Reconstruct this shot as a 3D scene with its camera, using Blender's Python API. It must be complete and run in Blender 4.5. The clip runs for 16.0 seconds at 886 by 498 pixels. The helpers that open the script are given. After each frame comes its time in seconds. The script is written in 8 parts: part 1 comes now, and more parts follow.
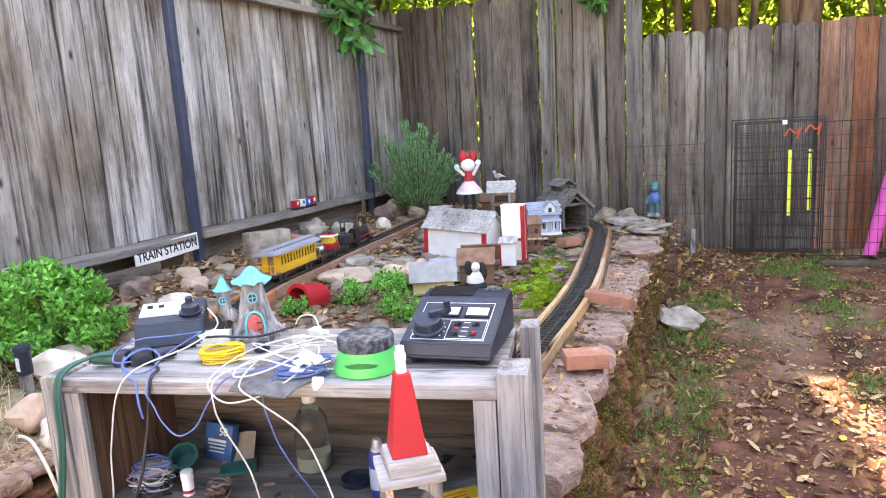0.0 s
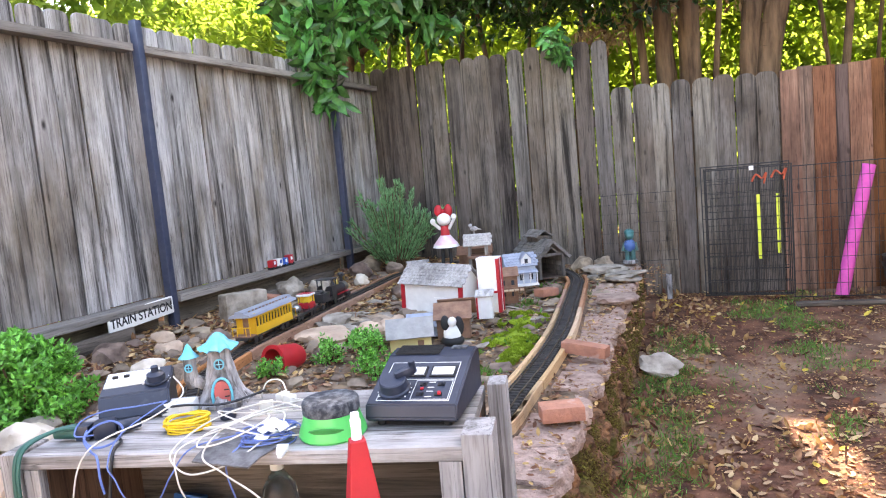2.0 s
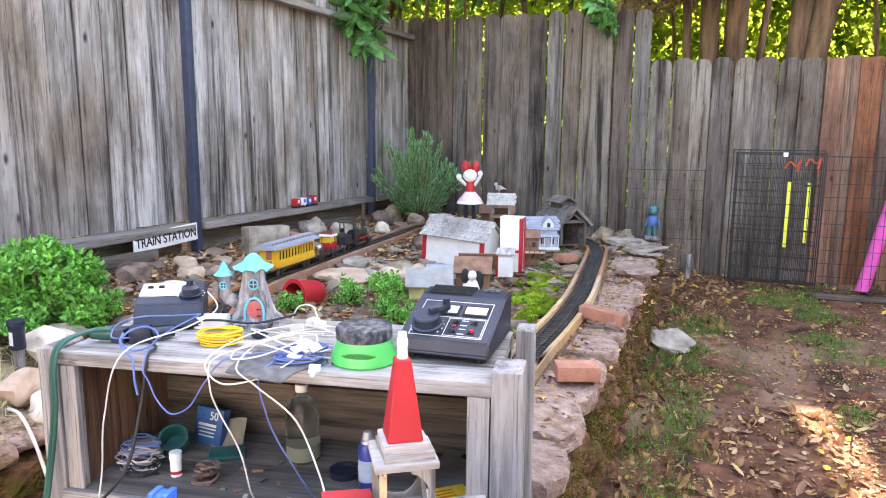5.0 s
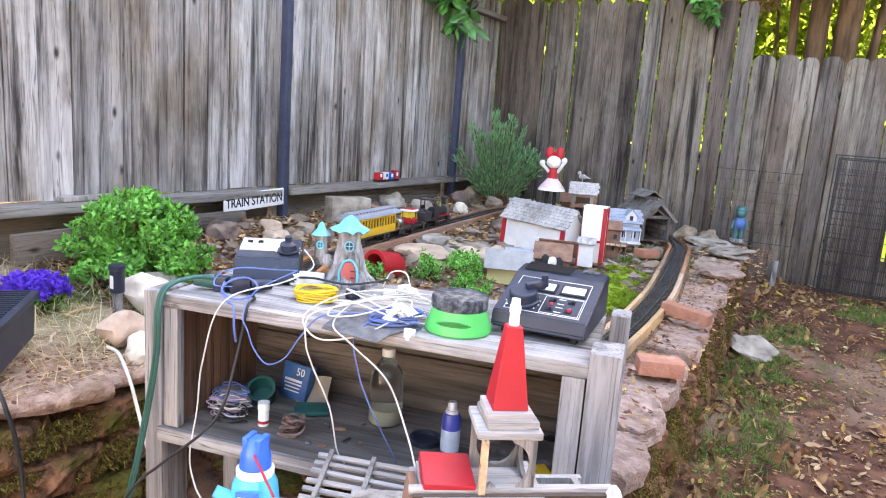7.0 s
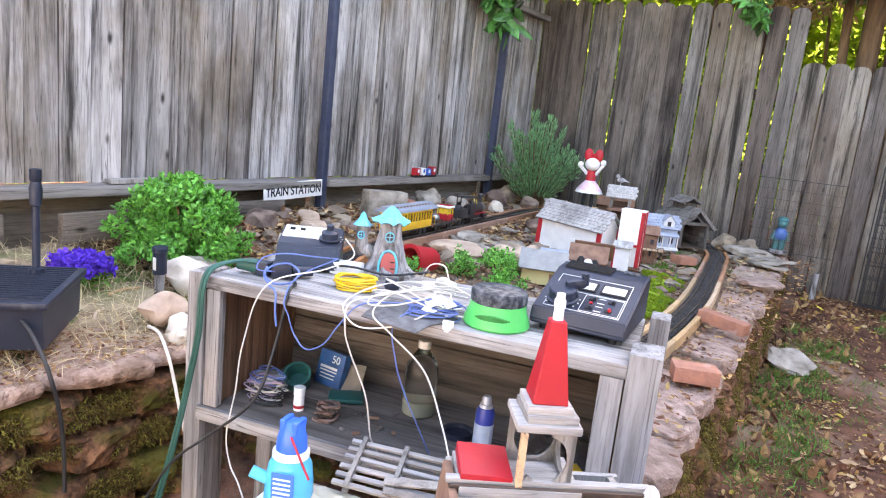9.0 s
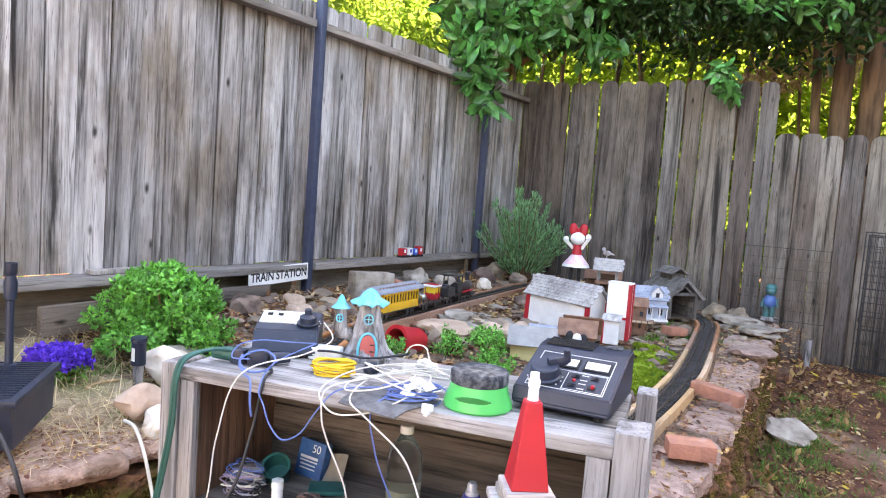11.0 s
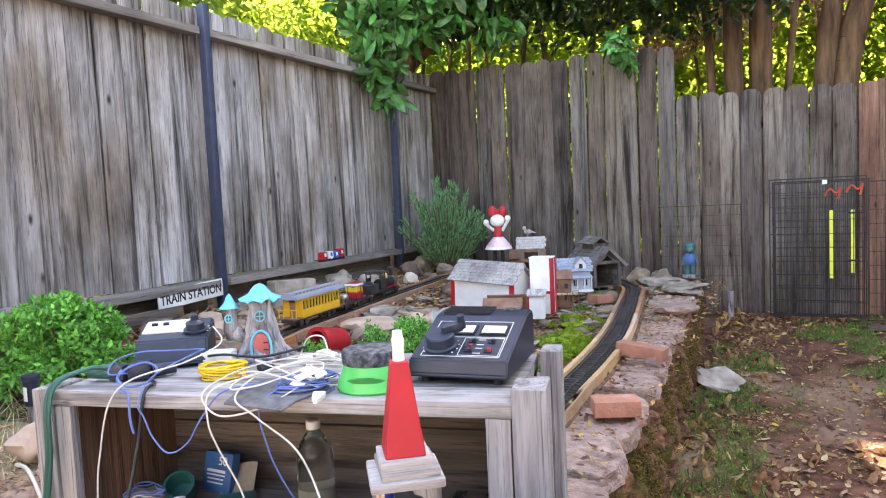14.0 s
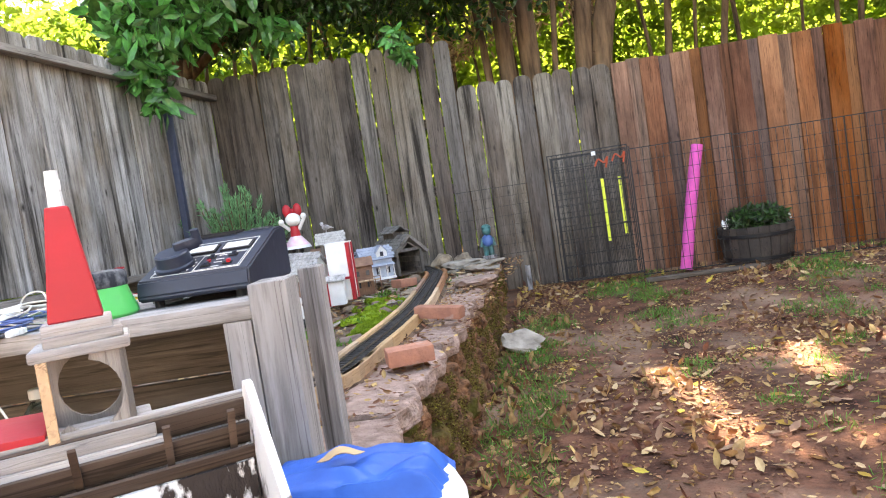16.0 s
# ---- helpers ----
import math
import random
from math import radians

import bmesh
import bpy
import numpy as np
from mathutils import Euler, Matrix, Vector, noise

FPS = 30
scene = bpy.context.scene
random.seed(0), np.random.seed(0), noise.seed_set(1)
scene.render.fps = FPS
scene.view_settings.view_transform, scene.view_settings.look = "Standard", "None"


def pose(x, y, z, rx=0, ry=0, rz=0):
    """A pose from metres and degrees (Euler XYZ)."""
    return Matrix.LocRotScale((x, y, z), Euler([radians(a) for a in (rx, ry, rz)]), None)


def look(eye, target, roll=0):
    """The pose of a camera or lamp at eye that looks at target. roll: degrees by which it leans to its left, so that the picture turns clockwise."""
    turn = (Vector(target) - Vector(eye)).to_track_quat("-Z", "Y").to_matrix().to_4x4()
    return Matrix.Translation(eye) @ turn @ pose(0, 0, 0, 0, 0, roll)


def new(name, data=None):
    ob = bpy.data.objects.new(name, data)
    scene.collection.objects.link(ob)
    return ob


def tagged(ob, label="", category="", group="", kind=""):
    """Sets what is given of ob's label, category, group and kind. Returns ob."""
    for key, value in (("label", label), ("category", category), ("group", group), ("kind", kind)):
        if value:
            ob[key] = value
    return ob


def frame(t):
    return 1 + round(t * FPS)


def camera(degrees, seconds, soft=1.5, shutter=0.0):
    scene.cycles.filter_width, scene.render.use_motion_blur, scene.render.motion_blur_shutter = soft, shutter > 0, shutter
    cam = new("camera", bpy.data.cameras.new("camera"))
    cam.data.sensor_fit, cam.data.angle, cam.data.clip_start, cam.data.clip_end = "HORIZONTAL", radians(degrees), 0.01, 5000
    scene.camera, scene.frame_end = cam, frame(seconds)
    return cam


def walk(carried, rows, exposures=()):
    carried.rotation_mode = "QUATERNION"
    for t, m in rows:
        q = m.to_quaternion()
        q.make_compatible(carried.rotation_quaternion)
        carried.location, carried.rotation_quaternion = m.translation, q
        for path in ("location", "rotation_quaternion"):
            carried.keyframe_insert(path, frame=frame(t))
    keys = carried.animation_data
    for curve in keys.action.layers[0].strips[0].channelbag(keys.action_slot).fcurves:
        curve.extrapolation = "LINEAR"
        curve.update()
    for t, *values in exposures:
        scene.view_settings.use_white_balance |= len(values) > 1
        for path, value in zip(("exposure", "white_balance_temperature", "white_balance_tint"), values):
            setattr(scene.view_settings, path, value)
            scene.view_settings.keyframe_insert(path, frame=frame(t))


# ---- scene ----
cam = camera(65.7, 16.0, soft=1.1)
PATH = [
    (0, (0.084, -0.013, 1.278), (-0.741, 1.773, 0.919), -3.5),
    (0.5, (0.105, -0.007, 1.298), (-0.69, 1.811, 1.05), -3.8),
    (1, (0.133, -0.01, 1.308), (-0.644, 1.82, 1.093), -5.7),
    (1.5, (0.136, -0.011, 1.299), (-0.643, 1.82, 1.093), -5.4),
    (2, (0.132, -0.008, 1.294), (-0.649, 1.821, 1.08), -5.2),
    (2.5, (0.131, -0.005, 1.288), (-0.653, 1.819, 1.045), -4.8),
    (3, (0.127, -0.008, 1.285), (-0.657, 1.811, 1.006), -4.2),
    (5.5, (0.065, -0.045, 1.246), (-0.774, 1.74, 0.915), 1.6),
    (6, (0.048, -0.053, 1.24), (-0.832, 1.712, 0.91), 2.7),
    (6.5, (0.009, -0.073, 1.224), (-0.923, 1.663, 0.883), 3.6),
    (7, (0.008, -0.061, 1.217), (-0.97, 1.643, 0.846), 4.2),
    (7.5, (-0.014, -0.085, 1.208), (-1.034, 1.592, 0.824), 5.8),
    (8, (-0.01, -0.086, 1.211), (-1.052, 1.577, 0.823), 6.0),
    (10.3, (-0.002, -0.063, 1.196), (-1.073, 1.599, 0.894), 6.9),
    (10.5, (0.001, -0.067, 1.206), (-1.078, 1.604, 0.991), 6.7),
    (11, (0.012, -0.046, 1.208), (-1.057, 1.637, 1.053), 4.2),
    (11.5, (0.052, -0.009, 1.205), (-0.998, 1.69, 1.103), 0.8),
    (12, (0.073, 0.018, 1.199), (-0.946, 1.736, 1.115), -1.6),
    (12.5, (0.074, 0.028, 1.179), (-0.917, 1.762, 1.089), -1.8),
    (13, (0.074, 0.038, 1.165), (-0.9, 1.781, 1.05), -2.3),
    (13.5, (0.078, 0.047, 1.158), (-0.869, 1.804, 1.024), -2.4),
    (14, (0.083, 0.057, 1.146), (-0.83, 1.83, 1.001), -2.7),
    (14.5, (0.096, 0.068, 1.122), (-0.774, 1.864, 0.981), -3.0),
    (15, (0.134, 0.087, 1.071), (-0.641, 1.928, 0.959), -4.8),
    (15.5, (0.156, 0.126, 0.985), (-0.427, 2.036, 0.87), -7.6),
    (16, (0.166, 0.162, 0.898), (-0.255, 2.113, 0.781), -8.6),
]
walk(cam, [(t, look(eye, target, roll)) for t, eye, target, roll in PATH], [(0, 3.78, 9100, 21), (1.2, 3.66, 9000, 21), (3, 3.76, 8700, 20), (5.5, 3.80, 8950, 20), (7.5, 3.82, 8700, 20), (10.5, 3.75, 8700, 20), (12, 3.64, 8700, 20), (14.5, 3.50, 8800, 20), (15.5, 3.55, 9200, 16), (16, 3.63, 9400, 16)])

# ---- world and light ----
world = bpy.data.worlds.new("world")
scene.world = world
world.use_nodes = True
wn = world.node_tree
sky = wn.nodes.new("ShaderNodeTexSky")
sky.sky_type = "NISHITA"
sky.sun_disc = False
SUN_EL, SUN_AZ = 38.0, 8.0  # degrees; azimuth from +y towards +x
sky.sun_elevation = radians(SUN_EL)
sky.sun_rotation = radians(SUN_AZ)
wn.links.new(sky.outputs[0], wn.nodes["Background"].inputs[0])
wn.nodes["Background"].inputs[1].default_value = 0.15
sun_data = bpy.data.lights.new("sun", "SUN")
sun_data.energy, sun_data.angle, sun_data.color = 4.3, radians(0.5), (1.0, 0.93, 0.82)
sun = new("sun", sun_data)
sd = Vector((math.sin(radians(SUN_AZ)) * math.cos(radians(SUN_EL)), math.cos(radians(SUN_AZ)) * math.cos(radians(SUN_EL)), math.sin(radians(SUN_EL))))
sun.matrix_world = look(sd * 40, (0, 0, 0))


# ---- materials ----
def mat(name, color, rough=0.7, metal=0.0, color2=None, scale=8.0, detail=6.0, bump=0.2, bscale=None, stretch=(1, 1, 1), vary=0.0,
        spots=None, spot_scale=3.0, spot_at=(0.5, 0.62), translucent=0.0, island=False, spec=None, coords="Object", spread=(0.35, 0.65), hue=0.0):
    m = bpy.data.materials.new(name)
    m.use_nodes = True
    nt = m.node_tree
    n, l = nt.nodes, nt.links
    b = n["Principled BSDF"]
    b.inputs["Roughness"].default_value = rough
    b.inputs["Metallic"].default_value = metal
    b.inputs["Specular IOR Level"].default_value = spec if spec is not None else (0.5 if rough < 0.6 else 0.15)
    tc = n.new("ShaderNodeTexCoord")
    mp = n.new("ShaderNodeMapping")
    mp.inputs["Scale"].default_value = stretch
    l.new(tc.outputs[coords], mp.inputs[0])
    info = n.new("ShaderNodeObjectInfo")
    geo = n.new("ShaderNodeNewGeometry")
    rnd = geo.outputs["Random Per Island"] if island else info.outputs["Random"]
    off = n.new("ShaderNodeVectorMath")
    off.operation = "MULTIPLY_ADD"
    comb = n.new("ShaderNodeCombineXYZ")
    for k in range(3):
        l.new(rnd, comb.inputs[k])
    l.new(comb.outputs[0], off.inputs[0])
    off.inputs[1].default_value = (37.0, 91.0, 53.0)
    l.new(mp.outputs[0], off.inputs[2])
    vec = off.outputs[0]
    no = n.new("ShaderNodeTexNoise")
    no.inputs["Scale"].default_value = scale
    no.inputs["Detail"].default_value = detail
    no.inputs["Roughness"].default_value = 0.6
    l.new(vec, no.inputs["Vector"])
    c2 = color2 or tuple(c * 0.7 for c in color)
    mr = n.new("ShaderNodeMapRange")
    mr.inputs[1].default_value, mr.inputs[2].default_value = spread
    l.new(no.outputs[0], mr.inputs[0])
    mx = n.new("ShaderNodeMix")
    mx.data_type = "RGBA"
    mx.inputs[6].default_value = (*color, 1)
    mx.inputs[7].default_value = (*c2, 1)
    l.new(mr.outputs[0], mx.inputs[0])
    col = mx.outputs[2]
    if spots:
        n2 = n.new("ShaderNodeTexNoise")
        n2.inputs["Scale"].default_value = spot_scale
        n2.inputs["Detail"].default_value = 5
        l.new(vec, n2.inputs["Vector"])
        r2 = n.new("ShaderNodeMapRange")
        r2.inputs[1].default_value, r2.inputs[2].default_value = spot_at
        l.new(n2.outputs[0], r2.inputs[0])
        m2 = n.new("ShaderNodeMix")
        m2.data_type = "RGBA"
        l.new(r2.outputs[0], m2.inputs[0])
        l.new(col, m2.inputs[6])
        m2.inputs[7].default_value = (*spots, 1)
        col = m2.outputs[2]
    if vary or hue:
        hs = n.new("ShaderNodeHueSaturation")
        for want, amount, mid in (("Value", vary, 1.0), ("Hue", hue, 0.5)):
            v = n.new("ShaderNodeMapRange")
            v.inputs[3].default_value, v.inputs[4].default_value = mid - amount, mid + amount
            l.new(rnd, v.inputs[0])
            l.new(v.outputs[0], hs.inputs[want])
        l.new(col, hs.inputs["Color"])
        col = hs.outputs[0]
    l.new(col, b.inputs["Base Color"])
    if bump:
        nb = n.new("ShaderNodeTexNoise")
        nb.inputs["Scale"].default_value = bscale or scale * 4
        nb.inputs["Detail"].default_value = 4
        l.new(vec, nb.inputs["Vector"])
        bp = n.new("ShaderNodeBump")
        bp.inputs["Strength"].default_value = bump
        bp.inputs["Distance"].default_value = 0.01
        l.new(nb.outputs[0], bp.inputs["Height"])
        l.new(bp.outputs[0], b.inputs["Normal"])
    if translucent:
        tr = n.new("ShaderNodeBsdfTranslucent")
        ad = n.new("ShaderNodeMixShader")
        ad.inputs[0].default_value = translucent
        l.new(col, tr.inputs[0])
        l.new(b.outputs[0], ad.inputs[1])
        l.new(tr.outputs[0], ad.inputs[2])
        l.new(ad.outputs[0], n["Material Output"].inputs[0])
    return m


def old_wood(name, light, dark, knots=True, vary=0.25, grain=1.0, rough=0.85, hue=0.0, axis=2, streak=0.5, cracks=0.6, band=0.3, blotch=0.0, stain=None):
    """Weathered timber: long grain along one axis, dark streaks, knots."""
    m = bpy.data.materials.new(name)
    m.use_nodes = True
    nt = m.node_tree
    n, l = nt.nodes, nt.links
    b = n["Principled BSDF"]
    b.inputs["Roughness"].default_value = rough
    b.inputs["Specular IOR Level"].default_value = 0.1
    tc = n.new("ShaderNodeTexCoord")
    info = n.new("ShaderNodeObjectInfo")
    comb = n.new("ShaderNodeCombineXYZ")
    for k in range(3):
        l.new(info.outputs["Random"], comb.inputs[k])
    off = n.new("ShaderNodeVectorMath")
    off.operation = "MULTIPLY_ADD"
    l.new(comb.outputs[0], off.inputs[0])
    off.inputs[1].default_value = (31.0, 77.0, 19.0)
    l.new(tc.outputs["Object"], off.inputs[2])

    def tex(scales, scale, detail=5, rough_=0.6):
        mp = n.new("ShaderNodeMapping")
        mp.inputs["Scale"].default_value = scales
        l.new(off.outputs[0], mp.inputs[0])
        t = n.new("ShaderNodeTexNoise")
        t.inputs["Scale"].default_value, t.inputs["Detail"].default_value, t.inputs["Roughness"].default_value = scale, detail, rough_
        t.inputs["Distortion"].default_value = 0.4
        l.new(mp.outputs[0], t.inputs["Vector"])
        return t.outputs[0]

    def ramp(x, a, c):
        r = n.new("ShaderNodeMapRange")
        r.inputs[1].default_value, r.inputs[2].default_value = a, c
        l.new(x, r.inputs[0])
        return r.outputs[0]

    def mixed(f, a, c):
        x = n.new("ShaderNodeMix")
        x.data_type = "RGBA"
        l.new(f, x.inputs[0])
        for s, v in ((6, a), (7, c)):
            if isinstance(v, tuple):
                x.inputs[s].default_value = (*v, 1)
            else:
                l.new(v, x.inputs[s])
        return x.outputs[2]

    along = tuple(0.06 if k == axis else 1.0 for k in range(3))
    fine = tex(along, 160 * grain, 4)
    mid = tex(tuple(0.09 if k == axis else 1.0 for k in range(3)), 22 * grain, 6)
    big = tex(tuple(0.5 if k == axis else 1.0 for k in range(3)), 3.2, 4)
    col = mixed(ramp(mid, 0.40, 0.64), light, tuple((1 - band) * a + band * c for a, c in zip(light, dark)))
    col = mixed(ramp(fine, 0.5, 0.75), col, tuple(0.48 * a + 0.52 * c for a, c in zip(light, dark)))
    sf = n.new("ShaderNodeMath")
    sf.operation = "MULTIPLY"
    l.new(ramp(big, 0.5, 0.72), sf.inputs[0])
    sf.inputs[1].default_value = streak
    col = mixed(sf.outputs[0], col, dark)
    if blotch:
        bl = tex(tuple(0.045 if k == axis else 1.0 for k in range(3)), 17.0, 7, 0.68)
        bf = n.new("ShaderNodeMath")
        bf.operation = "MULTIPLY"
        l.new(ramp(bl, 0.50, 0.66), bf.inputs[0])
        bf.inputs[1].default_value = blotch
        col = mixed(bf.outputs[0], col, dark)
    crack = tex(tuple(0.022 if k == axis else 1.0 for k in range(3)), 38 * grain, 3, 0.5)
    cr = n.new("ShaderNodeMath")
    cr.operation = "SUBTRACT"
    l.new(crack, cr.inputs[0])
    cr.inputs[1].default_value = 0.5
    ca = n.new("ShaderNodeMath")
    ca.operation = "ABSOLUTE"
    l.new(cr.outputs[0], ca.inputs[0])
    cm = n.new("ShaderNodeMapRange")
    cm.inputs[1].default_value, cm.inputs[2].default_value, cm.inputs[3].default_value, cm.inputs[4].default_value = 0.002, 0.011, cracks, 0.0
    l.new(ca.outputs[0], cm.inputs[0])
    col = mixed(cm.outputs[0], col, tuple(c * 0.55 for c in dark))
    if stain:
        geo = n.new("ShaderNodeNewGeometry")
        sm = n.new("ShaderNodeMapping")
        sm.inputs["Scale"].default_value = (1.6, 1.6, 0.8)
        l.new(geo.outputs["Position"], sm.inputs[0])
        st = n.new("ShaderNodeTexNoise")
        st.inputs["Scale"].default_value, st.inputs["Detail"].default_value, st.inputs["Roughness"].default_value = 1.3, 7, 0.65
        l.new(sm.outputs[0], st.inputs["Vector"])
        tint = n.new("ShaderNodeMix")
        tint.data_type, tint.blend_type = "RGBA", "MULTIPLY"
        l.new(ramp(st.outputs[0], 0.44, 0.66), tint.inputs[0])
        l.new(col, tint.inputs[6])
        tint.inputs[7].default_value = (*stain, 1)
        col = tint.outputs[2]
    if knots:
        mp = n.new("ShaderNodeMapping")
        mp.inputs["Scale"].default_value = tuple(0.45 if k == axis else 1.0 for k in range(3))
        l.new(off.outputs[0], mp.inputs[0])
        v = n.new("ShaderNodeTexVoronoi")
        v.inputs["Scale"].default_value = 6.5
        l.new(mp.outputs[0], v.inputs["Vector"])
        k = n.new("ShaderNodeMapRange")
        k.inputs[1].default_value, k.inputs[2].default_value, k.inputs[3].default_value, k.inputs[4].default_value = 0.03, 0.10, 0.9, 0
        l.new(v.outputs["Distance"], k.inputs[0])
        col = mixed(k.outputs[0], col, tuple(c * 0.8 for c in dark))
    hs = n.new("ShaderNodeHueSaturation")
    for want, amount, mid_ in (("Value", vary, 1.0), ("Hue", hue, 0.5)):
        vv = n.new("ShaderNodeMapRange")
        vv.inputs[3].default_value, vv.inputs[4].default_value = mid_ - amount, mid_ + amount
        l.new(info.outputs["Random"], vv.inputs[0])
        l.new(vv.outputs[0], hs.inputs[want])
    wn2 = n.new("ShaderNodeTexWhiteNoise")
    wn2.noise_dimensions = "1D"
    l.new(info.outputs["Random"], wn2.inputs["W"])
    sr = n.new("ShaderNodeMapRange")
    sr.inputs[3].default_value, sr.inputs[4].default_value = 1 - vary * 1.4, 1 + vary * 0.6
    l.new(wn2.outputs["Value"], sr.inputs[0])
    l.new(sr.outputs[0], hs.inputs["Saturation"])
    l.new(col, hs.inputs["Color"])
    l.new(hs.outputs[0], b.inputs["Base Color"])
    bp = n.new("ShaderNodeBump")
    bp.inputs["Strength"].default_value, bp.inputs["Distance"].default_value = 0.5, 0.004
    l.new(fine, bp.inputs["Height"])
    l.new(bp.outputs[0], b.inputs["Normal"])
    return m


def glass(name, color=(0.9, 0.95, 0.93), rough=0.05):
    m = bpy.data.materials.new(name)
    m.use_nodes = True
    b = m.node_tree.nodes["Principled BSDF"]
    b.inputs["Base Color"].default_value = (*color, 1)
    b.inputs["Transmission Weight"].default_value = 1.0
    b.inputs["Roughness"].default_value = rough
    b.inputs["IOR"].default_value = 1.35
    return m


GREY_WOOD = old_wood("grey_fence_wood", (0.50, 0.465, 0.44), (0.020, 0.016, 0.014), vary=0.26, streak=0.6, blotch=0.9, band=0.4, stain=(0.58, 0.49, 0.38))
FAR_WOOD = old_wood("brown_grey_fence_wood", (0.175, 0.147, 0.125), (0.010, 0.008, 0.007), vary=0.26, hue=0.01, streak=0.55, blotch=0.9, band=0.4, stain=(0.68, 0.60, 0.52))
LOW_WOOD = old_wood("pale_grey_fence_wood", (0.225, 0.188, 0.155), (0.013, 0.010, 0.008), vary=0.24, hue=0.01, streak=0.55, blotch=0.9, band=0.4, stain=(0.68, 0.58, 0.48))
RED_WOOD = old_wood("redwood_board", (0.30, 0.125, 0.062), (0.03, 0.015, 0.010), vary=0.28, hue=0.004, blotch=0.6, stain=(0.6, 0.5, 0.46))
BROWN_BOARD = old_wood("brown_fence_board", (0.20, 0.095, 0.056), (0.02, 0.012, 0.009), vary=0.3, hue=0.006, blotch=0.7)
RAIL_WOOD = old_wood("grey_rail_wood", (0.31, 0.275, 0.245), (0.06, 0.05, 0.042), vary=0.15, axis=0, knots=False, blotch=0.5)
BENCH_WOOD = old_wood("bench_wood", (0.43, 0.405, 0.39), (0.055, 0.046, 0.04), vary=0.12, axis=0, knots=False, blotch=0.9, cracks=0.6, stain=(0.58, 0.53, 0.47))
POST_WOOD = old_wood("post_wood", (0.40, 0.37, 0.35), (0.06, 0.05, 0.043), vary=0.1, axis=2, knots=False, blotch=0.8, cracks=0.6)
# These two brown woods are painted darker to deepen shade inside the bench.
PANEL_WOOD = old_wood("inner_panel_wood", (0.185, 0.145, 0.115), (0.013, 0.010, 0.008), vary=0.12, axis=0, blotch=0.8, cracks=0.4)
SHADED_BROWN_PANEL = old_wood("shaded_brown_panel_wood", (0.24, 0.12, 0.064), (0.02, 0.012, 0.009), vary=0.1, axis=2, blotch=0.8)
TRIM_WOOD = old_wood("track_edging_wood", (0.62, 0.40, 0.22), (0.25, 0.13, 0.07), vary=0.2, axis=1, knots=False, streak=0.4)
ORANGE_TRIM = old_wood("red_edging_wood", (0.44, 0.20, 0.10), (0.17, 0.08, 0.05), vary=0.2, axis=1, knots=False)
MODEL_PLANK = old_wood("model_pale_plank", (0.44, 0.41, 0.385), (0.09, 0.075, 0.065), vary=0.18, axis=0, grain=2.0, knots=False, cracks=0.45, blotch=0.6)
MODEL_WOOD = old_wood("model_grey_wood", (0.36, 0.325, 0.29), (0.07, 0.058, 0.05), vary=0.25, axis=2, grain=2.0, knots=False, cracks=0.4, blotch=0.6)
POLE_METAL = mat("blue_black_steel", (0.030, 0.042, 0.080), 0.5, 0.2, (0.05, 0.062, 0.10), 20, bump=0.05)
TERRACE = mat("dry_terrace_soil", (0.46, 0.35, 0.235), 0.95, color2=(0.22, 0.155, 0.10), scale=12, bump=0.9, bscale=60, spots=(0.22, 0.22, 0.10), spot_scale=4, spot_at=(0.52, 0.7))
SOIL = mat("bed_soil", (0.26, 0.165, 0.11), 0.95, color2=(0.06, 0.037, 0.026), scale=14, bump=0.9, bscale=60, spots=(0.25, 0.20, 0.13), spot_scale=5, spot_at=(0.52, 0.7))
GROUND = mat("bare_soil", (0.215, 0.094, 0.056), 0.95, color2=(0.048, 0.022, 0.015), scale=7, bump=0.9, bscale=80, spots=(0.32, 0.20, 0.135), spot_scale=1.8, spot_at=(0.50, 0.72))
PINK_STONE = mat("pink_concrete_cap", (0.50, 0.345, 0.28), 0.95, color2=(0.28, 0.185, 0.145), scale=22, bump=1.0, bscale=110, vary=0.15, spots=(0.24, 0.17, 0.13), spot_scale=5, spot_at=(0.62, 0.82))
PALE_CAP = mat("pale_pink_cap", (0.50, 0.345, 0.27), 0.95, color2=(0.24, 0.145, 0.105), scale=34, bump=1.0, bscale=110, vary=0.12, spots=(0.24, 0.15, 0.10), spot_scale=7, spot_at=(0.52, 0.72))
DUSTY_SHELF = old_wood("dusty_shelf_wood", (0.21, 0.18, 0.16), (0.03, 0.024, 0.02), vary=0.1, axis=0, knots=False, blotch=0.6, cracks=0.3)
MOSS_STONE = mat("mossy_wall_block", (0.27, 0.128, 0.066), 0.95, color2=(0.05, 0.026, 0.016), scale=26, bump=1.0, bscale=70, vary=0.25, spots=(0.085, 0.075, 0.016), spot_scale=7, spot_at=(0.50, 0.62))
BRICK = mat("red_brick", (0.50, 0.22, 0.14), 0.9, color2=(0.36, 0.16, 0.11), scale=18, bump=0.5, bscale=120, vary=0.12, spots=(0.55, 0.42, 0.36), spot_scale=12, spot_at=(0.6, 0.75))
SLATE = mat("grey_slate", (0.42, 0.36, 0.295), 0.85, color2=(0.17, 0.14, 0.11), scale=10, bump=0.5, vary=0.2)
ROCK = mat("garden_rock", (0.37, 0.27, 0.20), 0.85, color2=(0.12, 0.085, 0.065), scale=9, bump=0.6, vary=0.35, hue=0.02)
WHITE_ROCK = mat("pale_rock", (0.74, 0.66, 0.56), 0.75, color2=(0.50, 0.41, 0.31), scale=7, bump=0.4, vary=0.1)
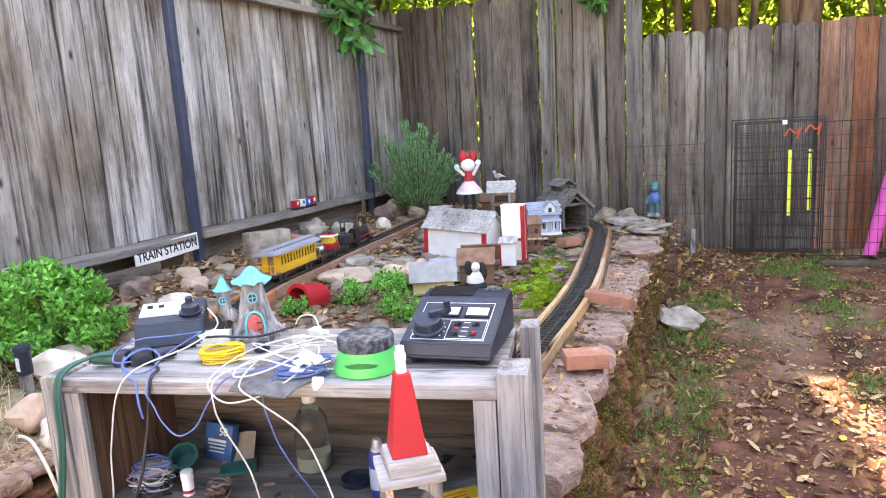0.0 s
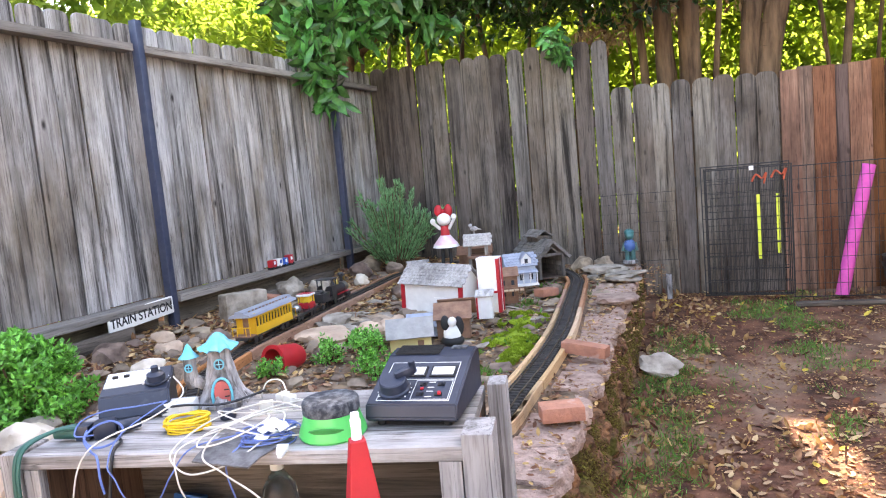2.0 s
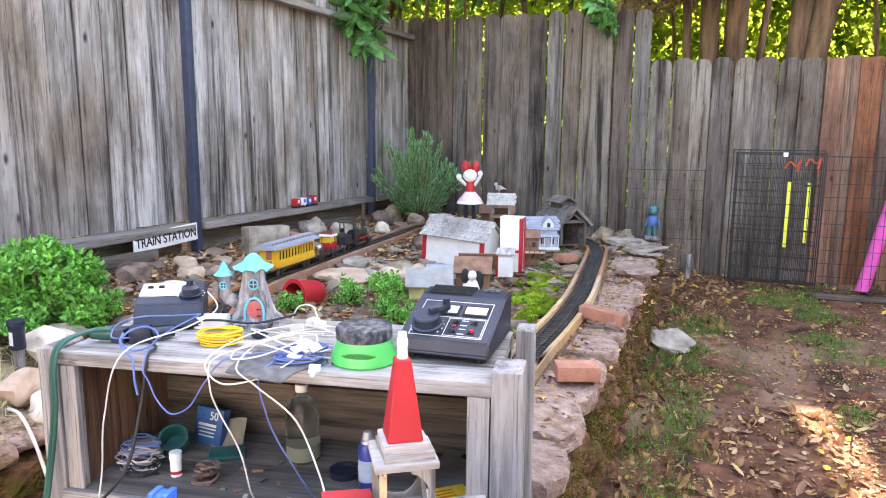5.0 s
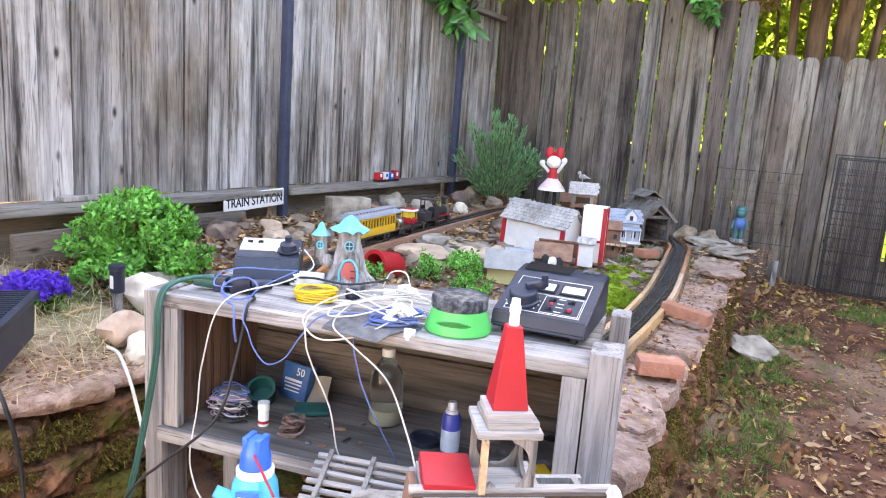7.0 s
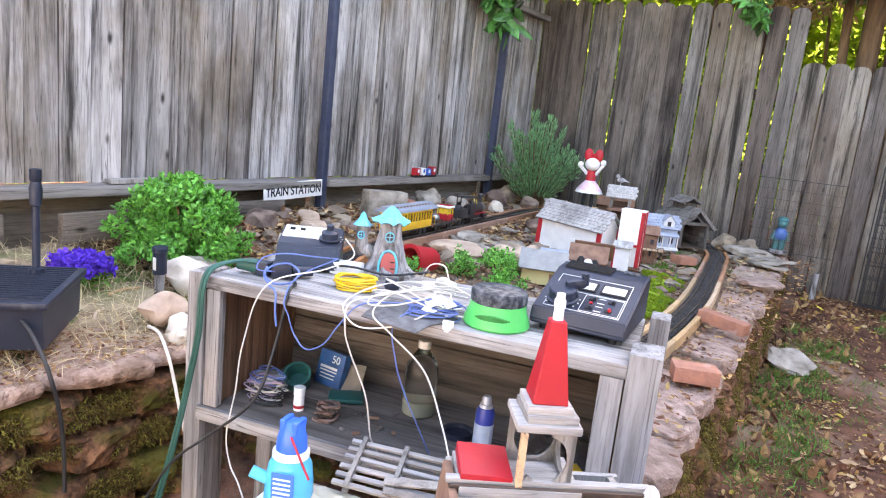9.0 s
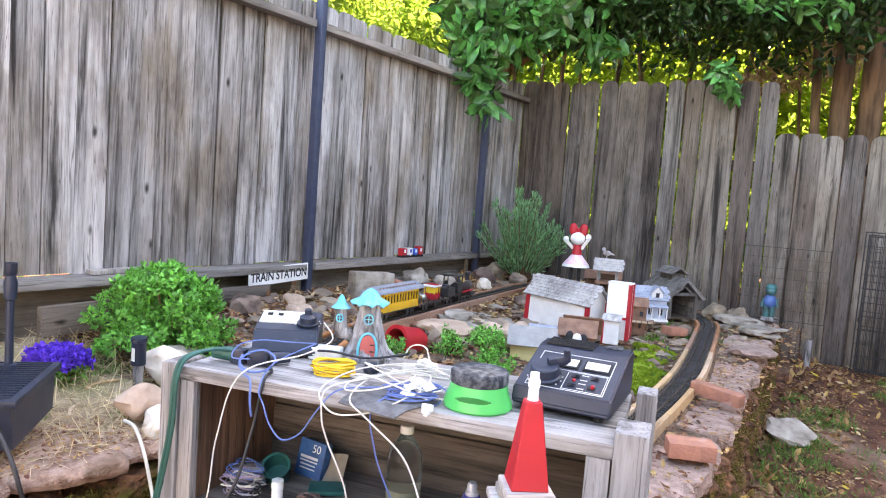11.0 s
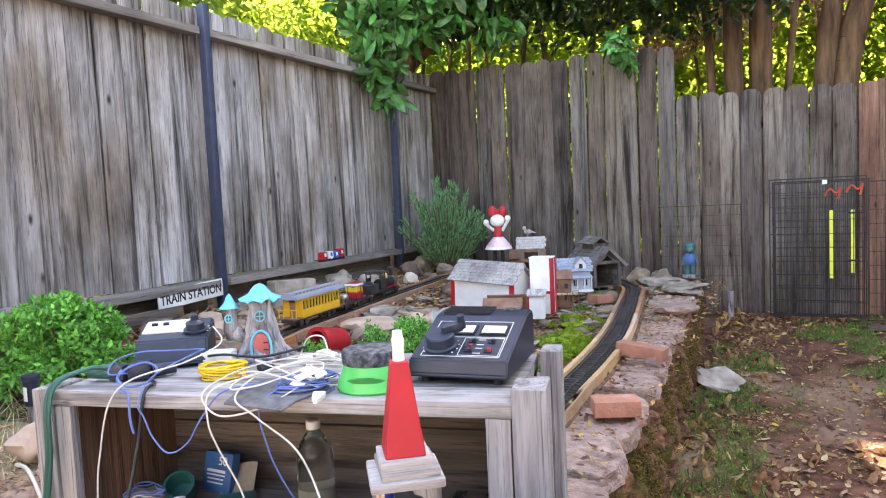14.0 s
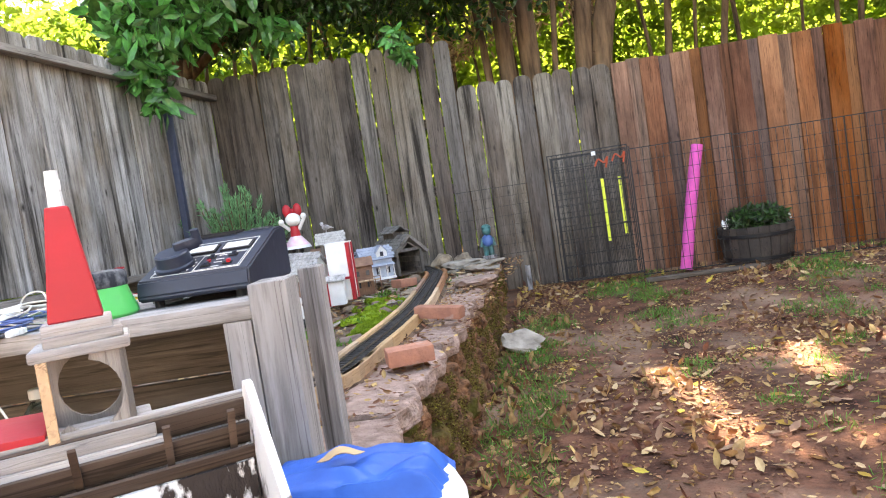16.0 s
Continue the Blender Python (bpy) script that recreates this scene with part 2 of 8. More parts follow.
TAN_ROCK = mat("tan_rock", (0.60, 0.44, 0.32), 0.8, color2=(0.38, 0.26, 0.19), scale=9, bump=0.4, vary=0.1)
BARK = mat("brown_bark", (0.19, 0.115, 0.07), 0.95, color2=(0.06, 0.036, 0.023), scale=14, bump=0.9, stretch=(1, 1, 0.15), bscale=40)
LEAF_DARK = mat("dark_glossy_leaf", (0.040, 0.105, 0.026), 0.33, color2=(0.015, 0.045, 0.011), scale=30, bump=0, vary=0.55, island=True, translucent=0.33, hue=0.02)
# Fresh bough leaf as a lit copy of the dark leaf: brightness is painted in.
LEAF_BOUGH_LIT = mat("lit_fresh_leaf", (0.095, 0.30, 0.068), 0.32, color2=(0.028, 0.12, 0.025), scale=14, bump=0, vary=0.6, island=True, translucent=0.35, hue=0.02)
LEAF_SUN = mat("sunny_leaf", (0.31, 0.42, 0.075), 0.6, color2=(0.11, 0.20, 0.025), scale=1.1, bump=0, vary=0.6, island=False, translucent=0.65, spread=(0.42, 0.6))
LEAF_SHRUB = mat("bright_shrub_leaf", (0.18, 0.55, 0.095), 0.42, color2=(0.07, 0.29, 0.045), scale=20, bump=0, vary=0.55, island=True, translucent=0.3)
NEEDLE = mat("rosemary_needle", (0.20, 0.43, 0.20), 0.6, color2=(0.085, 0.22, 0.10), scale=20, bump=0, vary=0.5, island=True, translucent=0.25)
GRASS = mat("grass_blade", (0.155, 0.30, 0.06), 0.6, color2=(0.08, 0.18, 0.035), scale=8, bump=0, vary=0.5, island=True, translucent=0.3, hue=0.03)
MOSS = mat("bright_moss", (0.25, 0.37, 0.025), 0.9, color2=(0.15, 0.21, 0.02), scale=14, bump=0.9, bscale=90)
TAN_LEAF = mat("tan_dry_leaf", (0.50, 0.33, 0.19), 0.7, color2=(0.38, 0.23, 0.13), scale=20, bump=0.2, vary=0.4, island=True, hue=0.02, translucent=0.1)
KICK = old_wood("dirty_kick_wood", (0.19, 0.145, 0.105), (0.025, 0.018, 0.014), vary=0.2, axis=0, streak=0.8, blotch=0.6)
DEAD_LEAF = mat("dead_leaf", (0.40, 0.215, 0.105), 0.7, color2=(0.20, 0.095, 0.05), scale=20, bump=0.2, vary=0.6, island=True, hue=0.03, translucent=0.1)
YELLOW_LEAF = mat("yellow_leaf", (0.58, 0.40, 0.07), 0.6, color2=(0.42, 0.27, 0.06), scale=20, bump=0, vary=0.3, island=True, hue=0.02, translucent=0.2)
STRAW = mat("straw", (0.62, 0.50, 0.30), 0.85, color2=(0.46, 0.36, 0.21), scale=20, bump=0, vary=0.4, island=True)
TRACK_BLACK = mat("black_tie_plastic", (0.03, 0.028, 0.028), 0.6, color2=(0.075, 0.066, 0.06), scale=20, bump=0.1)
RAIL_METAL = mat("tarnished_rail", (0.20, 0.16, 0.12), 0.4, 0.8, color2=(0.12, 0.09, 0.07), scale=30, bump=0.05)
BLACK_PLASTIC = mat("black_plastic", (0.012, 0.018, 0.034), 0.42, color2=(0.022, 0.030, 0.050), scale=12, bump=0.05, spots=(0.12, 0.12, 0.13), spot_scale=22, spot_at=(0.64, 0.92), spec=0.4)
DUSTY_BLACK = mat("dusty_black_lid", (0.028, 0.032, 0.040), 0.6, color2=(0.20, 0.21, 0.22), scale=70, bump=0.1, spread=(0.42, 0.75))
WHITE_PAINT = mat("white_paint", (0.80, 0.79, 0.76), 0.6, color2=(0.66, 0.65, 0.62), scale=10, bump=0.1, vary=0.05)
RED_PAINT = mat("red_paint", (0.50, 0.011, 0.02), 0.55, color2=(0.40, 0.01, 0.017), scale=10, bump=0.08)
BLACK_INK = mat("black_ink", (0.02, 0.02, 0.022), 0.6, color2=(0.03, 0.03, 0.03), bump=0)
GREEN_PLASTIC = mat("bright_green_plastic", (0.035, 0.50, 0.12), 0.35, color2=(0.035, 0.43, 0.10), scale=10, bump=0.03)
DARK_GREEN = mat("dark_green_plastic", (0.02, 0.26, 0.05), 0.4, bump=0.03)
YELLOW_CORD = mat("yellow_cord", (0.80, 0.52, 0.02), 0.5, color2=(0.65, 0.4, 0.02), scale=40, bump=0.2)
WHITE_CORD = mat("white_cord", (0.64, 0.61, 0.54), 0.5, color2=(0.52, 0.48, 0.41), scale=20, bump=0.03)
BLUE_CORD = mat("blue_cord", (0.10, 0.17, 0.42), 0.45, color2=(0.08, 0.13, 0.32), scale=20, bump=0.03)
GREEN_CORD = mat("green_cord", (0.015, 0.10, 0.075), 0.5, bump=0.03)
BLACK_CORD = mat("black_cord", (0.02, 0.02, 0.022), 0.5, bump=0.03)
AQUA = mat("aqua_glaze", (0.03, 0.48, 0.60), 0.4, color2=(0.10, 0.38, 0.46), scale=25, bump=0.2)
RESIN = mat("grey_resin", (0.42, 0.40, 0.40), 0.7, color2=(0.10, 0.088, 0.08), scale=34, bump=0.9, stretch=(1, 1, 0.2), spread=(0.40, 0.60))
DOOR_RED = mat("coral_red_door", (0.50, 0.10, 0.09), 0.55, color2=(0.38, 0.08, 0.07), scale=30, bump=0.2, stretch=(1, 1, 0.2))
YELLOW_CAR = mat("yellow_coach_paint", (0.78, 0.42, 0.02), 0.4, color2=(0.66, 0.35, 0.02), scale=12, bump=0.02)
SILVER_ROOF = mat("grey_roof_paint", (0.30, 0.33, 0.38), 0.45, color2=(0.24, 0.26, 0.30), scale=12, bump=0.03)
LOCO_BLACK = mat("locomotive_black", (0.02, 0.02, 0.022), 0.35, color2=(0.035, 0.035, 0.037), scale=15, bump=0.03)
BRASS = mat("brass", (0.70, 0.50, 0.18), 0.3, 1.0, bump=0.02)
STEEL = mat("steel", (0.55, 0.56, 0.58), 0.3, 1.0, bump=0.02)
PALE_BLUE = mat("pale_blue_model", (0.50, 0.56, 0.64), 0.6, color2=(0.36, 0.41, 0.48), scale=20, bump=0.15)
GREY_BLUE = mat("grey_blue_roof", (0.36, 0.40, 0.47), 0.7, color2=(0.26, 0.29, 0.34), scale=15, bump=0.2)
GREY_ROOF = mat("grey_slab_roof", (0.36, 0.345, 0.32), 0.75, color2=(0.26, 0.25, 0.235), scale=15, bump=0.2)
BROWN_MODEL = mat("brown_model", (0.30, 0.17, 0.11), 0.75, color2=(0.19, 0.10, 0.07), scale=20, bump=0.3)
CREAM = mat("cream_yellow", (0.72, 0.60, 0.28), 0.6, color2=(0.6, 0.5, 0.24), scale=15, bump=0.1)
WINDOW_DARK = mat("dark_window", (0.03, 0.035, 0.045), 0.15, color2=(0.05, 0.055, 0.065), bump=0)
PINK_FOAM = mat("pink_foam", (0.80, 0.12, 0.42), 0.7, color2=(0.7, 0.10, 0.36), scale=20, bump=0.15)
WIRE_BLACK = mat("black_wire", (0.015, 0.015, 0.017), 0.5, 0.3, bump=0)
PURPLE = mat("purple_petal", (0.16, 0.06, 0.62), 0.6, color2=(0.10, 0.04, 0.45), scale=20, bump=0, vary=0.35, island=True, translucent=0.2)
BLUE_TARP = mat("blue_tarp", (0.012, 0.115, 0.45), 0.5, color2=(0.01, 0.075, 0.31), spec=0.3, scale=8, bump=0.25, bscale=30)
BLUE_CAP = mat("blue_cap_plastic", (0.02, 0.16, 0.72), 0.3, color2=(0.02, 0.13, 0.62), bump=0.02)
CYAN_LABEL = mat("cyan_label", (0.04, 0.50, 0.74), 0.3, color2=(0.04, 0.42, 0.68), bump=0)
NAVY = mat("navy_can", (0.03, 0.05, 0.28), 0.3, color2=(0.03, 0.04, 0.2), bump=0)
TEAL_DARK = mat("dark_teal_plastic", (0.01, 0.11, 0.10), 0.4, bump=0.05)
TOOL_BLUE = mat("blue_printed_box", (0.02, 0.11, 0.28), 0.5, color2=(0.015, 0.06, 0.16), scale=20, bump=0.1)
BRIGHT_YELLOW = mat("yellow_print", (0.85, 0.55, 0.04), 0.5, color2=(0.7, 0.45, 0.04), bump=0.02)
CLEAR = glass("clear_bottle_plastic", (0.92, 0.95, 0.93), 0.12)
METER = mat("meter_face", (0.70, 0.70, 0.66), 0.3, color2=(0.6, 0.6, 0.57), bump=0)
PAPER = mat("white_tape", (0.80, 0.80, 0.78), 0.5, color2=(0.7, 0.7, 0.68), bump=0.1)
SKIN_GREEN = mat("glazed_teal_statue", (0.03, 0.17, 0.17), 0.4, color2=(0.05, 0.10, 0.09), scale=15, bump=0.1)
BLUE_STATUE = mat("blue_statue_paint", (0.03, 0.08, 0.26), 0.5, color2=(0.05, 0.13, 0.33), bump=0.1)
DARK_WOOD = old_wood("dark_stained_wood", (0.13, 0.085, 0.062), (0.03, 0.02, 0.015), vary=0.15, axis=0, knots=False, blotch=0.6)
PEELED_WHITE = mat("chipped_white_paint", (0.72, 0.70, 0.68), 0.75, color2=(0.13, 0.10, 0.08), scale=22, bump=0.6, stretch=(1, 1, 0.35), spread=(0.55, 0.62))
PEELING = mat("peeling_paint", (0.74, 0.72, 0.70), 0.8, color2=(0.045, 0.034, 0.03), scale=34, bump=0.6, stretch=(1, 1, 0.4), spread=(0.48, 0.53))


# ---- mesh helpers ----
def mesh_of(name, bm, material, smooth=False):
    me = bpy.data.meshes.new(name)
    bm.normal_update()
    bm.to_mesh(me)
    bm.free()
    me.materials.append(material)
    if smooth:
        for p in me.polygons:
            p.use_smooth = True
        me.set_sharp_from_angle(angle=radians(38))
    return me


def part(name, bm, material, parent=None, label="", smooth=True):
    ob = new(name, mesh_of(name, bm, material, smooth))
    if parent:
        ob.parent = parent
    if label:
        ob["label"] = label
    return ob


def share(name, me, parent, m):
    """One more piece on a mesh that alike pieces share."""
    ob = new(name, me)
    ob.parent = parent
    ob.matrix_local = m
    return ob


def thing(name, label, category, m=None, group="", kind=""):
    ob = new(name)
    ob.empty_display_size = 0.05
    ob.matrix_world = m if m is not None else Matrix()
    return tagged(ob, label, category, group, kind)


def single(name, bm, material, label, category, m=None, group="", kind="", smooth=True):
    ob = part(name, bm, material, None, "", smooth)
    if m is not None:
        ob.matrix_world = m
    return tagged(ob, label, category, group, kind)


def box(bm, c, s, rot=(0, 0, 0), bevel=0.0, m=None):
    r = bmesh.ops.create_cube(bm, size=1.0)
    vs = r["verts"]
    t = pose(*c, *rot) @ Matrix.Diagonal((*s, 1))
    bmesh.ops.transform(bm, matrix=(m @ t) if m is not None else t, verts=vs)
    if bevel:
        es = list({e for v in vs for e in v.link_edges})
        bmesh.ops.bevel(bm, geom=es, offset=bevel, segments=2, affect="EDGES", profile=0.6)
    return bm


def boxed(c, s, rot=(0, 0, 0), bevel=0.0):
    return box(bmesh.new(), c, s, rot, bevel)


def tube(bm, p, q, r0, r1=None, n=12, caps=True):
    p, q = Vector(p), Vector(q)
    d = q - p
    t = Matrix.Translation((p + q) / 2) @ d.to_track_quat("Z", "Y").to_matrix().to_4x4()
    bmesh.ops.create_cone(bm, cap_ends=caps, segments=n, radius1=r0, radius2=r0 if r1 is None else r1, depth=d.length, matrix=t)
    return bm


def ball(bm, c, s, u=16, v=10, rot=(0, 0, 0)):
    t = pose(*c, *rot) @ Matrix.Diagonal((*s, 1))
    bmesh.ops.create_uvsphere(bm, u_segments=u, v_segments=v, radius=1.0, matrix=t)
    return bm


def lathe(bm, profile, n=24, c=(0, 0, 0)):
    rings = []
    for r, z in profile:
        rings.append([bm.verts.new((c[0] + r * math.cos(2 * math.pi * k / n), c[1] + r * math.sin(2 * math.pi * k / n), c[2] + z)) for k in range(n)])
    for a, b in zip(rings, rings[1:]):
        for k in range(n):
            bm.faces.new((a[k], a[(k + 1) % n], b[(k + 1) % n], b[k]))
    if profile[0][0] > 1e-5:
        bm.faces.new(list(reversed(rings[0])))
    if profile[-1][0] > 1e-5:
        bm.faces.new(rings[-1])
    return bm


def prism(bm, outline, y0, y1):
    """An outline in x and z, drawn out along y."""
    a = [bm.verts.new((x, y0, z)) for x, z in outline]
    b = [bm.verts.new((x, y1, z)) for x, z in outline]
    bm.faces.new(a)
    bm.faces.new(list(reversed(b)))
    for k in range(len(a)):
        j = (k + 1) % len(a)
        bm.faces.new((a[j], a[k], b[k], b[j]))
    bmesh.ops.recalc_face_normals(bm, faces=bm.faces[:])
    return bm


def spline(points, steps=8, closed=False):
    """A smooth line through points."""
    ps = [Vector(p) for p in points]
    out = []
    n = len(ps)
    for k in range(n if closed else n - 1):
        g = (lambda j: ps[j % n]) if closed else (lambda j: ps[min(max(j, 0), n - 1)])
        a, b, c, d = g(k - 1), g(k), g(k + 1), g(k + 2)
        for s in range(steps):
            t = s / steps
            out.append(0.5 * (2 * b + (c - a) * t + (2 * a - 5 * b + 4 * c - d) * t * t + (3 * b - a - 3 * c + d) * t ** 3))
    if not closed:
        out.append(ps[-1])
    return out


def cord(bm, points, r, steps=8, n=6, smooth_line=True):
    ps = spline(points, steps) if smooth_line else [Vector(p) for p in points]
    rings = []
    up = Vector((0.13, 0.21, 0.97))
    for k, p in enumerate(ps):
        d = (ps[min(k + 1, len(ps) - 1)] - ps[max(k - 1, 0)]).normalized()
        s = d.cross(up)
        if s.length < 0.1:
            s = d.cross(Vector((1, 0, 0)))
        s.normalize()
        w = s.cross(d)
        up = w
        rings.append([bm.verts.new(p + r * (math.cos(a) * s + math.sin(a) * w)) for a in (2 * math.pi * j / n for j in range(n))])
    for a, b in zip(rings, rings[1:]):
        for j in range(n):
            bm.faces.new((a[j], a[(j + 1) % n], b[(j + 1) % n], b[j]))
    bm.faces.new(list(reversed(rings[0])))
    bm.faces.new(rings[-1])
    bmesh.ops.recalc_face_normals(bm, faces=bm.faces[:])
    return bm


def rock(seed, s, rough=0.22, flat=0.0, level=3):
    bm = bmesh.new()
    bmesh.ops.create_icosphere(bm, subdivisions=level, radius=1.0)
    o = Vector((seed * 3.7, seed * 1.3, seed * 7.1))
    for v in bm.verts:
        d = v.co.normalized()
        f = 1 + rough * noise.noise(d * 1.4 + o) * 1.6 + rough * 0.4 * noise.noise(d * 4 + o)
        p = d * f
        if flat:
            p.z = math.copysign(min(abs(p.z), 1 - flat), p.z)
        v.co = Vector((p.x * s[0], p.y * s[1], p.z * s[2]))
    return bm


rng = np.random.default_rng(7)


def sun_pool(c):
    """True for points whose shadow falls clear of the pools of sun on the soil."""
    k = c[:, 2:3] / math.tan(radians(SUN_EL))
    p = c[:, :2] - k * np.array((math.sin(radians(SUN_AZ)), math.cos(radians(SUN_AZ))))
    keep = np.ones(len(c), bool)
    for a, b, w in (((0.37, 3.42), (0.47, 3.08), 0.05), ((0.46, 3.05), (0.61, 2.45), 0.07), ((1.03, 3.55), (1.05, 3.1), 0.05), ((0.88, 2.5), (0.98, 2.3), 0.06), ((1.75, 3.3), (1.9, 2.7), 0.09)):
        a, d = np.array(a), np.array(b) - np.array(a)
        f = np.clip(((p - a) @ d) / (d @ d), 0, 1)
        keep &= np.linalg.norm(p - a - f[:, None] * d, axis=1) > w + 0.06
    return keep


def leaves(name, centres, size, material, parent=None, aspect=0.45, droop=0.3, spread=1.0, facing=None, flat=False):
    """Many folded leaves, one at each centre, in one mesh."""
    c = np.asarray(centres, float)
    base = parent.matrix_world.translation if parent else Vector()
    high = c[:, 2] + base.z > 1.7
    c = c[~high | sun_pool(c + np.array(base))] if name != "hedge" else c
    if facing is not None and np.ndim(facing) > 1:
        facing = facing[:len(c)]
    n = len(c)
    d = rng.normal(size=(n, 3)) * spread
    d[:, 2] -= droop
    if facing is not None:
        d += facing
    if flat:
        d[:, 2] *= 0.22
    d /= np.linalg.norm(d, axis=1)[:, None]
    u = rng.normal(size=(n, 3))
    if flat:
        u = u * 0.28 + np.array((0, 0, 1.0))
    s = np.cross(d, u)
    s /= np.linalg.norm(s, axis=1)[:, None]
    w = np.cross(s, d)
    L = (np.asarray(size) * rng.uniform(0.6, 1.3, n))[:, None]
    W = L * aspect * 0.5
    mid = c + d * L * 0.5 - w * W * 0.35
    q = np.stack([c, c + d * L * 0.28 + s * W * 0.8, c + d * L * 0.66 + s * W * 0.75, c + d * L, c + d * L * 0.66 - s * W * 0.75, c + d * L * 0.28 - s * W * 0.8, mid], 1).reshape(-1, 3)
    k = np.arange(n)[:, None] * 7
    tri = np.concatenate([k + [6, 0, 1], k + [6, 1, 2], k + [6, 2, 3], k + [6, 3, 4], k + [6, 4, 5], k + [6, 5, 0]], 1).reshape(-1, 3)
    if n > 12000:
        q = np.stack([c, c + d * L * 0.45 + s * W + w * W * 0.4, c + d * L, c + d * L * 0.45 - s * W + w * W * 0.4], 1).reshape(-1, 3)
        k = np.arange(n)[:, None] * 4
        tri = np.concatenate([k + [0, 1, 2], k + [0, 2, 3]], 1).reshape(-1, 3)
    me = bpy.data.meshes.new(name)
    me.from_pydata(q.tolist(), [], tri.tolist())
    me.materials.append(material)
    ob = new(name, me)
    if parent:
        ob.parent = parent
        tagged(ob, kind="stuff")
    return ob


def smoothstep(a, b, x):
    t = min(max((x - a) / (b - a), 0), 1)
    return t * t * (3 - 2 * t)


def in_blobs(blobs, n, shell=0.5):
    """Points in a set of soft ellipsoids (x, y, z, rx, ry, rz), thicker near their skins."""
    out = []
    vol = np.array([b[3] * b[4] * b[5] for b in blobs])
    pick = rng.choice(len(blobs), n, p=vol / vol.sum())
    d = rng.normal(size=(n, 3))
    d /= np.linalg.norm(d, axis=1)[:, None]
    r = rng.uniform(shell, 1.0, n) ** (1 / 2)
    b = np.array(blobs)[pick]
    return b[:, :3] + d * r[:, None] * b[:, 3:] * rng.uniform(0.8, 1.1, (n, 1))


# ---- the lie of the land ----
def wall_x(y):
    """The outer face of the long retaining wall."""
    return -0.345 - 0.062 * (y - 1.8)


def ground_z(x, y):
    return 0.14 * smoothstep(3.8, 6.0, y) + 0.012 * noise.noise(Vector((x * 1.7, y * 1.7, 0)))


def bed_z(x, y):
    z = 0.40 + 0.14 * smoothstep(0.7, 2.3, -x) * smoothstep(1.0, 2.4, y) + 0.05 * smoothstep(2.35, 2.8, -x)
    z += 0.05 * smoothstep(1.6, 1.9, -x) * smoothstep(1.7, 1.2, y)
    return z + 0.018 * noise.noise(Vector((x * 4, y * 4, 3))) + 0.008 * noise.noise(Vector((x * 13, y * 13, 5)))


def sheet(name, xs, ys, fz, material, keep=None):
    nx, ny = len(xs), len(ys)
    vs = [(x, y, fz(x, y)) for y in ys for x in xs]
    fs = [(j * nx + i, j * nx + i + 1, (j + 1) * nx + i + 1, (j + 1) * nx + i) for j in range(ny - 1) for i in range(nx - 1)
          if keep is None or keep((xs[i] + xs[i + 1]) / 2, (ys[j] + ys[j + 1]) / 2)]
    me = bpy.data.meshes.new(name)
    me.from_pydata(vs, [], fs)
    me.materials.append(material)
    for p in me.polygons:
        p.use_smooth = True
    return new(name, me)


fine = [k * 0.05 for k in range(-30, 61)]
gx = [-600, -120, -40, -15, -6, -3.5, -2.5] + [x + 0.5 for x in fine] + [4.2, 5, 7, 15, 40, 120, 600]
gy = [-600, -120, -40, -15, -6, -3, -1.5, -0.5] + [0.1 * k for k in range(1, 64)] + [6.6, 7.5, 9, 12, 18, 40, 120, 600]
tagged(sheet("ground", gx, gy, ground_z, GROUND), "bare brown soil with thin patches of grass", "ground", kind="structure")


def side_x(y):
    """The outer face of the terrace wall."""
    return -1.655 - 0.132 * max(0, 1.0 - y) ** 1.5


bx = [-3.0 + 0.05 * k for k in range(0, 55)]
tagged(sheet("garden_bed", bx, [1.42 + 0.06 * k for k in range(76)], bed_z, SOIL, lambda x, y: x < wall_x(y) - 0.06), "raised garden bed of dark soil and dry leaves", "garden bed", kind="structure")
tagged(sheet("terrace", bx, [-2.0 + 0.06 * k for k in range(58)], bed_z, TERRACE, lambda x, y: x < side_x(y) - 0.16), "terrace of dry soil, straw and thin grass", "terrace", kind="structure")

# ---- fences ----
def board_mesh(name, w, h, material, ear=0.03, th=0.018, seed=0):
    r = random.Random(seed)
    bm = bmesh.new()
    e = ear
    out = [(-w / 2, 0), (w / 2, 0)]
    for z in (0.3, 0.6, 0.85):
        out.append((w / 2 + r.uniform(-0.002, 0.001), h * z))
    out += [(w / 2 - e * (1 - math.cos(a)), h - e + e * math.sin(a)) for a in (0, 0.4, 0.8, 1.2, 1.5708)]
    out += [(-w / 2 + e * (1 - math.cos(a)), h - e + e * math.sin(a)) for a in (1.5708, 1.2, 0.8, 0.4, 0)]
    for z in (0.85, 0.6, 0.3):
        out.append((-w / 2 + r.uniform(-0.001, 0.002), h * z))
    prism(bm, out, -th / 2, th / 2)
    return mesh_of(name, bm, material)


left_fence = thing("left_fence", "tall weathered grey board fence with dark steel posts", "fence", pose(-2.85, 0, 0, 0, 0, 90), kind="structure")
left_boards = [board_mesh("fence_board", 0.135, 1.49, GREY_WOOD, 0.036, seed=k) for k in range(4)]
y = -2.6
k = 0
r = random.Random(3)
while y < 5.6:
    w = r.uniform(0.92, 1.06)
    m = pose(y, r.uniform(-0.009, 0.009), 0.765 + r.uniform(-0.006, 0.006), 0, r.uniform(-0.35, 0.35), 0) @ Matrix.Diagonal((w, 1, 1, 1))
    share("board", left_boards[k % 4], left_fence, m)
    y += 0.136 * w + r.choice((0.002, 0.004, 0.005, 0.007))
    k += 1
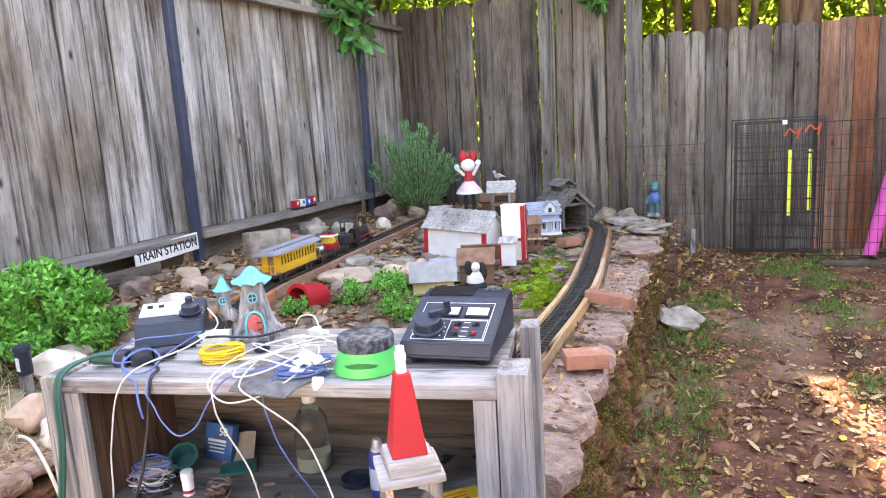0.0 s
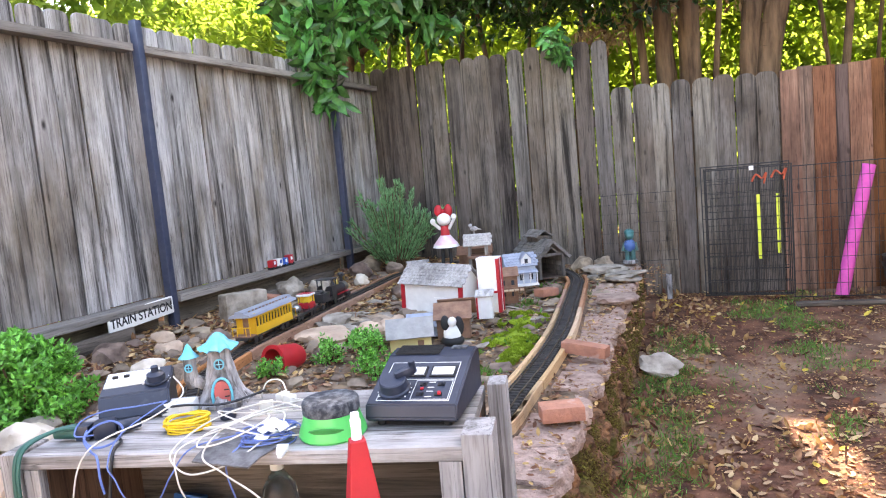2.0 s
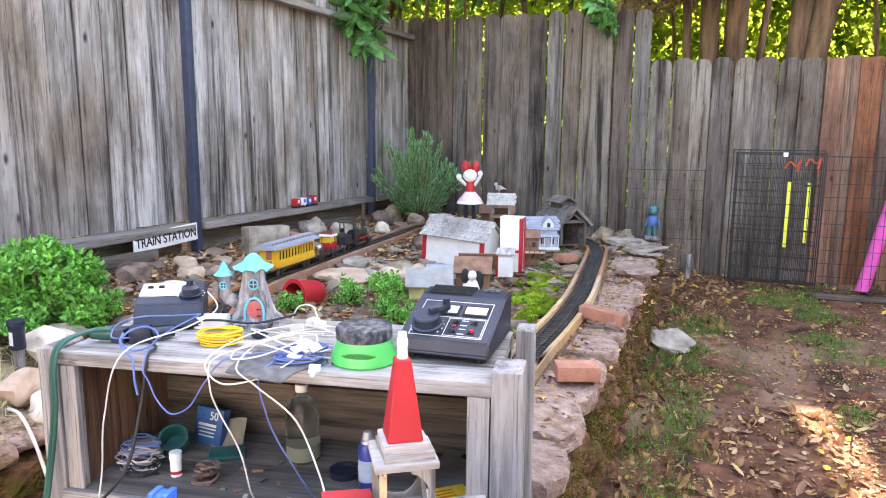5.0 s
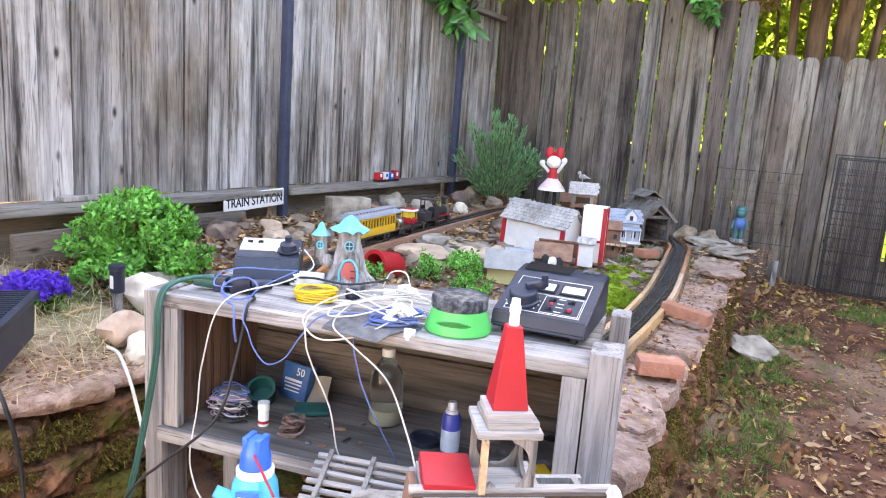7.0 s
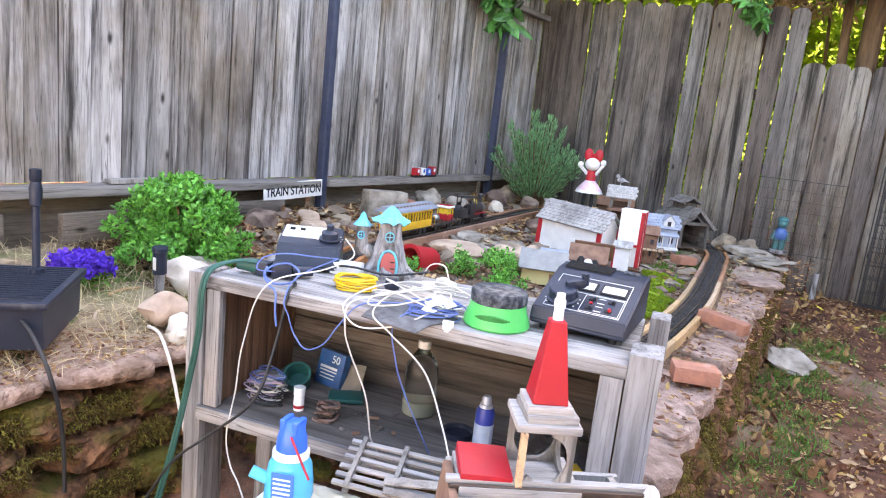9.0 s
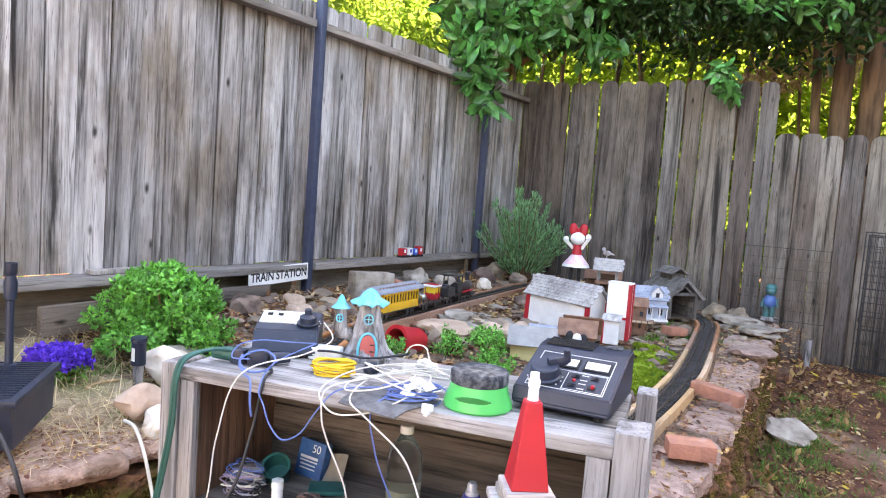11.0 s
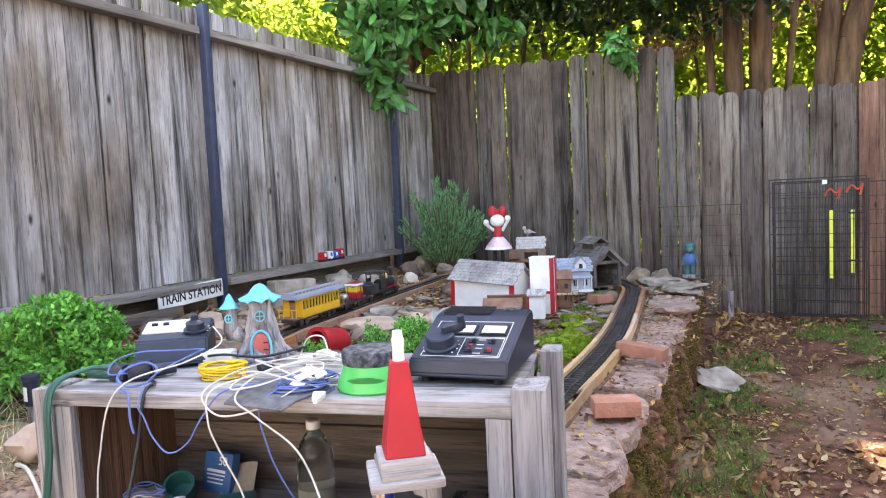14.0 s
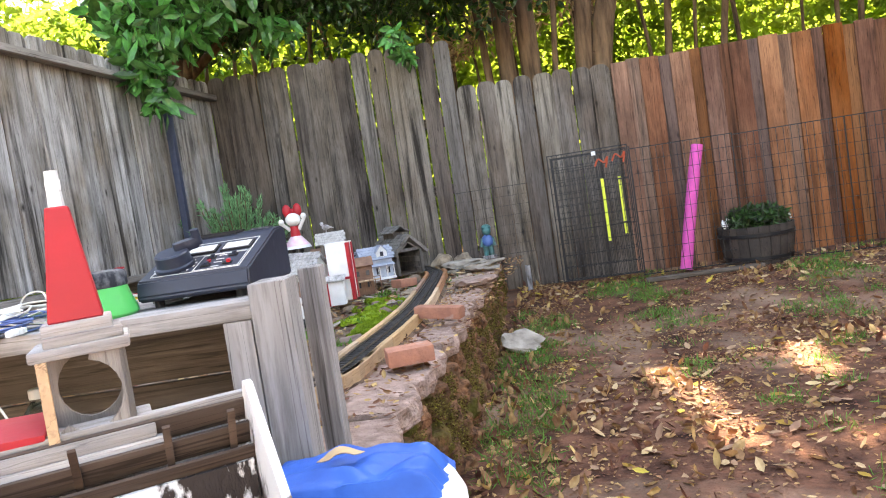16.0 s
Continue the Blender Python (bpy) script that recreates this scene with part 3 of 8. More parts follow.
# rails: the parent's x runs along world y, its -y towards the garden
# a dark sheet is added here so the board joints look shaded
part("backing", boxed((1.5, 0.022, 1.48), (8.3, 0.008, 1.38)), KICK, left_fence, "added dark sheet that stands in for shade in the joints")
for x0, x1 in ((-2.6, 2.84), (2.91, 4.80), (4.86, 5.6)):
    part("top_rail", boxed(((x0 + x1) / 2, -0.052, 2.115), (x1 - x0, 0.075, 0.042), bevel=0.004), RAIL_WOOD, left_fence, "grey rail")
    part("bottom_rail", boxed(((x0 + x1) / 2, -0.055, 0.742), (x1 - x0, 0.13, 0.04), bevel=0.004), RAIL_WOOD, left_fence, "grey ledge rail")
    part("kick_board", boxed(((x0 + x1) / 2, 0.012, 0.60), (x1 - x0, 0.03, 0.24)), KICK, left_fence, "dark dirty kick board")
for yp in (0.98, 2.875, 4.83):
    part("post", boxed((yp, -0.085, 1.40), (0.045, 0.05, 1.72), bevel=0.006), POLE_METAL, left_fence, "blue-black painted steel post")

FA = math.degrees(math.atan(0.11))
far_fence = thing("far_fence", "weathered board fence, grey-brown turning to orange redwood", "fence", pose(0, 5.945, 0, 0, 0, FA), kind="structure")
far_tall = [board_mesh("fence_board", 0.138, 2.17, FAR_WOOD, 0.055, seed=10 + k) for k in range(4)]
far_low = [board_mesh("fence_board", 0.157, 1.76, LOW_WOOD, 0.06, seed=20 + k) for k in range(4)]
far_red = [board_mesh("fence_board", 0.145, 1.75, RED_WOOD, 0.006, seed=30 + k) for k in range(4)]
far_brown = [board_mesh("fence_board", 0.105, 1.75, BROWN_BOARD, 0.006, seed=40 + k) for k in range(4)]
x, k = -2.86, 0
while x < 6.0:
    if x < -0.86:
        ms, gap, wob = far_tall, r.choice((0.0, 0.001, 0.002, 0.003, 0.007) if x < -1.9 else (0.003, 0.005, 0.007, 0.009)), 0.35
    elif x < 0.40:
        ms, gap, wob = far_low, r.choice((0.002, 0.004, 0.005, 0.008)), 0.4
    else:
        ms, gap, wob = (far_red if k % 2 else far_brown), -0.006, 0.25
    w = r.uniform(0.9, 1.05)
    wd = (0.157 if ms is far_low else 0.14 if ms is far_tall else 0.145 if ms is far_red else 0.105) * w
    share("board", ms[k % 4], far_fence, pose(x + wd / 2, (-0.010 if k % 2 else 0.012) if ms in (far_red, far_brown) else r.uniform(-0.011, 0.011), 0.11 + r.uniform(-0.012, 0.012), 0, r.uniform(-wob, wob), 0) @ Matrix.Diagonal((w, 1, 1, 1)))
    x += wd + gap
    k += 1
# same added dark sheet, for shaded joints along the redwood stretch
part("backing", boxed((3.24, 0.034, 0.98), (5.5, 0.01, 1.66)), KICK, far_fence, "added dark sheet that stands in for shade in the joints")
for z in (0.45, 1.05, 1.62):
    part("rail", boxed((1.5, 0.07, z), (9.0, 0.04, 0.085)), PANEL_WOOD, far_fence, "rail on the far side")

# plain boards that close the yard behind the camera
side_fence = thing("side_fence", "plain board fence closing the yard", "fence", pose(5.9, 0, 0, 0, 0, 90), kind="structure")
part("panel", boxed((1.0, 0, 0.95), (11.4, 0.03, 1.75)), RED_WOOD, side_fence)


# plain board wall added unseen behind the camera; closes the yard, cuts sky light
sky_block_wall = thing("sky_block_wall", "added unseen lapped board wall that blocks sky light", "wall", pose(1.0, -4.6, 0), kind="structure")
siding = mesh_of("siding_board", boxed((0, 0, 0.08), (10.0, 0.02, 0.17), (-4, 0, 0)), mat("pale_grey_siding", (0.44, 0.46, 0.48), 0.8, color2=(0.38, 0.40, 0.42), scale=4, bump=0.2, vary=0.05))
for k in range(17):
    share("siding_board", siding, sky_block_wall, pose(0, 0, 0.155 * k))
part("eave", boxed((0, 0.35, 2.70), (10.4, 0.9, 0.06), bevel=0.004), PANEL_WOOD, sky_block_wall, "dark wooden eave of the added wall")


# ---- retaining walls ----
def wall_block(seed, w, d, h, material, bulge=0.05):
    """A split-face block with a rounded, rough outer face towards +x."""
    bm = bmesh.new()
    n = 17
    rows = []
    for z, inset in ((0, 0.010), (h * 0.12, 0.002), (h * 0.28, -0.001), (h * 0.42, -0.003), (h * 0.56, -0.003), (h * 0.7, -0.002), (h * 0.84, 0.0), (h * 0.94, 0.004), (h, 0.013)):
        ring = []
        for i in range(n):
            t = i / (n - 1) * 2 - 1
            y = t * w / 2 * (1 - inset / w)
            x = -inset + bulge * (math.cos(t * 1.35) - 1) + 0.3 * bulge * noise.noise(Vector((t * 2.6 + seed * 5.1, z * 16, seed * 2.3))) + 0.2 * bulge * noise.noise(Vector((t * 7 + seed * 3.1, z * 45, seed)))
            ring.append(bm.verts.new((x, y, z)))
        ring.append(bm.verts.new((-d, w / 2 * 0.86, z)))
        ring.append(bm.verts.new((-d, -w / 2 * 0.86, z)))
        rows.append(ring)
    for a, b in zip(rows, rows[1:]):
        for i in range(len(a)):
            j = (i + 1) % len(a)
            bm.faces.new((a[i], a[j], b[j], b[i]))
    bm.faces.new(rows[-1])
    bm.faces.new(list(reversed(rows[0])))
    bmesh.ops.recalc_face_normals(bm, faces=bm.faces[:])
    return mesh_of("wall_block", bm, material, False)


blocks = [wall_block(k, 0.258, 0.24, 0.094, MOSS_STONE, 0.085) for k in range(7)]
caps = [wall_block(k + 9, 0.266, 0.27, 0.07, PINK_STONE, 0.055) for k in range(7)]
side_caps = [wall_block(k + 19, 0.285, 0.27, 0.052, PALE_CAP, 0.03) for k in range(4)]
long_wall = thing("retaining_wall", "mossy stacked block retaining wall with pinkish caps", "wall", kind="structure")
r = random.Random(11)
for course in range(5):
    y = 1.62 + (0.13 if course % 2 else 0)
    while y < 5.85:
        zb = -0.06 + course * 0.1 + (0.10 * smoothstep(3.8, 6.0, y) if course == 0 else 0)
        top = course == 4
        x = wall_x(y) + (4 - course) * 0.014 + r.uniform(-0.012, 0.012) + (0.015 if top else 0)
        share("cap_block" if top else "wall_block", r.choice(caps if top else blocks), long_wall,
              pose(x, y, zb + (r.uniform(-0.012, 0.008) if top else 0), r.uniform(-1.5, 1.5), r.uniform(-1.5, 2.5), r.uniform(-7, 7) + 3) @ Matrix.Diagonal((1, r.uniform(0.9, 1.04), 1, 1)))
        y += 0.272
    # behind the bench
for course in range(4):
    x = -1.66 + (0.12 if course % 2 else 0)
    while x < -0.5:
        share("wall_block", r.choice(blocks), long_wall, pose(x, 1.44 + 0.12 * (x + 1.6), -0.06 + course * 0.11, 0, 0, -83 + r.uniform(-5, 5)))
        x += 0.275
side_wall = thing("retaining_wall", "low terrace wall of mossy rounded blocks with flat pink caps", "wall", kind="structure")
for course in range(5):
    y = 1.16 - (0.11 if course % 2 else 0)
    while y > -1.4:
        top = course == 4
        x = side_x(y) + (4 - course) * 0.012 + r.uniform(-0.012, 0.012) + (0.02 if top else 0)
        share("cap_block" if top else "wall_block", r.choice(side_caps if top else blocks), side_wall,
              pose(x, y, -0.05 + course * 0.110 + (r.uniform(0.004, 0.016) if top else 0), r.uniform(-1.5, 1.5), r.uniform(-1, 3), -12 + r.uniform(-9, 9)) @ Matrix.Diagonal((1.3, r.uniform(1.0, 1.12), 1, 1)))
        y -= 0.28

# ---- trees and the green behind the fences ----
def tree(name, label, base, trunks, blobs, n, size, leaf, group=""):
    t = thing(name, label, "tree", pose(*base), group)
    for pts, r0, r1 in trunks:
        bm = bmesh.new()
        ps = spline(pts, 6)
        for i in range(len(ps) - 1):
            a, b = i / (len(ps) - 1), (i + 1) / (len(ps) - 1)
            tube(bm, ps[i], ps[i + 1], r0 + (r1 - r0) * a, r0 + (r1 - r0) * b, 10, False)
        part("trunk", bm, BARK, t)
    leaves("crown", in_blobs(blobs, n), size, leaf, t, 0.5)
    return t


# The upper crown blobs, above the view, are added to keep the yard shaded.
tree("tree", "tall many-stemmed tree with reddish brown bark", (-0.3, 7.5, 0.1),
     [([(-0.12, 0, 0), (-0.14, 0, 2), (-0.2, 0, 4), (-0.6, 0, 6)], 0.10, 0.07), ([(0.10, 0.05, 0), (0.1, 0, 2), (0.16, 0, 4), (0.5, 0.3, 6)], 0.12, 0.08),
      ([(-0.32, 0.1, 0), (-0.35, 0.1, 2), (-0.55, 0.1, 4), (-1.2, 0.2, 6)], 0.05, 0.03), ([(0.3, 0.2, 0), (0.34, 0.2, 2), (0.6, 0.2, 4.5)], 0.035, 0.025)],
     [(-2.4, 0.8, 5.6, 1.8, 1.0, 1.5), (-0.4, 0.6, 5.4, 1.7, 1.0, 1.4), (-1.4, 1.0, 7.4, 2.4, 1.0, 1.3), (0.8, 1.0, 7.2, 2.0, 1.0, 1.4), (-0.6, -0.5, 3.15, 0.55, 0.35, 0.25), (-1.2, 0.2, 3.3, 0.8, 0.5, 0.35), (0.1, -0.9, 3.2, 0.5, 0.3, 0.2)], 26000, 0.13, LEAF_DARK)
tree("tree", "broad leaning tree with thick grey-brown limbs", (0.45, 7.6, 0.1),
     [([(-0.1, 0, 0), (-0.1, 0, 2.0), (0.02, 0, 3.2), (0.2, 0, 5.5)], 0.11, 0.07), ([(0.02, 0, 0), (0.05, 0, 1.9), (0.35, 0, 3.2), (0.95, 0, 5.2)], 0.13, 0.09),
      ([(0.6, 0.1, 0), (0.75, 0.1, 2.0), (1.0, 0.1, 4.6)], 0.045, 0.03), ([(1.2, 0.3, 0), (1.35, 0.3, 2.2), (1.8, 0.3, 4.6)], 0.04, 0.03)],
     [(1.2, 0.8, 5.5, 1.8, 1.0, 1.5), (3.0, 0.8, 5.3, 1.8, 1.0, 1.6), (2.2, 1.0, 7.3, 2.4, 1.0, 1.3), (4.6, 1.0, 5.5, 1.5, 1.0, 1.7), (0.3, 0.8, 3.6, 0.9, 0.6, 0.35), (1.6, -0.5, 3.3, 0.8, 0.5, 0.3), (2.6, -0.6, 3.2, 0.9, 0.5, 0.35), (3.4, -0.4, 2.9, 0.8, 0.5, 0.4), (1.0, -0.9, 3.1, 0.5, 0.3, 0.2)], 26000, 0.13, LEAF_DARK)
corner_tree = tree("tree", "dense dark green tree overhanging the fence corner", (-3.7, 6.6, 0.1),
     [([(0, 0, 0), (0.1, -0.1, 2), (0.4, -0.6, 3.4), (0.8, -1.4, 4.4)], 0.12, 0.05), ([(0.1, -0.1, 2), (0.7, -0.9, 2.7), (1.1, -1.9, 2.45)], 0.05, 0.015),
      ([(0.2, -0.2, 2.4), (1.3, -0.3, 3.0), (2.6, -0.5, 2.9)], 0.05, 0.02)],
     [(0.3, -0.4, 3.1, 0.8, 0.8, 0.6), (0.9, -0.9, 3.0, 0.75, 0.6, 0.5), (1.0, -1.9, 2.55, 0.28, 0.3, 0.3), (1.05, -2.1, 2.2, 0.15, 0.18, 0.2), (1.08, -2.05, 1.98, 0.09, 0.1, 0.13), (2.0, -0.4, 3.05, 0.75, 0.5, 0.45), (2.8, -0.2, 3.0, 0.6, 0.5, 0.4), (1.5, -1.2, 2.95, 0.5, 0.4, 0.35),
      (0.4, -0.4, 4.3, 1.5, 1.3, 0.8), (2.2, 0.4, 4.4, 1.5, 1.0, 0.9), (-1.2, 0.6, 5.4, 1.8, 1.2, 1.5), (0.6, 1.6, 6.2, 2.0, 1.0, 1.6), (-2.2, 1.6, 6.6, 2.0, 1.0, 1.6)], 40000, 0.12, LEAF_DARK)
# the low boughs that hang into the garden
bough = [(0.80, -1.6, 2.66, 0.46, 0.42, 0.28), (0.98, -1.95, 2.34, 0.32, 0.32, 0.22), (1.25, -1.7, 2.5, 0.36, 0.3, 0.24), (1.04, -2.1, 2.03, 0.18, 0.18, 0.14), (1.12, -2.1, 1.80, 0.08, 0.09, 0.08), (0.7, -1.3, 2.95, 0.5, 0.4, 0.3), (1.4, -1.3, 2.85, 0.45, 0.4, 0.28), (1.55, -1.1, 2.45, 0.25, 0.25, 0.16)]
leaves("low_bough", np.concatenate([in_blobs([b], n, 0.2) for b, n in zip(bough, (420, 240, 220, 80, 24, 340, 340, 90))]), 0.155, LEAF_BOUGH_LIT, corner_tree, 0.5, 0.6)
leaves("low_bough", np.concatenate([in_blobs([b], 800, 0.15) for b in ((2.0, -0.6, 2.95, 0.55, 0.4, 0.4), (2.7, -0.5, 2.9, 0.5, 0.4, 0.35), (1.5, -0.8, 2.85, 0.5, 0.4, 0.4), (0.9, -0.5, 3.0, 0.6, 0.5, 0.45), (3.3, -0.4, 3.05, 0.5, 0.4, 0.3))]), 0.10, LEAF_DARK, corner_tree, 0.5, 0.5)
leaves("low_bough", np.concatenate([in_blobs([b], 60, 0.2) for b in ((2.55, -1.0, 2.2, 0.09, 0.08, 0.1), (2.62, -1.0, 2.08, 0.06, 0.06, 0.08))]), 0.11, LEAF_BOUGH_LIT, corner_tree, 0.5, 0.5)


# dense leaves added above the view to darken the fence corner
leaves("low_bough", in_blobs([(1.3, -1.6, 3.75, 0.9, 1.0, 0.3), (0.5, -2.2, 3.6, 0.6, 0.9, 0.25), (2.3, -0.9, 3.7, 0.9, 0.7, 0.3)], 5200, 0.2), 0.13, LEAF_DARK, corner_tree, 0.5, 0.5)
leaves("dry_bough", in_blobs([(3.2, 1.9, 2.9, 0.55, 0.3, 0.35), (4.0, 1.9, 3.1, 0.5, 0.3, 0.35), (2.5, 1.9, 2.7, 0.4, 0.3, 0.25)], 1500, 0.2), 0.10, TAN_LEAF, corner_tree, 0.35, 0.7)


def clumps(n, a, b, freq, cut):
    out = []
    while len(out) < n:
        p = rng.uniform(a, b)
        if noise.noise(Vector(p * freq)) > cut:
            out.append(p)
    return np.array(out)


leaves("low_bough", clumps(6200, np.array((-0.4, -0.6, 2.55)), np.array((8.2, 0.9, 4.2)), 0.9, 0.12), 0.11, LEAF_DARK, corner_tree, 0.5, 0.5)


def roofing(n, x0, x1, y0, y1, z0, z1):
    """Added unseen leaves, set up-sun so their shade falls on a stretch of the garden."""
    p = rng.uniform((x0, y0, z0), (x1, y1, z1), (n, 3))
    k = p[:, 2] / math.tan(radians(SUN_EL))
    p[:, 0] += k * math.sin(radians(SUN_AZ))
    p[:, 1] += k * math.cos(radians(SUN_AZ))
    return p - np.array((-3.7, 6.6, 0.1))


# leaf layers added out of view as sun and sky blockers, not a seen crown
leaves("high_crown", roofing(11500, -3.7, -0.2, 1.0, 6.0, 5.0, 7.0), 0.15, LEAF_DARK, corner_tree, 0.55, 0.4)
leaves("high_crown", roofing(7500, -0.2, 3.4, 0.6, 3.6, 5.4, 7.2), 0.15, LEAF_DARK, corner_tree, 0.55, 0.4)
leaves("high_crown", in_blobs([(0.7, -1.7, 3.75, 0.9, 1.1, 0.35), (1.6, -0.9, 3.8, 0.9, 0.8, 0.35), (0.3, -2.6, 3.7, 0.7, 0.8, 0.3), (0.5, -2.0, 4.2, 1.5, 1.8, 0.4), (1.8, -1.6, 4.3, 1.5, 1.5, 0.4)], 15000, 0.1), 0.15, LEAF_DARK, corner_tree, 0.55, 0.5)


# leaves hanging at the front of the crown, their light put into the colour
leaves("low_bough", clumps(900, np.array((0.7, -1.1, 2.62)), np.array((4.6, -0.3, 3.5)), 1.3, 0.10), 0.13, LEAF_BOUGH_LIT, corner_tree, 0.45, 0.5)
leaves("low_bough", clumps(260, np.array((4.2, -0.6, 2.55)), np.array((7.5, 0.0, 3.6)), 1.3, 0.18), 0.12, LEAF_BOUGH_LIT, corner_tree, 0.45, 0.5)


def in_box(n, a, b):
    return rng.uniform(a, b, (n, 3))


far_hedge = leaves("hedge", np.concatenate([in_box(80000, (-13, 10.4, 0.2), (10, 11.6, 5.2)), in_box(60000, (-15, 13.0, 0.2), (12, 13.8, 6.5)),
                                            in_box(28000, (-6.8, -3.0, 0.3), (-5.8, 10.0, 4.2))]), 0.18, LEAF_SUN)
# Dark leaves beyond the side fence are added unseen, to cut low sky light.
tagged(leaves("hedge", np.concatenate([in_box(16000, (6.3, -5.0, 0.2), (7.2, 8.5, 4.2)), in_box(5000, (6.4, -5.0, 4.2), (7.0, 8.5, 5.2))]), 0.2, LEAF_DARK, None, 0.5), "added unseen dark leaves that block sky light from the side", "hedge", kind="stuff")
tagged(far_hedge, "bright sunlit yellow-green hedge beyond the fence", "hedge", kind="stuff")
bm = bmesh.new()
bmesh.ops.create_grid(bm, x_segments=90, y_segments=24, size=1, matrix=Matrix.Translation((-8, 45, 7.5)) @ Matrix.Rotation(radians(90), 4, "X") @ Matrix.Diagonal((60, 8.5, 1, 1)))
for v in bm.verts:
    v.co.y += 2.0 * noise.noise(v.co * 0.3) + 0.8 * noise.noise(v.co * 0.9)
single("backdrop", bm, mat("distant_foliage", (0.34, 0.42, 0.05), 0.8, color2=(0.15, 0.22, 0.02), scale=0.9, bump=0.8, bscale=3, translucent=0.75), "far sunlit green foliage", "foliage", kind="structure")
for k in range(26):
    x = -5.5 + 0.42 * k + r.uniform(-0.1, 0.1)
    bm = bmesh.new()
    cord(bm, [(x, 9.4, 0), (x + r.uniform(-0.1, 0.1), 9.4, 2), (x + r.uniform(-0.4, 0.4), 9.4, 5)], r.uniform(0.015, 0.04), 4, 6)
    single("stem", bm, BARK, "thin upright stem beyond the fence", "stem", group="stems beyond the fence")


# ---- the bench and what stands on it ----
B = pose(-1.217, 0.876, 0, 0, 0, 13.5)  # the bench's front left corner; x along its front, y to its back
TOP = 0.806


def on_bench(x, y, z=TOP, rz=0):
    return B @ pose(x, y, z, 0, 0, rz)


bench = thing("potting_bench", "weathered grey timber bench with an open shelf below", "bench", B)
part("top_plank", boxed((0.457, 0.085, 0.792), (0.915, 0.17, 0.028), bevel=0.003), BENCH_WOOD, bench)
part("top_plank", boxed((0.457, 0.264, 0.792), (0.915, 0.182, 0.027), bevel=0.003), BENCH_WOOD, bench)
part("front_post", boxed((-0.024, 0.045, 0.395), (0.045, 0.09, 0.83), bevel=0.004), POST_WOOD, bench, "grey square front post")
part("front_post", boxed((0.936, 0.04, 0.405), (0.058, 0.09, 0.85), bevel=0.004), POST_WOOD, bench, "grooved grey square front post")
part("back_post", boxed((0.947, 0.33, 0.41), (0.042, 0.07, 0.83), bevel=0.004), POST_WOOD, bench)
part("back_post", boxed((-0.024, 0.33, 0.395), (0.045, 0.06, 0.80), bevel=0.004), POST_WOOD, bench)
part("face_strip", boxed((0.883, 0.012, 0.39), (0.042, 0.022, 0.775), bevel=0.002), POST_WOOD, bench)
part("face_strip", boxed((0.022, 0.012, 0.64), (0.035, 0.022, 0.273), bevel=0.002), POST_WOOD, bench)
part("side_panel", boxed((0.018, 0.19, 0.64), (0.02, 0.33, 0.273)), SHADED_BROWN_PANEL, bench, "brown inner side panel, darkened for the recess's shade")
part("side_panel", boxed((0.893, 0.19, 0.64), (0.02, 0.33, 0.273)), SHADED_BROWN_PANEL, bench)
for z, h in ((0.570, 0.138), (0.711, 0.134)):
    part("back_plank", boxed((0.457, 0.345, z), (0.91, 0.018, h), bevel=0.002), PANEL_WOOD, bench, "knotty brown back plank, darkened for the recess's shade")
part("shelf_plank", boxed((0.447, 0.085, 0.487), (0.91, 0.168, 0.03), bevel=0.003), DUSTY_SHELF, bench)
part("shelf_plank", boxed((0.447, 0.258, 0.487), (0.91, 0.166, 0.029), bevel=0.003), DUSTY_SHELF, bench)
part("shelf_edge", boxed((0.447, -0.005, 0.487), (0.905, 0.011, 0.032), bevel=0.002), BENCH_WOOD, bench, "pale grey shelf edge")
part("middle_leg", boxed((0.17, 0.12, 0.235), (0.045, 0.045, 0.475), bevel=0.003), POST_WOOD, bench)
part("bottom_rail", boxed((0.447, 0.33, 0.12), (0.9, 0.02, 0.1)), BENCH_WOOD, bench)


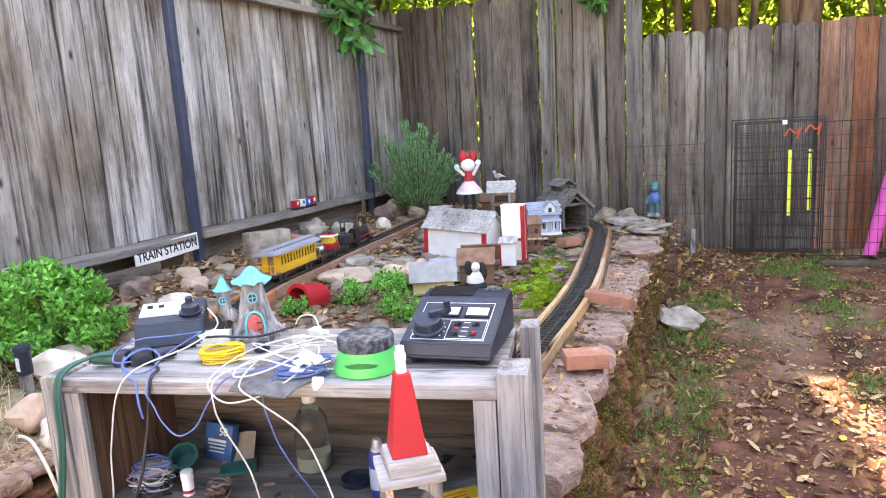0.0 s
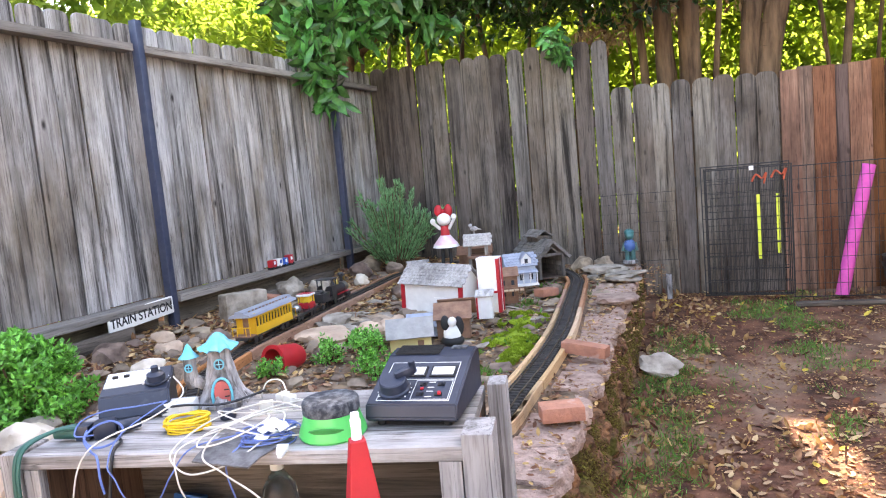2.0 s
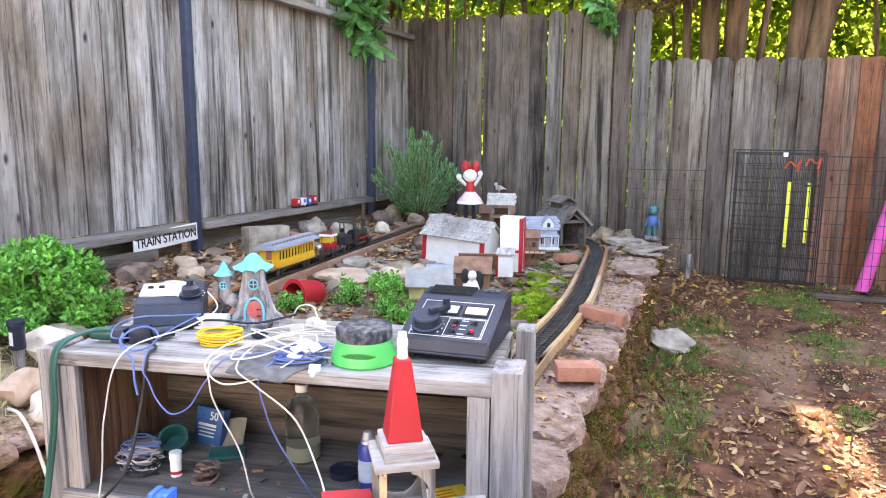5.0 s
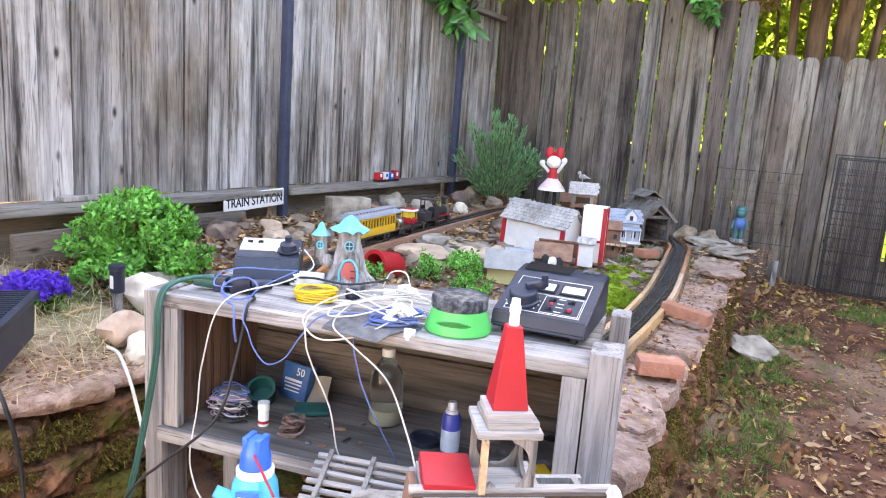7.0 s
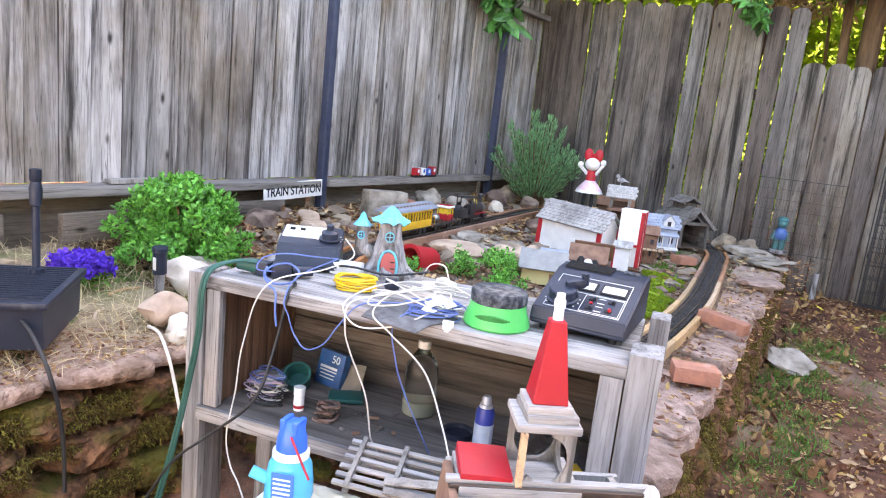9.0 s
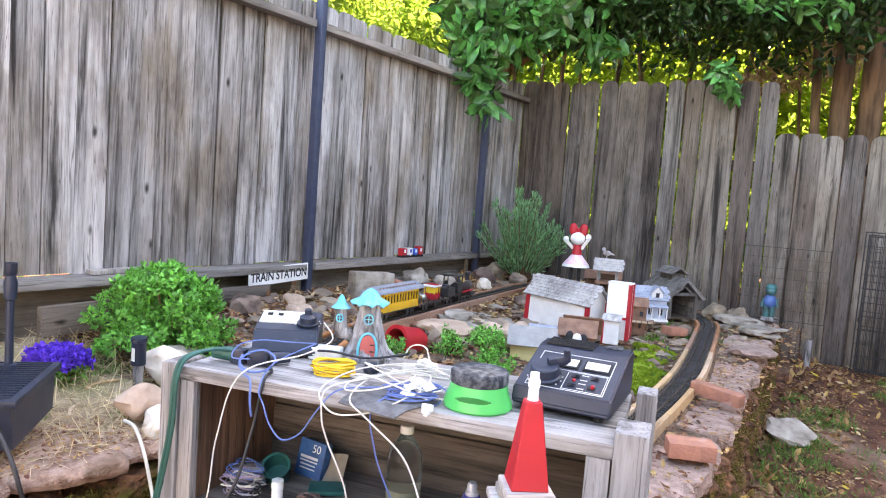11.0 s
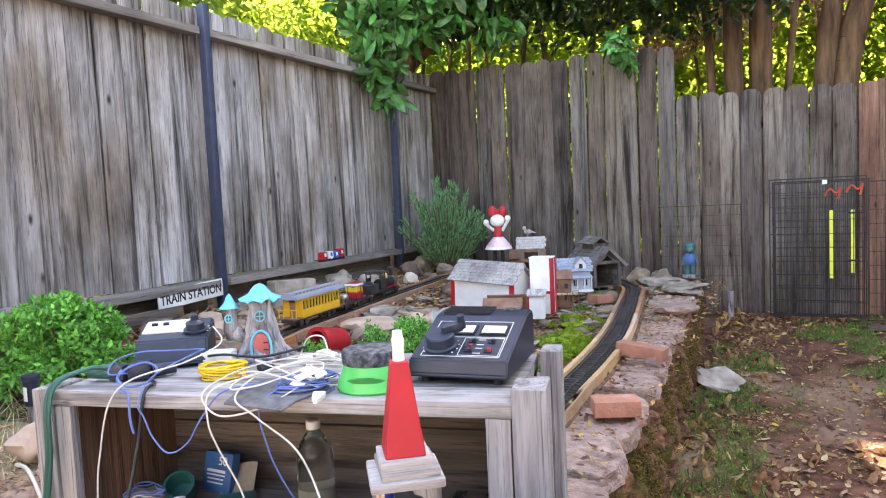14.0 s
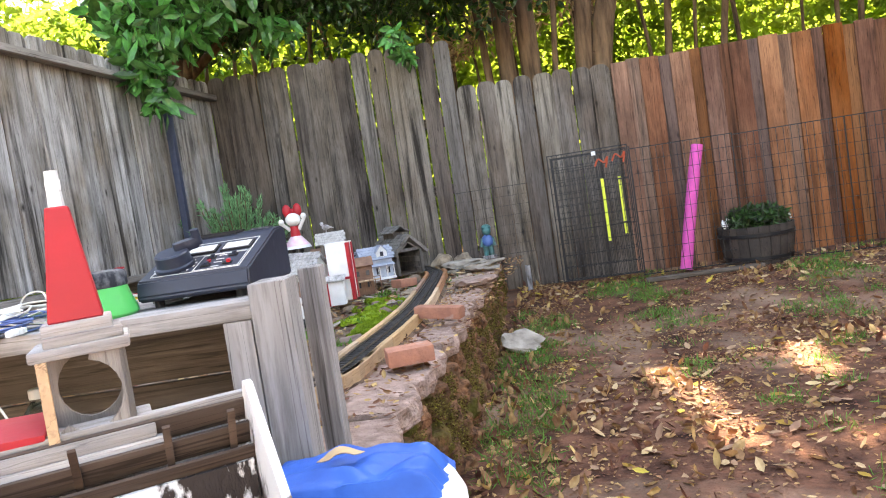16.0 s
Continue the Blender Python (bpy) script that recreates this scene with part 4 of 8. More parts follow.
def control_panel():
    t = thing("train_controller", "black desktop train controller with a dial and two meters", "controller", on_bench(0.795, 0.10, TOP, -6))
    w, d = 0.19, 0.225
    bm = bmesh.new()
    prism(bm, [(0, 0.012), (-0.004, 0.02), (0.002, 0.046), (0.15, 0.096), (0.165, 0.102), (d - 0.01, 0.106), (d, 0.096), (d, 0.012)], -w / 2, w / 2)
    bmesh.ops.bevel(bm, geom=bm.edges[:], offset=0.003, segments=2, affect="EDGES")
    bmesh.ops.transform(bm, matrix=Matrix(((0, 1, 0, 0), (1, 0, 0, 0), (0, 0, 1, 0), (0, 0, 0, 1))), verts=bm.verts[:])
    bmesh.ops.recalc_face_normals(bm, faces=bm.faces[:])
    part("housing", bm, BLACK_PLASTIC, t)
    a = math.degrees(math.atan2(0.05, 0.148))
    face = pose(0, 0.002, 0.0462, a, 0, 0)

    def on_face(name, x, y, sx, sy, th, material, label=""):
        bm = bmesh.new()
        box(bm, (x, y, th / 2), (sx, sy, th), m=face)
        return part(name, bm, material, t, label)

    for x, y, sx, sy in ((0, 0.012, 0.152, 0.0012), (0, 0.142, 0.152, 0.0012), (-0.0755, 0.077, 0.0012, 0.13), (0.0755, 0.077, 0.0012, 0.13), (0, 0.082, 0.15, 0.001),
                         (-0.005, 0.047, 0.001, 0.064), (0.072, 0.047, 0.001, 0.064), (0.033, 0.0165, 0.077, 0.001), (0.033, 0.0785, 0.077, 0.001)):
        on_face("printed_line", x, y, sx, sy, 0.0008, METER)
    for x in (-0.018, 0.045):
        on_face("bezel", x, 0.108, 0.054, 0.036, 0.003, BLACK_INK)
        on_face("meter", x, 0.108, 0.046, 0.026, 0.0042, METER, "pale meter window")
    for i in range(11):
        ang = radians(215 - i * 25)
        on_face("dial_mark", -0.045 + 0.034 * math.cos(ang), 0.045 + 0.034 * math.sin(ang), 0.003, 0.003, 0.0009, METER)
    bm = bmesh.new()
    lathe(bm, [(0.027, 0), (0.027, 0.004), (0.024, 0.006), (0.023, 0.02), (0.021, 0.022)], 24)
    box(bm, (0.017, 0.014, 0.024), (0.034, 0.012, 0.016), (0, 0, 38), 0.003)
    tube(bm, (0.03, 0.024, 0.02), (0.03, 0.024, 0.042), 0.0065, 0.006)
    bmesh.ops.transform(bm, matrix=face @ pose(-0.045, 0.046, 0.001) @ Matrix.Scale(1.22, 4), verts=bm.verts[:])
    part("dial", bm, BLACK_PLASTIC, t, "large round black dial with a crank knob")
    for x, y in ((0.012, 0.065), (0.05, 0.065), (0.012, 0.032), (0.05, 0.032)):
        on_face("switch_base", x, y, 0.015, 0.009, 0.002, BLACK_INK)
        on_face("switch", x + 0.003, y, 0.006, 0.006, 0.007, RED_PAINT if (x > 0.02 and y < 0.05) else BLACK_PLASTIC, "small switch")
    on_face("pilot_light", 0.012, 0.05, 0.006, 0.006, 0.003, RED_PAINT, "red pilot light")
    for x, y in ((0.03, 0.072), (0.03, 0.055), (0.03, 0.042), (0.03, 0.025), (-0.045, 0.018)):
        on_face("caption_bar", x, y, 0.014, 0.0018, 0.0008, METER)
    for i in range(9):
        part("vent_slat", boxed((-0.03, 0.166 + i * 0.006, 0.1045 + i * 0.00045), (0.1, 0.003, 0.004)), BLACK_INK, t)
    part("maker_plate", boxed((0.058, 0.205, 0.107), (0.035, 0.022, 0.003)), DUSTY_BLACK, t, "worn plate")
    for x in (-0.07, 0.07):
        for yy in (0.02, 0.2):
            part("foot", tube(bmesh.new(), (x, yy, 0.0), (x, yy, 0.014), 0.008), BLACK_INK, t)


control_panel()


def power_pack():
    t = thing("power_pack", "black train transformer with a pale top plate and dial", "transformer", on_bench(0.112, 0.25, TOP, 24))
    bm = bmesh.new()
    prism(bm, [(-0.06, 0), (-0.078, 0.012), (-0.056, 0.062), (0.062, 0.088), (0.066, 0)], -0.075, 0.075)
    bmesh.ops.transform(bm, matrix=Matrix(((0, 1, 0, 0), (1, 0, 0, 0), (0, 0, 1, 0), (0, 0, 0, 1))), verts=bm.verts[:])
    bmesh.ops.bevel(bm, geom=bm.edges[:], offset=0.004, segments=2, affect="EDGES")
    bmesh.ops.recalc_face_normals(bm, faces=bm.faces[:])
    part("housing", bm, BLACK_PLASTIC, t)
    f = pose(0, 0.005, 0.0762, math.degrees(math.atan2(0.024, 0.114)), 0, 0)
    part("top_plate", box(bmesh.new(), (-0.012, 0.012, 0.0005), (0.115, 0.07, 0.003), m=f), METER, t, "dusty pale metal plate")
    bm = lathe(bmesh.new(), [(0.026, 0), (0.026, 0.003), (0.021, 0.004), (0.02, 0.018), (0.012, 0.021), (0.009, 0.024), (0.008, 0.036), (0.004, 0.038)], 20)
    bmesh.ops.transform(bm, matrix=f @ pose(0.045, -0.022, 0.002), verts=bm.verts[:])
    part("dial", bm, BLACK_PLASTIC, t, "black peaked dial")
    for i in range(2):
        part("toggle", box(bmesh.new(), (-0.05 + i * 0.025, 0.02, 0.004), (0.012, 0.007, 0.006), m=f), BLACK_INK, t)
    for i in range(9):
        a = radians(200 - i * 28)
        part("dial_mark", box(bmesh.new(), (0.045 + 0.03 * math.cos(a), -0.022 + 0.03 * math.sin(a), 0.002), (0.003, 0.003, 0.001), m=f), METER, t)


power_pack()


def fairy_house():
    t = thing("fairy_house", "grey resin tree-stump fairy house with aqua roofs and red door", "ornament", on_bench(0.296, 0.305, TOP, 20) @ Matrix.Scale(0.88, 4))
    bm = bmesh.new()
    lathe(bm, [(0.072, 0), (0.066, 0.012), (0.053, 0.03), (0.042, 0.06), (0.034, 0.10), (0.031, 0.118), (0.030, 0.135), (0.033, 0.15)], 60)
    for v in bm.verts:
        a = math.atan2(v.co.y, v.co.x)
        k = 1 + (0.10 * max(0, 1 - v.co.z / 0.12) + 0.03) * math.sin(7 * a + 5 * v.co.z * 9) + 0.05 * math.sin(13 * a - 30 * v.co.z) + 0.10 * noise.noise(v.co * 45)
        v.co.x *= k
        v.co.y *= k
    part("stump", bm, RESIN, t)
    for a in range(9):
        an = a * 0.698
        part("root", tube(bmesh.new(), (0.045 * math.cos(an), 0.045 * math.sin(an), 0.02), (0.075 * math.cos(an), 0.072 * math.sin(an), 0.004), 0.012, 0.005, 8), RESIN, t)
    part("doorstep", boxed((0, -0.045, 0.006), (0.1, 0.06, 0.012), bevel=0.004), RESIN, t)
    bm = lathe(bmesh.new(), [(0.002, 0.192), (0.010, 0.189), (0.020, 0.180), (0.030, 0.166), (0.045, 0.157), (0.055, 0.151), (0.048, 0.149), (0.03, 0.152)], 54)
    for v in bm.verts:
        rr = math.hypot(v.co.x, v.co.y)
        a = math.atan2(v.co.y, v.co.x)
        w = (rr / 0.049) ** 2
        v.co.z += 0.007 * w * (abs(math.sin(4.5 * a)) - 0.6) + 0.003 * w * noise.noise(v.co * 60)
        v.co.x *= 1 - 0.10 * w * (1 - abs(math.sin(4.5 * a)))
        v.co.y *= 1 - 0.10 * w * (1 - abs(math.sin(4.5 * a)))
    part("roof", bm, AQUA, t, "aqua petal-shaped roof")
    # side turret
    bm = lathe(bmesh.new(), [(0.012, 0.05), (0.02, 0.075), (0.017, 0.10), (0.016, 0.135)], 20, (-0.078, 0.0, 0))
    tube(bm, (-0.02, 0, 0.04), (-0.078, 0.0, 0.075), 0.018, 0.017, 10)
    part("turret", bm, RESIN, t)
    bm = lathe(bmesh.new(), [(0.001, 0.170), (0.007, 0.163), (0.013, 0.148), (0.022, 0.138), (0.027, 0.133), (0.018, 0.134)], 24, (-0.078, 0.0, 0))
    part("turret_roof", bm, AQUA, t, "small aqua petal roof")
    bm = bmesh.new()
    arch = [(-0.019, 0)] + [(-0.019 * math.cos(k * math.pi / 8), 0.036 + 0.024 * math.sin(k * math.pi / 8)) for k in range(9)] + [(0.019, 0)]
    prism(bm, arch, -0.058, -0.046)
    bmesh.ops.translate(bm, vec=(0.004, 0, 0.012), verts=bm.verts[:])
    door = part("door", bm, DOOR_RED, t, "round-topped coral red plank door")
    for z in (0.03, 0.048):
        part("hinge", boxed((0.016, -0.0585, z), (0.012, 0.002, 0.003)), BLACK_INK, door)
    bm = bmesh.new()
    cord(bm, [(-0.019, -0.056, 0.012), (-0.0205, -0.056, 0.04), (-0.012, -0.054, 0.068), (0.004, -0.052, 0.077), (0.02, -0.054, 0.068), (0.0285, -0.056, 0.04), (0.027, -0.056, 0.012)], 0.0036)
    part("door_frame", bm, AQUA, t, "aqua door frame")
    for cx, cy, cz, s in ((0.002, -0.035, 0.112, 1.0), (-0.078, -0.018, 0.108, 0.75)):
        bm = bmesh.new()
        tube(bm, (cx, cy + 0.004, cz), (cx, cy - 0.003, cz), 0.011 * s, 0.011 * s, 16)
        win = part("window", bm, WINDOW_DARK, t)
        bm = bmesh.new()
        cord(bm, [(cx + 0.012 * s * math.cos(k * math.pi / 6), cy - 0.003, cz + 0.013 * s * math.sin(k * math.pi / 6)) for k in range(13)], 0.002, 3)
        box(bm, (cx, cy - 0.003, cz), (0.022 * s, 0.002, 0.002))
        box(bm, (cx, cy - 0.003, cz), (0.002, 0.002, 0.024 * s))
        part("window_frame", bm, AQUA, win)


fairy_house()


def jar():
    t = thing("pet_bowl_stand", "bright green plastic tub with a dusty black screw lid", "tub", on_bench(0.640, 0.082, TOP, 5) @ Matrix.Scale(1.1, 4))
    bm = lathe(bmesh.new(), [(0.0, 0.002), (0.058, 0.0), (0.061, 0.004), (0.060, 0.012), (0.053, 0.03), (0.050, 0.044), (0.046, 0.045)], 40)
    part("tub", bm, GREEN_PLASTIC, t)
    bm = lathe(bmesh.new(), [(0.050, 0.043), (0.0515, 0.046), (0.0515, 0.062), (0.049, 0.066), (0.040, 0.068), (0.0, 0.067)], 40)
    part("lid", bm, DUSTY_BLACK, t, "dusty black ribbed lid")
    # The slot isn't cut in: dark green pieces paint the shade of its recess.
    bm = bmesh.new()
    for k in range(13):
        a = radians(-120 + k * 5)
        w = 0.0085 * math.sin(math.pi * (k + 0.5) / 13)
        box(bm, (0.0565 * math.cos(a), 0.0565 * math.sin(a), 0.023), (0.003, 0.0056, 2 * w * 0.8), (0, 18, -120 + k * 5))
    part("grip_slot", bm, DARK_GREEN, t, "grip slot, its shaded recess painted dark green")


jar()


def coil(c, r0, r1, turns, h, wire, seed, tilt=0.2, squash=0.7):
    q = random.Random(seed)
    pts = []
    for k in range(turns * 10):
        a = k * 2 * math.pi / 10 + q.uniform(-0.08, 0.08)
        rr = q.uniform(r0, r1) if k % 5 == 0 else (r0 + r1) / 2 + (r1 - r0) * 0.5 * math.sin(k * 0.37 + seed)
        pts.append((c[0] + rr * math.cos(a), c[1] + squash * rr * math.sin(a), c[2] + wire + h * (0.5 + 0.5 * math.sin(k * 0.23 + seed)) * q.uniform(0.8, 1)))
    return cord(bmesh.new(), pts, wire, 3, 5)


single("yellow_cord", coil((0, 0, 0), 0.034, 0.05, 12, 0.026, 0.0022, 1), YELLOW_CORD, "coiled bundle of bright yellow nylon cord", "cord", on_bench(0.300, 0.130, TOP, 20))
single("blue_wire", coil((0, 0, 0), 0.03, 0.066, 9, 0.026, 0.0016, 2), BLUE_CORD, "loose coil of thin blue wire", "wire", on_bench(0.520, 0.048, TOP, 12))
bm = bmesh.new()
q = random.Random(4)
for k in range(7):
    box(bm, (q.uniform(-0.035, 0.045), q.uniform(-0.03, 0.02), 0.021 + 0.005 * k * 0.6), (q.uniform(0.015, 0.05), q.uniform(0.012, 0.022), 0.001), (q.uniform(-25, 25), q.uniform(-20, 20), q.uniform(0, 180)))
single("tape_scraps", bm, PAPER, "crumpled scraps of white tape round the wires", "tape", on_bench(0.535, 0.042, TOP))
bm = bmesh.new()
for s in range(4):
    box(bm, (0.004 * s, -0.012 * s, 0.007), (0.022, 0.008, 0.008), (0, 0, 30 * s), 0.0015)
single("wire_connectors", bm, PAPER, "white plastic wire connectors", "connector", on_bench(0.565, 0.005, TOP))

whites = []
whites.append([(0.44, 0.27, 0.81), (0.40, 0.18, 0.83), (0.37, 0.07, 0.835), (0.36, -0.03, 0.825), (0.37, -0.045, 0.80), (0.41, -0.05, 0.785), (0.48, -0.03, 0.80), (0.53, 0.03, 0.825), (0.56, 0.12, 0.82), (0.60, 0.20, 0.815)])
whites.append([(0.58, 0.22, 0.812), (0.50, 0.14, 0.84), (0.42, 0.04, 0.835), (0.365, -0.02, 0.82), (0.365, -0.035, 0.77), (0.38, -0.035, 0.725), (0.42, -0.03, 0.64), (0.435, -0.02, 0.55), (0.44, 0.01, 0.506)])
whites.append([(0.62, 0.24, 0.812), (0.52, 0.2, 0.835), (0.43, 0.08, 0.835), (0.42, -0.03, 0.815), (0.47, -0.05, 0.785), (0.55, -0.06, 0.73), (0.61, -0.10, 0.65), (0.66, -0.18, 0.62), (0.69, -0.24, 0.66)])
whites.append([(0.20, 0.26, 0.885), (0.255, 0.20, 0.862), (0.24, 0.10, 0.845), (0.17, -0.02, 0.82), (0.13, -0.035, 0.69), (0.12, -0.04, 0.58), (0.11, -0.05, 0.48), (0.13, -0.06, 0.42), (0.17, -0.08, 0.39), (0.24, -0.14, 0.35), (0.3, -0.2, 0.2)])
q = random.Random(77)
for k in range(2):
    cx, cy = 0.455 + 0.03 * k, 0.085 + 0.03 * (k % 3)
    rx, ry, tilt = 0.085 + 0.018 * q.random() * k, 0.055 + 0.03 * q.random(), q.uniform(-0.6, 0.7)
    pts = []
    for j in range(9 + 2 * (k % 2)):
        a = 0.75 * j + 1.3 * k
        gx, gy = rx * (1 + 0.05 * j) * math.cos(a) + q.uniform(-0.012, 0.012), ry * (1 - 0.03 * j) * math.sin(a) + q.uniform(-0.01, 0.01)
        pts.append((cx + gx * math.cos(tilt) - gy * math.sin(tilt), cy + gx * math.sin(tilt) + gy * math.cos(tilt), 0.812 + 0.03 * (0.5 + 0.5 * math.sin(1.7 * a + k)) + 0.003 * k))
    whites.append(pts)
whites.append([(0.39, 0.3, 0.812), (0.41, 0.3, 0.85), (0.45, 0.29, 0.855), (0.48, 0.27, 0.82), (0.55, 0.28, 0.812), (0.62, 0.3, 0.812)])
whites.append([(0.40, 0.22, 0.812), (0.5, 0.1, 0.838), (0.46, 0.0, 0.83), (0.40, -0.01, 0.822), (0.39, 0.06, 0.825), (0.46, 0.13, 0.83), (0.54, 0.2, 0.815)])
for pts in whites:
    single("white_cable", cord(bmesh.new(), pts, 0.0017, 8, 8), WHITE_CORD, "tangled off-white electric cable trailing over the bench", "cable", B, "cables on the bench")
for pts in ([(0.22, 0.19, 0.85), (0.20, 0.05, 0.83), (0.22, -0.03, 0.80), (0.235, -0.035, 0.77), (0.25, -0.035, 0.735), (0.28, -0.035, 0.708), (0.32, -0.035, 0.728), (0.35, -0.03, 0.775), (0.38, 0.0, 0.815), (0.45, 0.05, 0.82)],
            [(0.5, 0.05, 0.825), (0.465, -0.025, 0.80), (0.48, -0.035, 0.726), (0.50, -0.03, 0.67), (0.52, 0.0, 0.60), (0.54, 0.05, 0.51)],
            [(0.16, 0.02, 0.84), (0.11, 0.03, 0.835), (0.105, 0.06, 0.855), (0.14, 0.09, 0.865), (0.19, 0.13, 0.86), (0.22, 0.19, 0.85)]):
    single("blue_cable", cord(bmesh.new(), pts, 0.0016, 8, 6), BLUE_CORD, "thin blue wire hanging over the bench edge", "wire", B, "cables on the bench")
for k in range(2):
    o = 0.008 * k
    single("green_cable", cord(bmesh.new(), [(0.085, 0.075, 0.835), (0.05, 0.05, 0.84), (0.02 - o, 0.0, 0.825), (0.012 - o, -0.02, 0.78), (0.01 - o, -0.025, 0.68), (-0.01 - o, -0.03, 0.55), (-0.03 - o, -0.05, 0.40), (-0.07 - o, -0.07, 0.2), (-0.1, -0.1, 0.02)], 0.0042, 8, 8), GREEN_CORD, "dark green outdoor extension lead", "cable", B, "cables on the bench")
single("black_cable", cord(bmesh.new(), [(0.14, 0.1, 0.81), (0.19, 0.06, 0.81), (0.21, 0.0, 0.805), (0.2, -0.02, 0.7), (0.18, -0.06, 0.58), (0.07, -0.08, 0.47), (0.0, -0.09, 0.40), (-0.08, -0.11, 0.26), (-0.2, -0.2, 0.02)], 0.0032, 8, 8), BLACK_CORD, "thin black cable slanting down", "cable", B, "cables on the bench")
single("black_cable", cord(bmesh.new(), [(0.2, 0.22, 0.825), (0.26, 0.20, 0.835), (0.33, 0.24, 0.822), (0.4, 0.3, 0.83), (0.37, 0.33, 0.815)], 0.003, 8, 6), BLACK_CORD, "black mains lead lying across the bench", "cable", B, "cables on the bench")

single("blue_cable", cord(bmesh.new(), [(0.115, 0.06, 0.835), (0.13, 0.03, 0.825), (0.165, 0.015, 0.815), (0.195, 0.035, 0.82), (0.19, 0.07, 0.835), (0.155, 0.085, 0.845), (0.125, 0.07, 0.838), (0.125, 0.035, 0.825), (0.16, 0.005, 0.812), (0.19, -0.018, 0.808), (0.20, -0.03, 0.77), (0.205, -0.03, 0.74)], 0.0024, 8, 6), BLUE_CORD, "looped dark blue lead by the plugs", "wire", B, "cables on the bench")
bm = bmesh.new()
bmesh.ops.create_grid(bm, x_segments=10, y_segments=8, size=1)
for v in bm.verts:
    x, y = v.co.x, v.co.y
    v.co = Vector((x * 0.075 * (1 + 0.12 * y), y * 0.06, 0.004 - 0.010 * max(0, -y - 0.35) ** 1.5 * 1.6 + 0.0015 * noise.noise(Vector((x * 2, y * 2, 3)))))
bmesh.ops.solidify(bm, geom=bm.faces[:], thickness=0.003)
single("roofing_scrap", bm, mat("grey_felt", (0.17, 0.165, 0.165), 0.9, color2=(0.10, 0.096, 0.095), scale=60, bump=0.4), "thin grey scrap of roofing felt over the bench edge", "scrap", on_bench(0.475, 0.012, TOP + 0.001, -14))
t = thing("plug_cluster", "black and green mains plugs joined end to end", "plug", on_bench(0.08, 0.085, TOP, 4))
part("green_plug", tube(bmesh.new(), (-0.05, -0.01, 0.02), (-0.005, 0, 0.02), 0.012, 0.017, 14), GREEN_CORD, t, "dark green rubber plug")
part("black_plug", boxed((0.012, 0, 0.018), (0.032, 0.034, 0.032), bevel=0.005), BLACK_PLASTIC, t)
part("adapter", boxed((0.05, 0.01, 0.019), (0.045, 0.045, 0.036), (0, 0, 25), 0.008), BLACK_PLASTIC, t)
part("small_plug", tube(bmesh.new(), (0.07, 0.02, 0.016), (0.105, 0.05, 0.016), 0.014, 0.012, 12), BLACK_PLASTIC, t)
t = thing("mains_adapter", "white plug-in mains adapter lying on the bench", "adapter", on_bench(0.222, 0.235, TOP, 10))
part("casing", boxed((0, 0, 0.015), (0.075, 0.042, 0.03), bevel=0.005), WHITE_PAINT, t)
part("label_bar", boxed((-0.01, -0.0215, 0.016), (0.03, 0.001, 0.012)), METER, t)
single("rubber_plug", lathe(bmesh.new(), [(0.017, 0), (0.019, 0.008), (0.015, 0.018), (0.006, 0.022), (0, 0.022)], 16), BLACK_PLASTIC, "small black rubber plug", "plug", on_bench(0.362, 0.19))
for u, v, a in ((0.43, 0.24, 20), (0.47, 0.28, -30), (0.445, 0.30, 70)):
    single("track_connector", boxed((0, 0, 0.009), (0.03, 0.02, 0.018), bevel=0.003), WHITE_CORD, "small cream plastic connector block", "connector", on_bench(u, v, TOP, a), "connector blocks")
single("wood_offcut", boxed((0, 0, 0.012), (0.05, 0.015, 0.022), bevel=0.002), MODEL_WOOD, "small grey wood offcut", "offcut", on_bench(0.71, 0.21, TOP, 12))

# ---- on the shelf ----
SH = 0.502


def clear_bottle():
    t = thing("plastic_bottle", "clear plastic bottle with a little cloudy water", "bottle", B @ pose(0.44, 0.235, SH))
    bm = lathe(bmesh.new(), [(0.0, 0.004), (0.035, 0.0), (0.040, 0.005), (0.040, 0.10), (0.037, 0.125), (0.022, 0.15), (0.014, 0.16), (0.014, 0.172)], 28)
    part("body", bm, CLEAR, t)
    part("water", lathe(bmesh.new(), [(0.0, 0.005), (0.034, 0.004), (0.038, 0.01), (0.038, 0.04), (0.0, 0.04)], 24), mat("cloudy_water", (0.50, 0.50, 0.38), 0.2, color2=(0.45, 0.44, 0.33), bump=0), t)
    part("cap", lathe(bmesh.new(), [(0.0155, 0.166), (0.0155, 0.182), (0.013, 0.184), (0.0, 0.184)], 18), WHITE_PAINT, t, "white screw cap")


clear_bottle()
t = thing("spray_can", "navy aerosol can with a white cap", "can", B @ pose(0.63, 0.13, SH))
part("can", lathe(bmesh.new(), [(0.0, 0.001), (0.019, 0), (0.0205, 0.004), (0.0205, 0.095), (0.017, 0.104), (0.01, 0.108)], 24), NAVY, t)
part("label_band", lathe(bmesh.new(), [(0.0209, 0.022), (0.0209, 0.07)], 24), PALE_BLUE, t, "pale blue label band")
part("cap", lathe(bmesh.new(), [(0.015, 0.105), (0.0135, 0.112), (0.011, 0.113), (0.0105, 0.124), (0.008, 0.13), (0.0, 0.13)], 16), mat("pale_grey_nozzle", (0.55, 0.56, 0.58), 0.35, 0.3, bump=0), t, "pale grey metal nozzle top")
t = thing("pill_bottle", "small white plastic bottle with a white cap", "bottle", B @ pose(0.195, 0.10, SH))
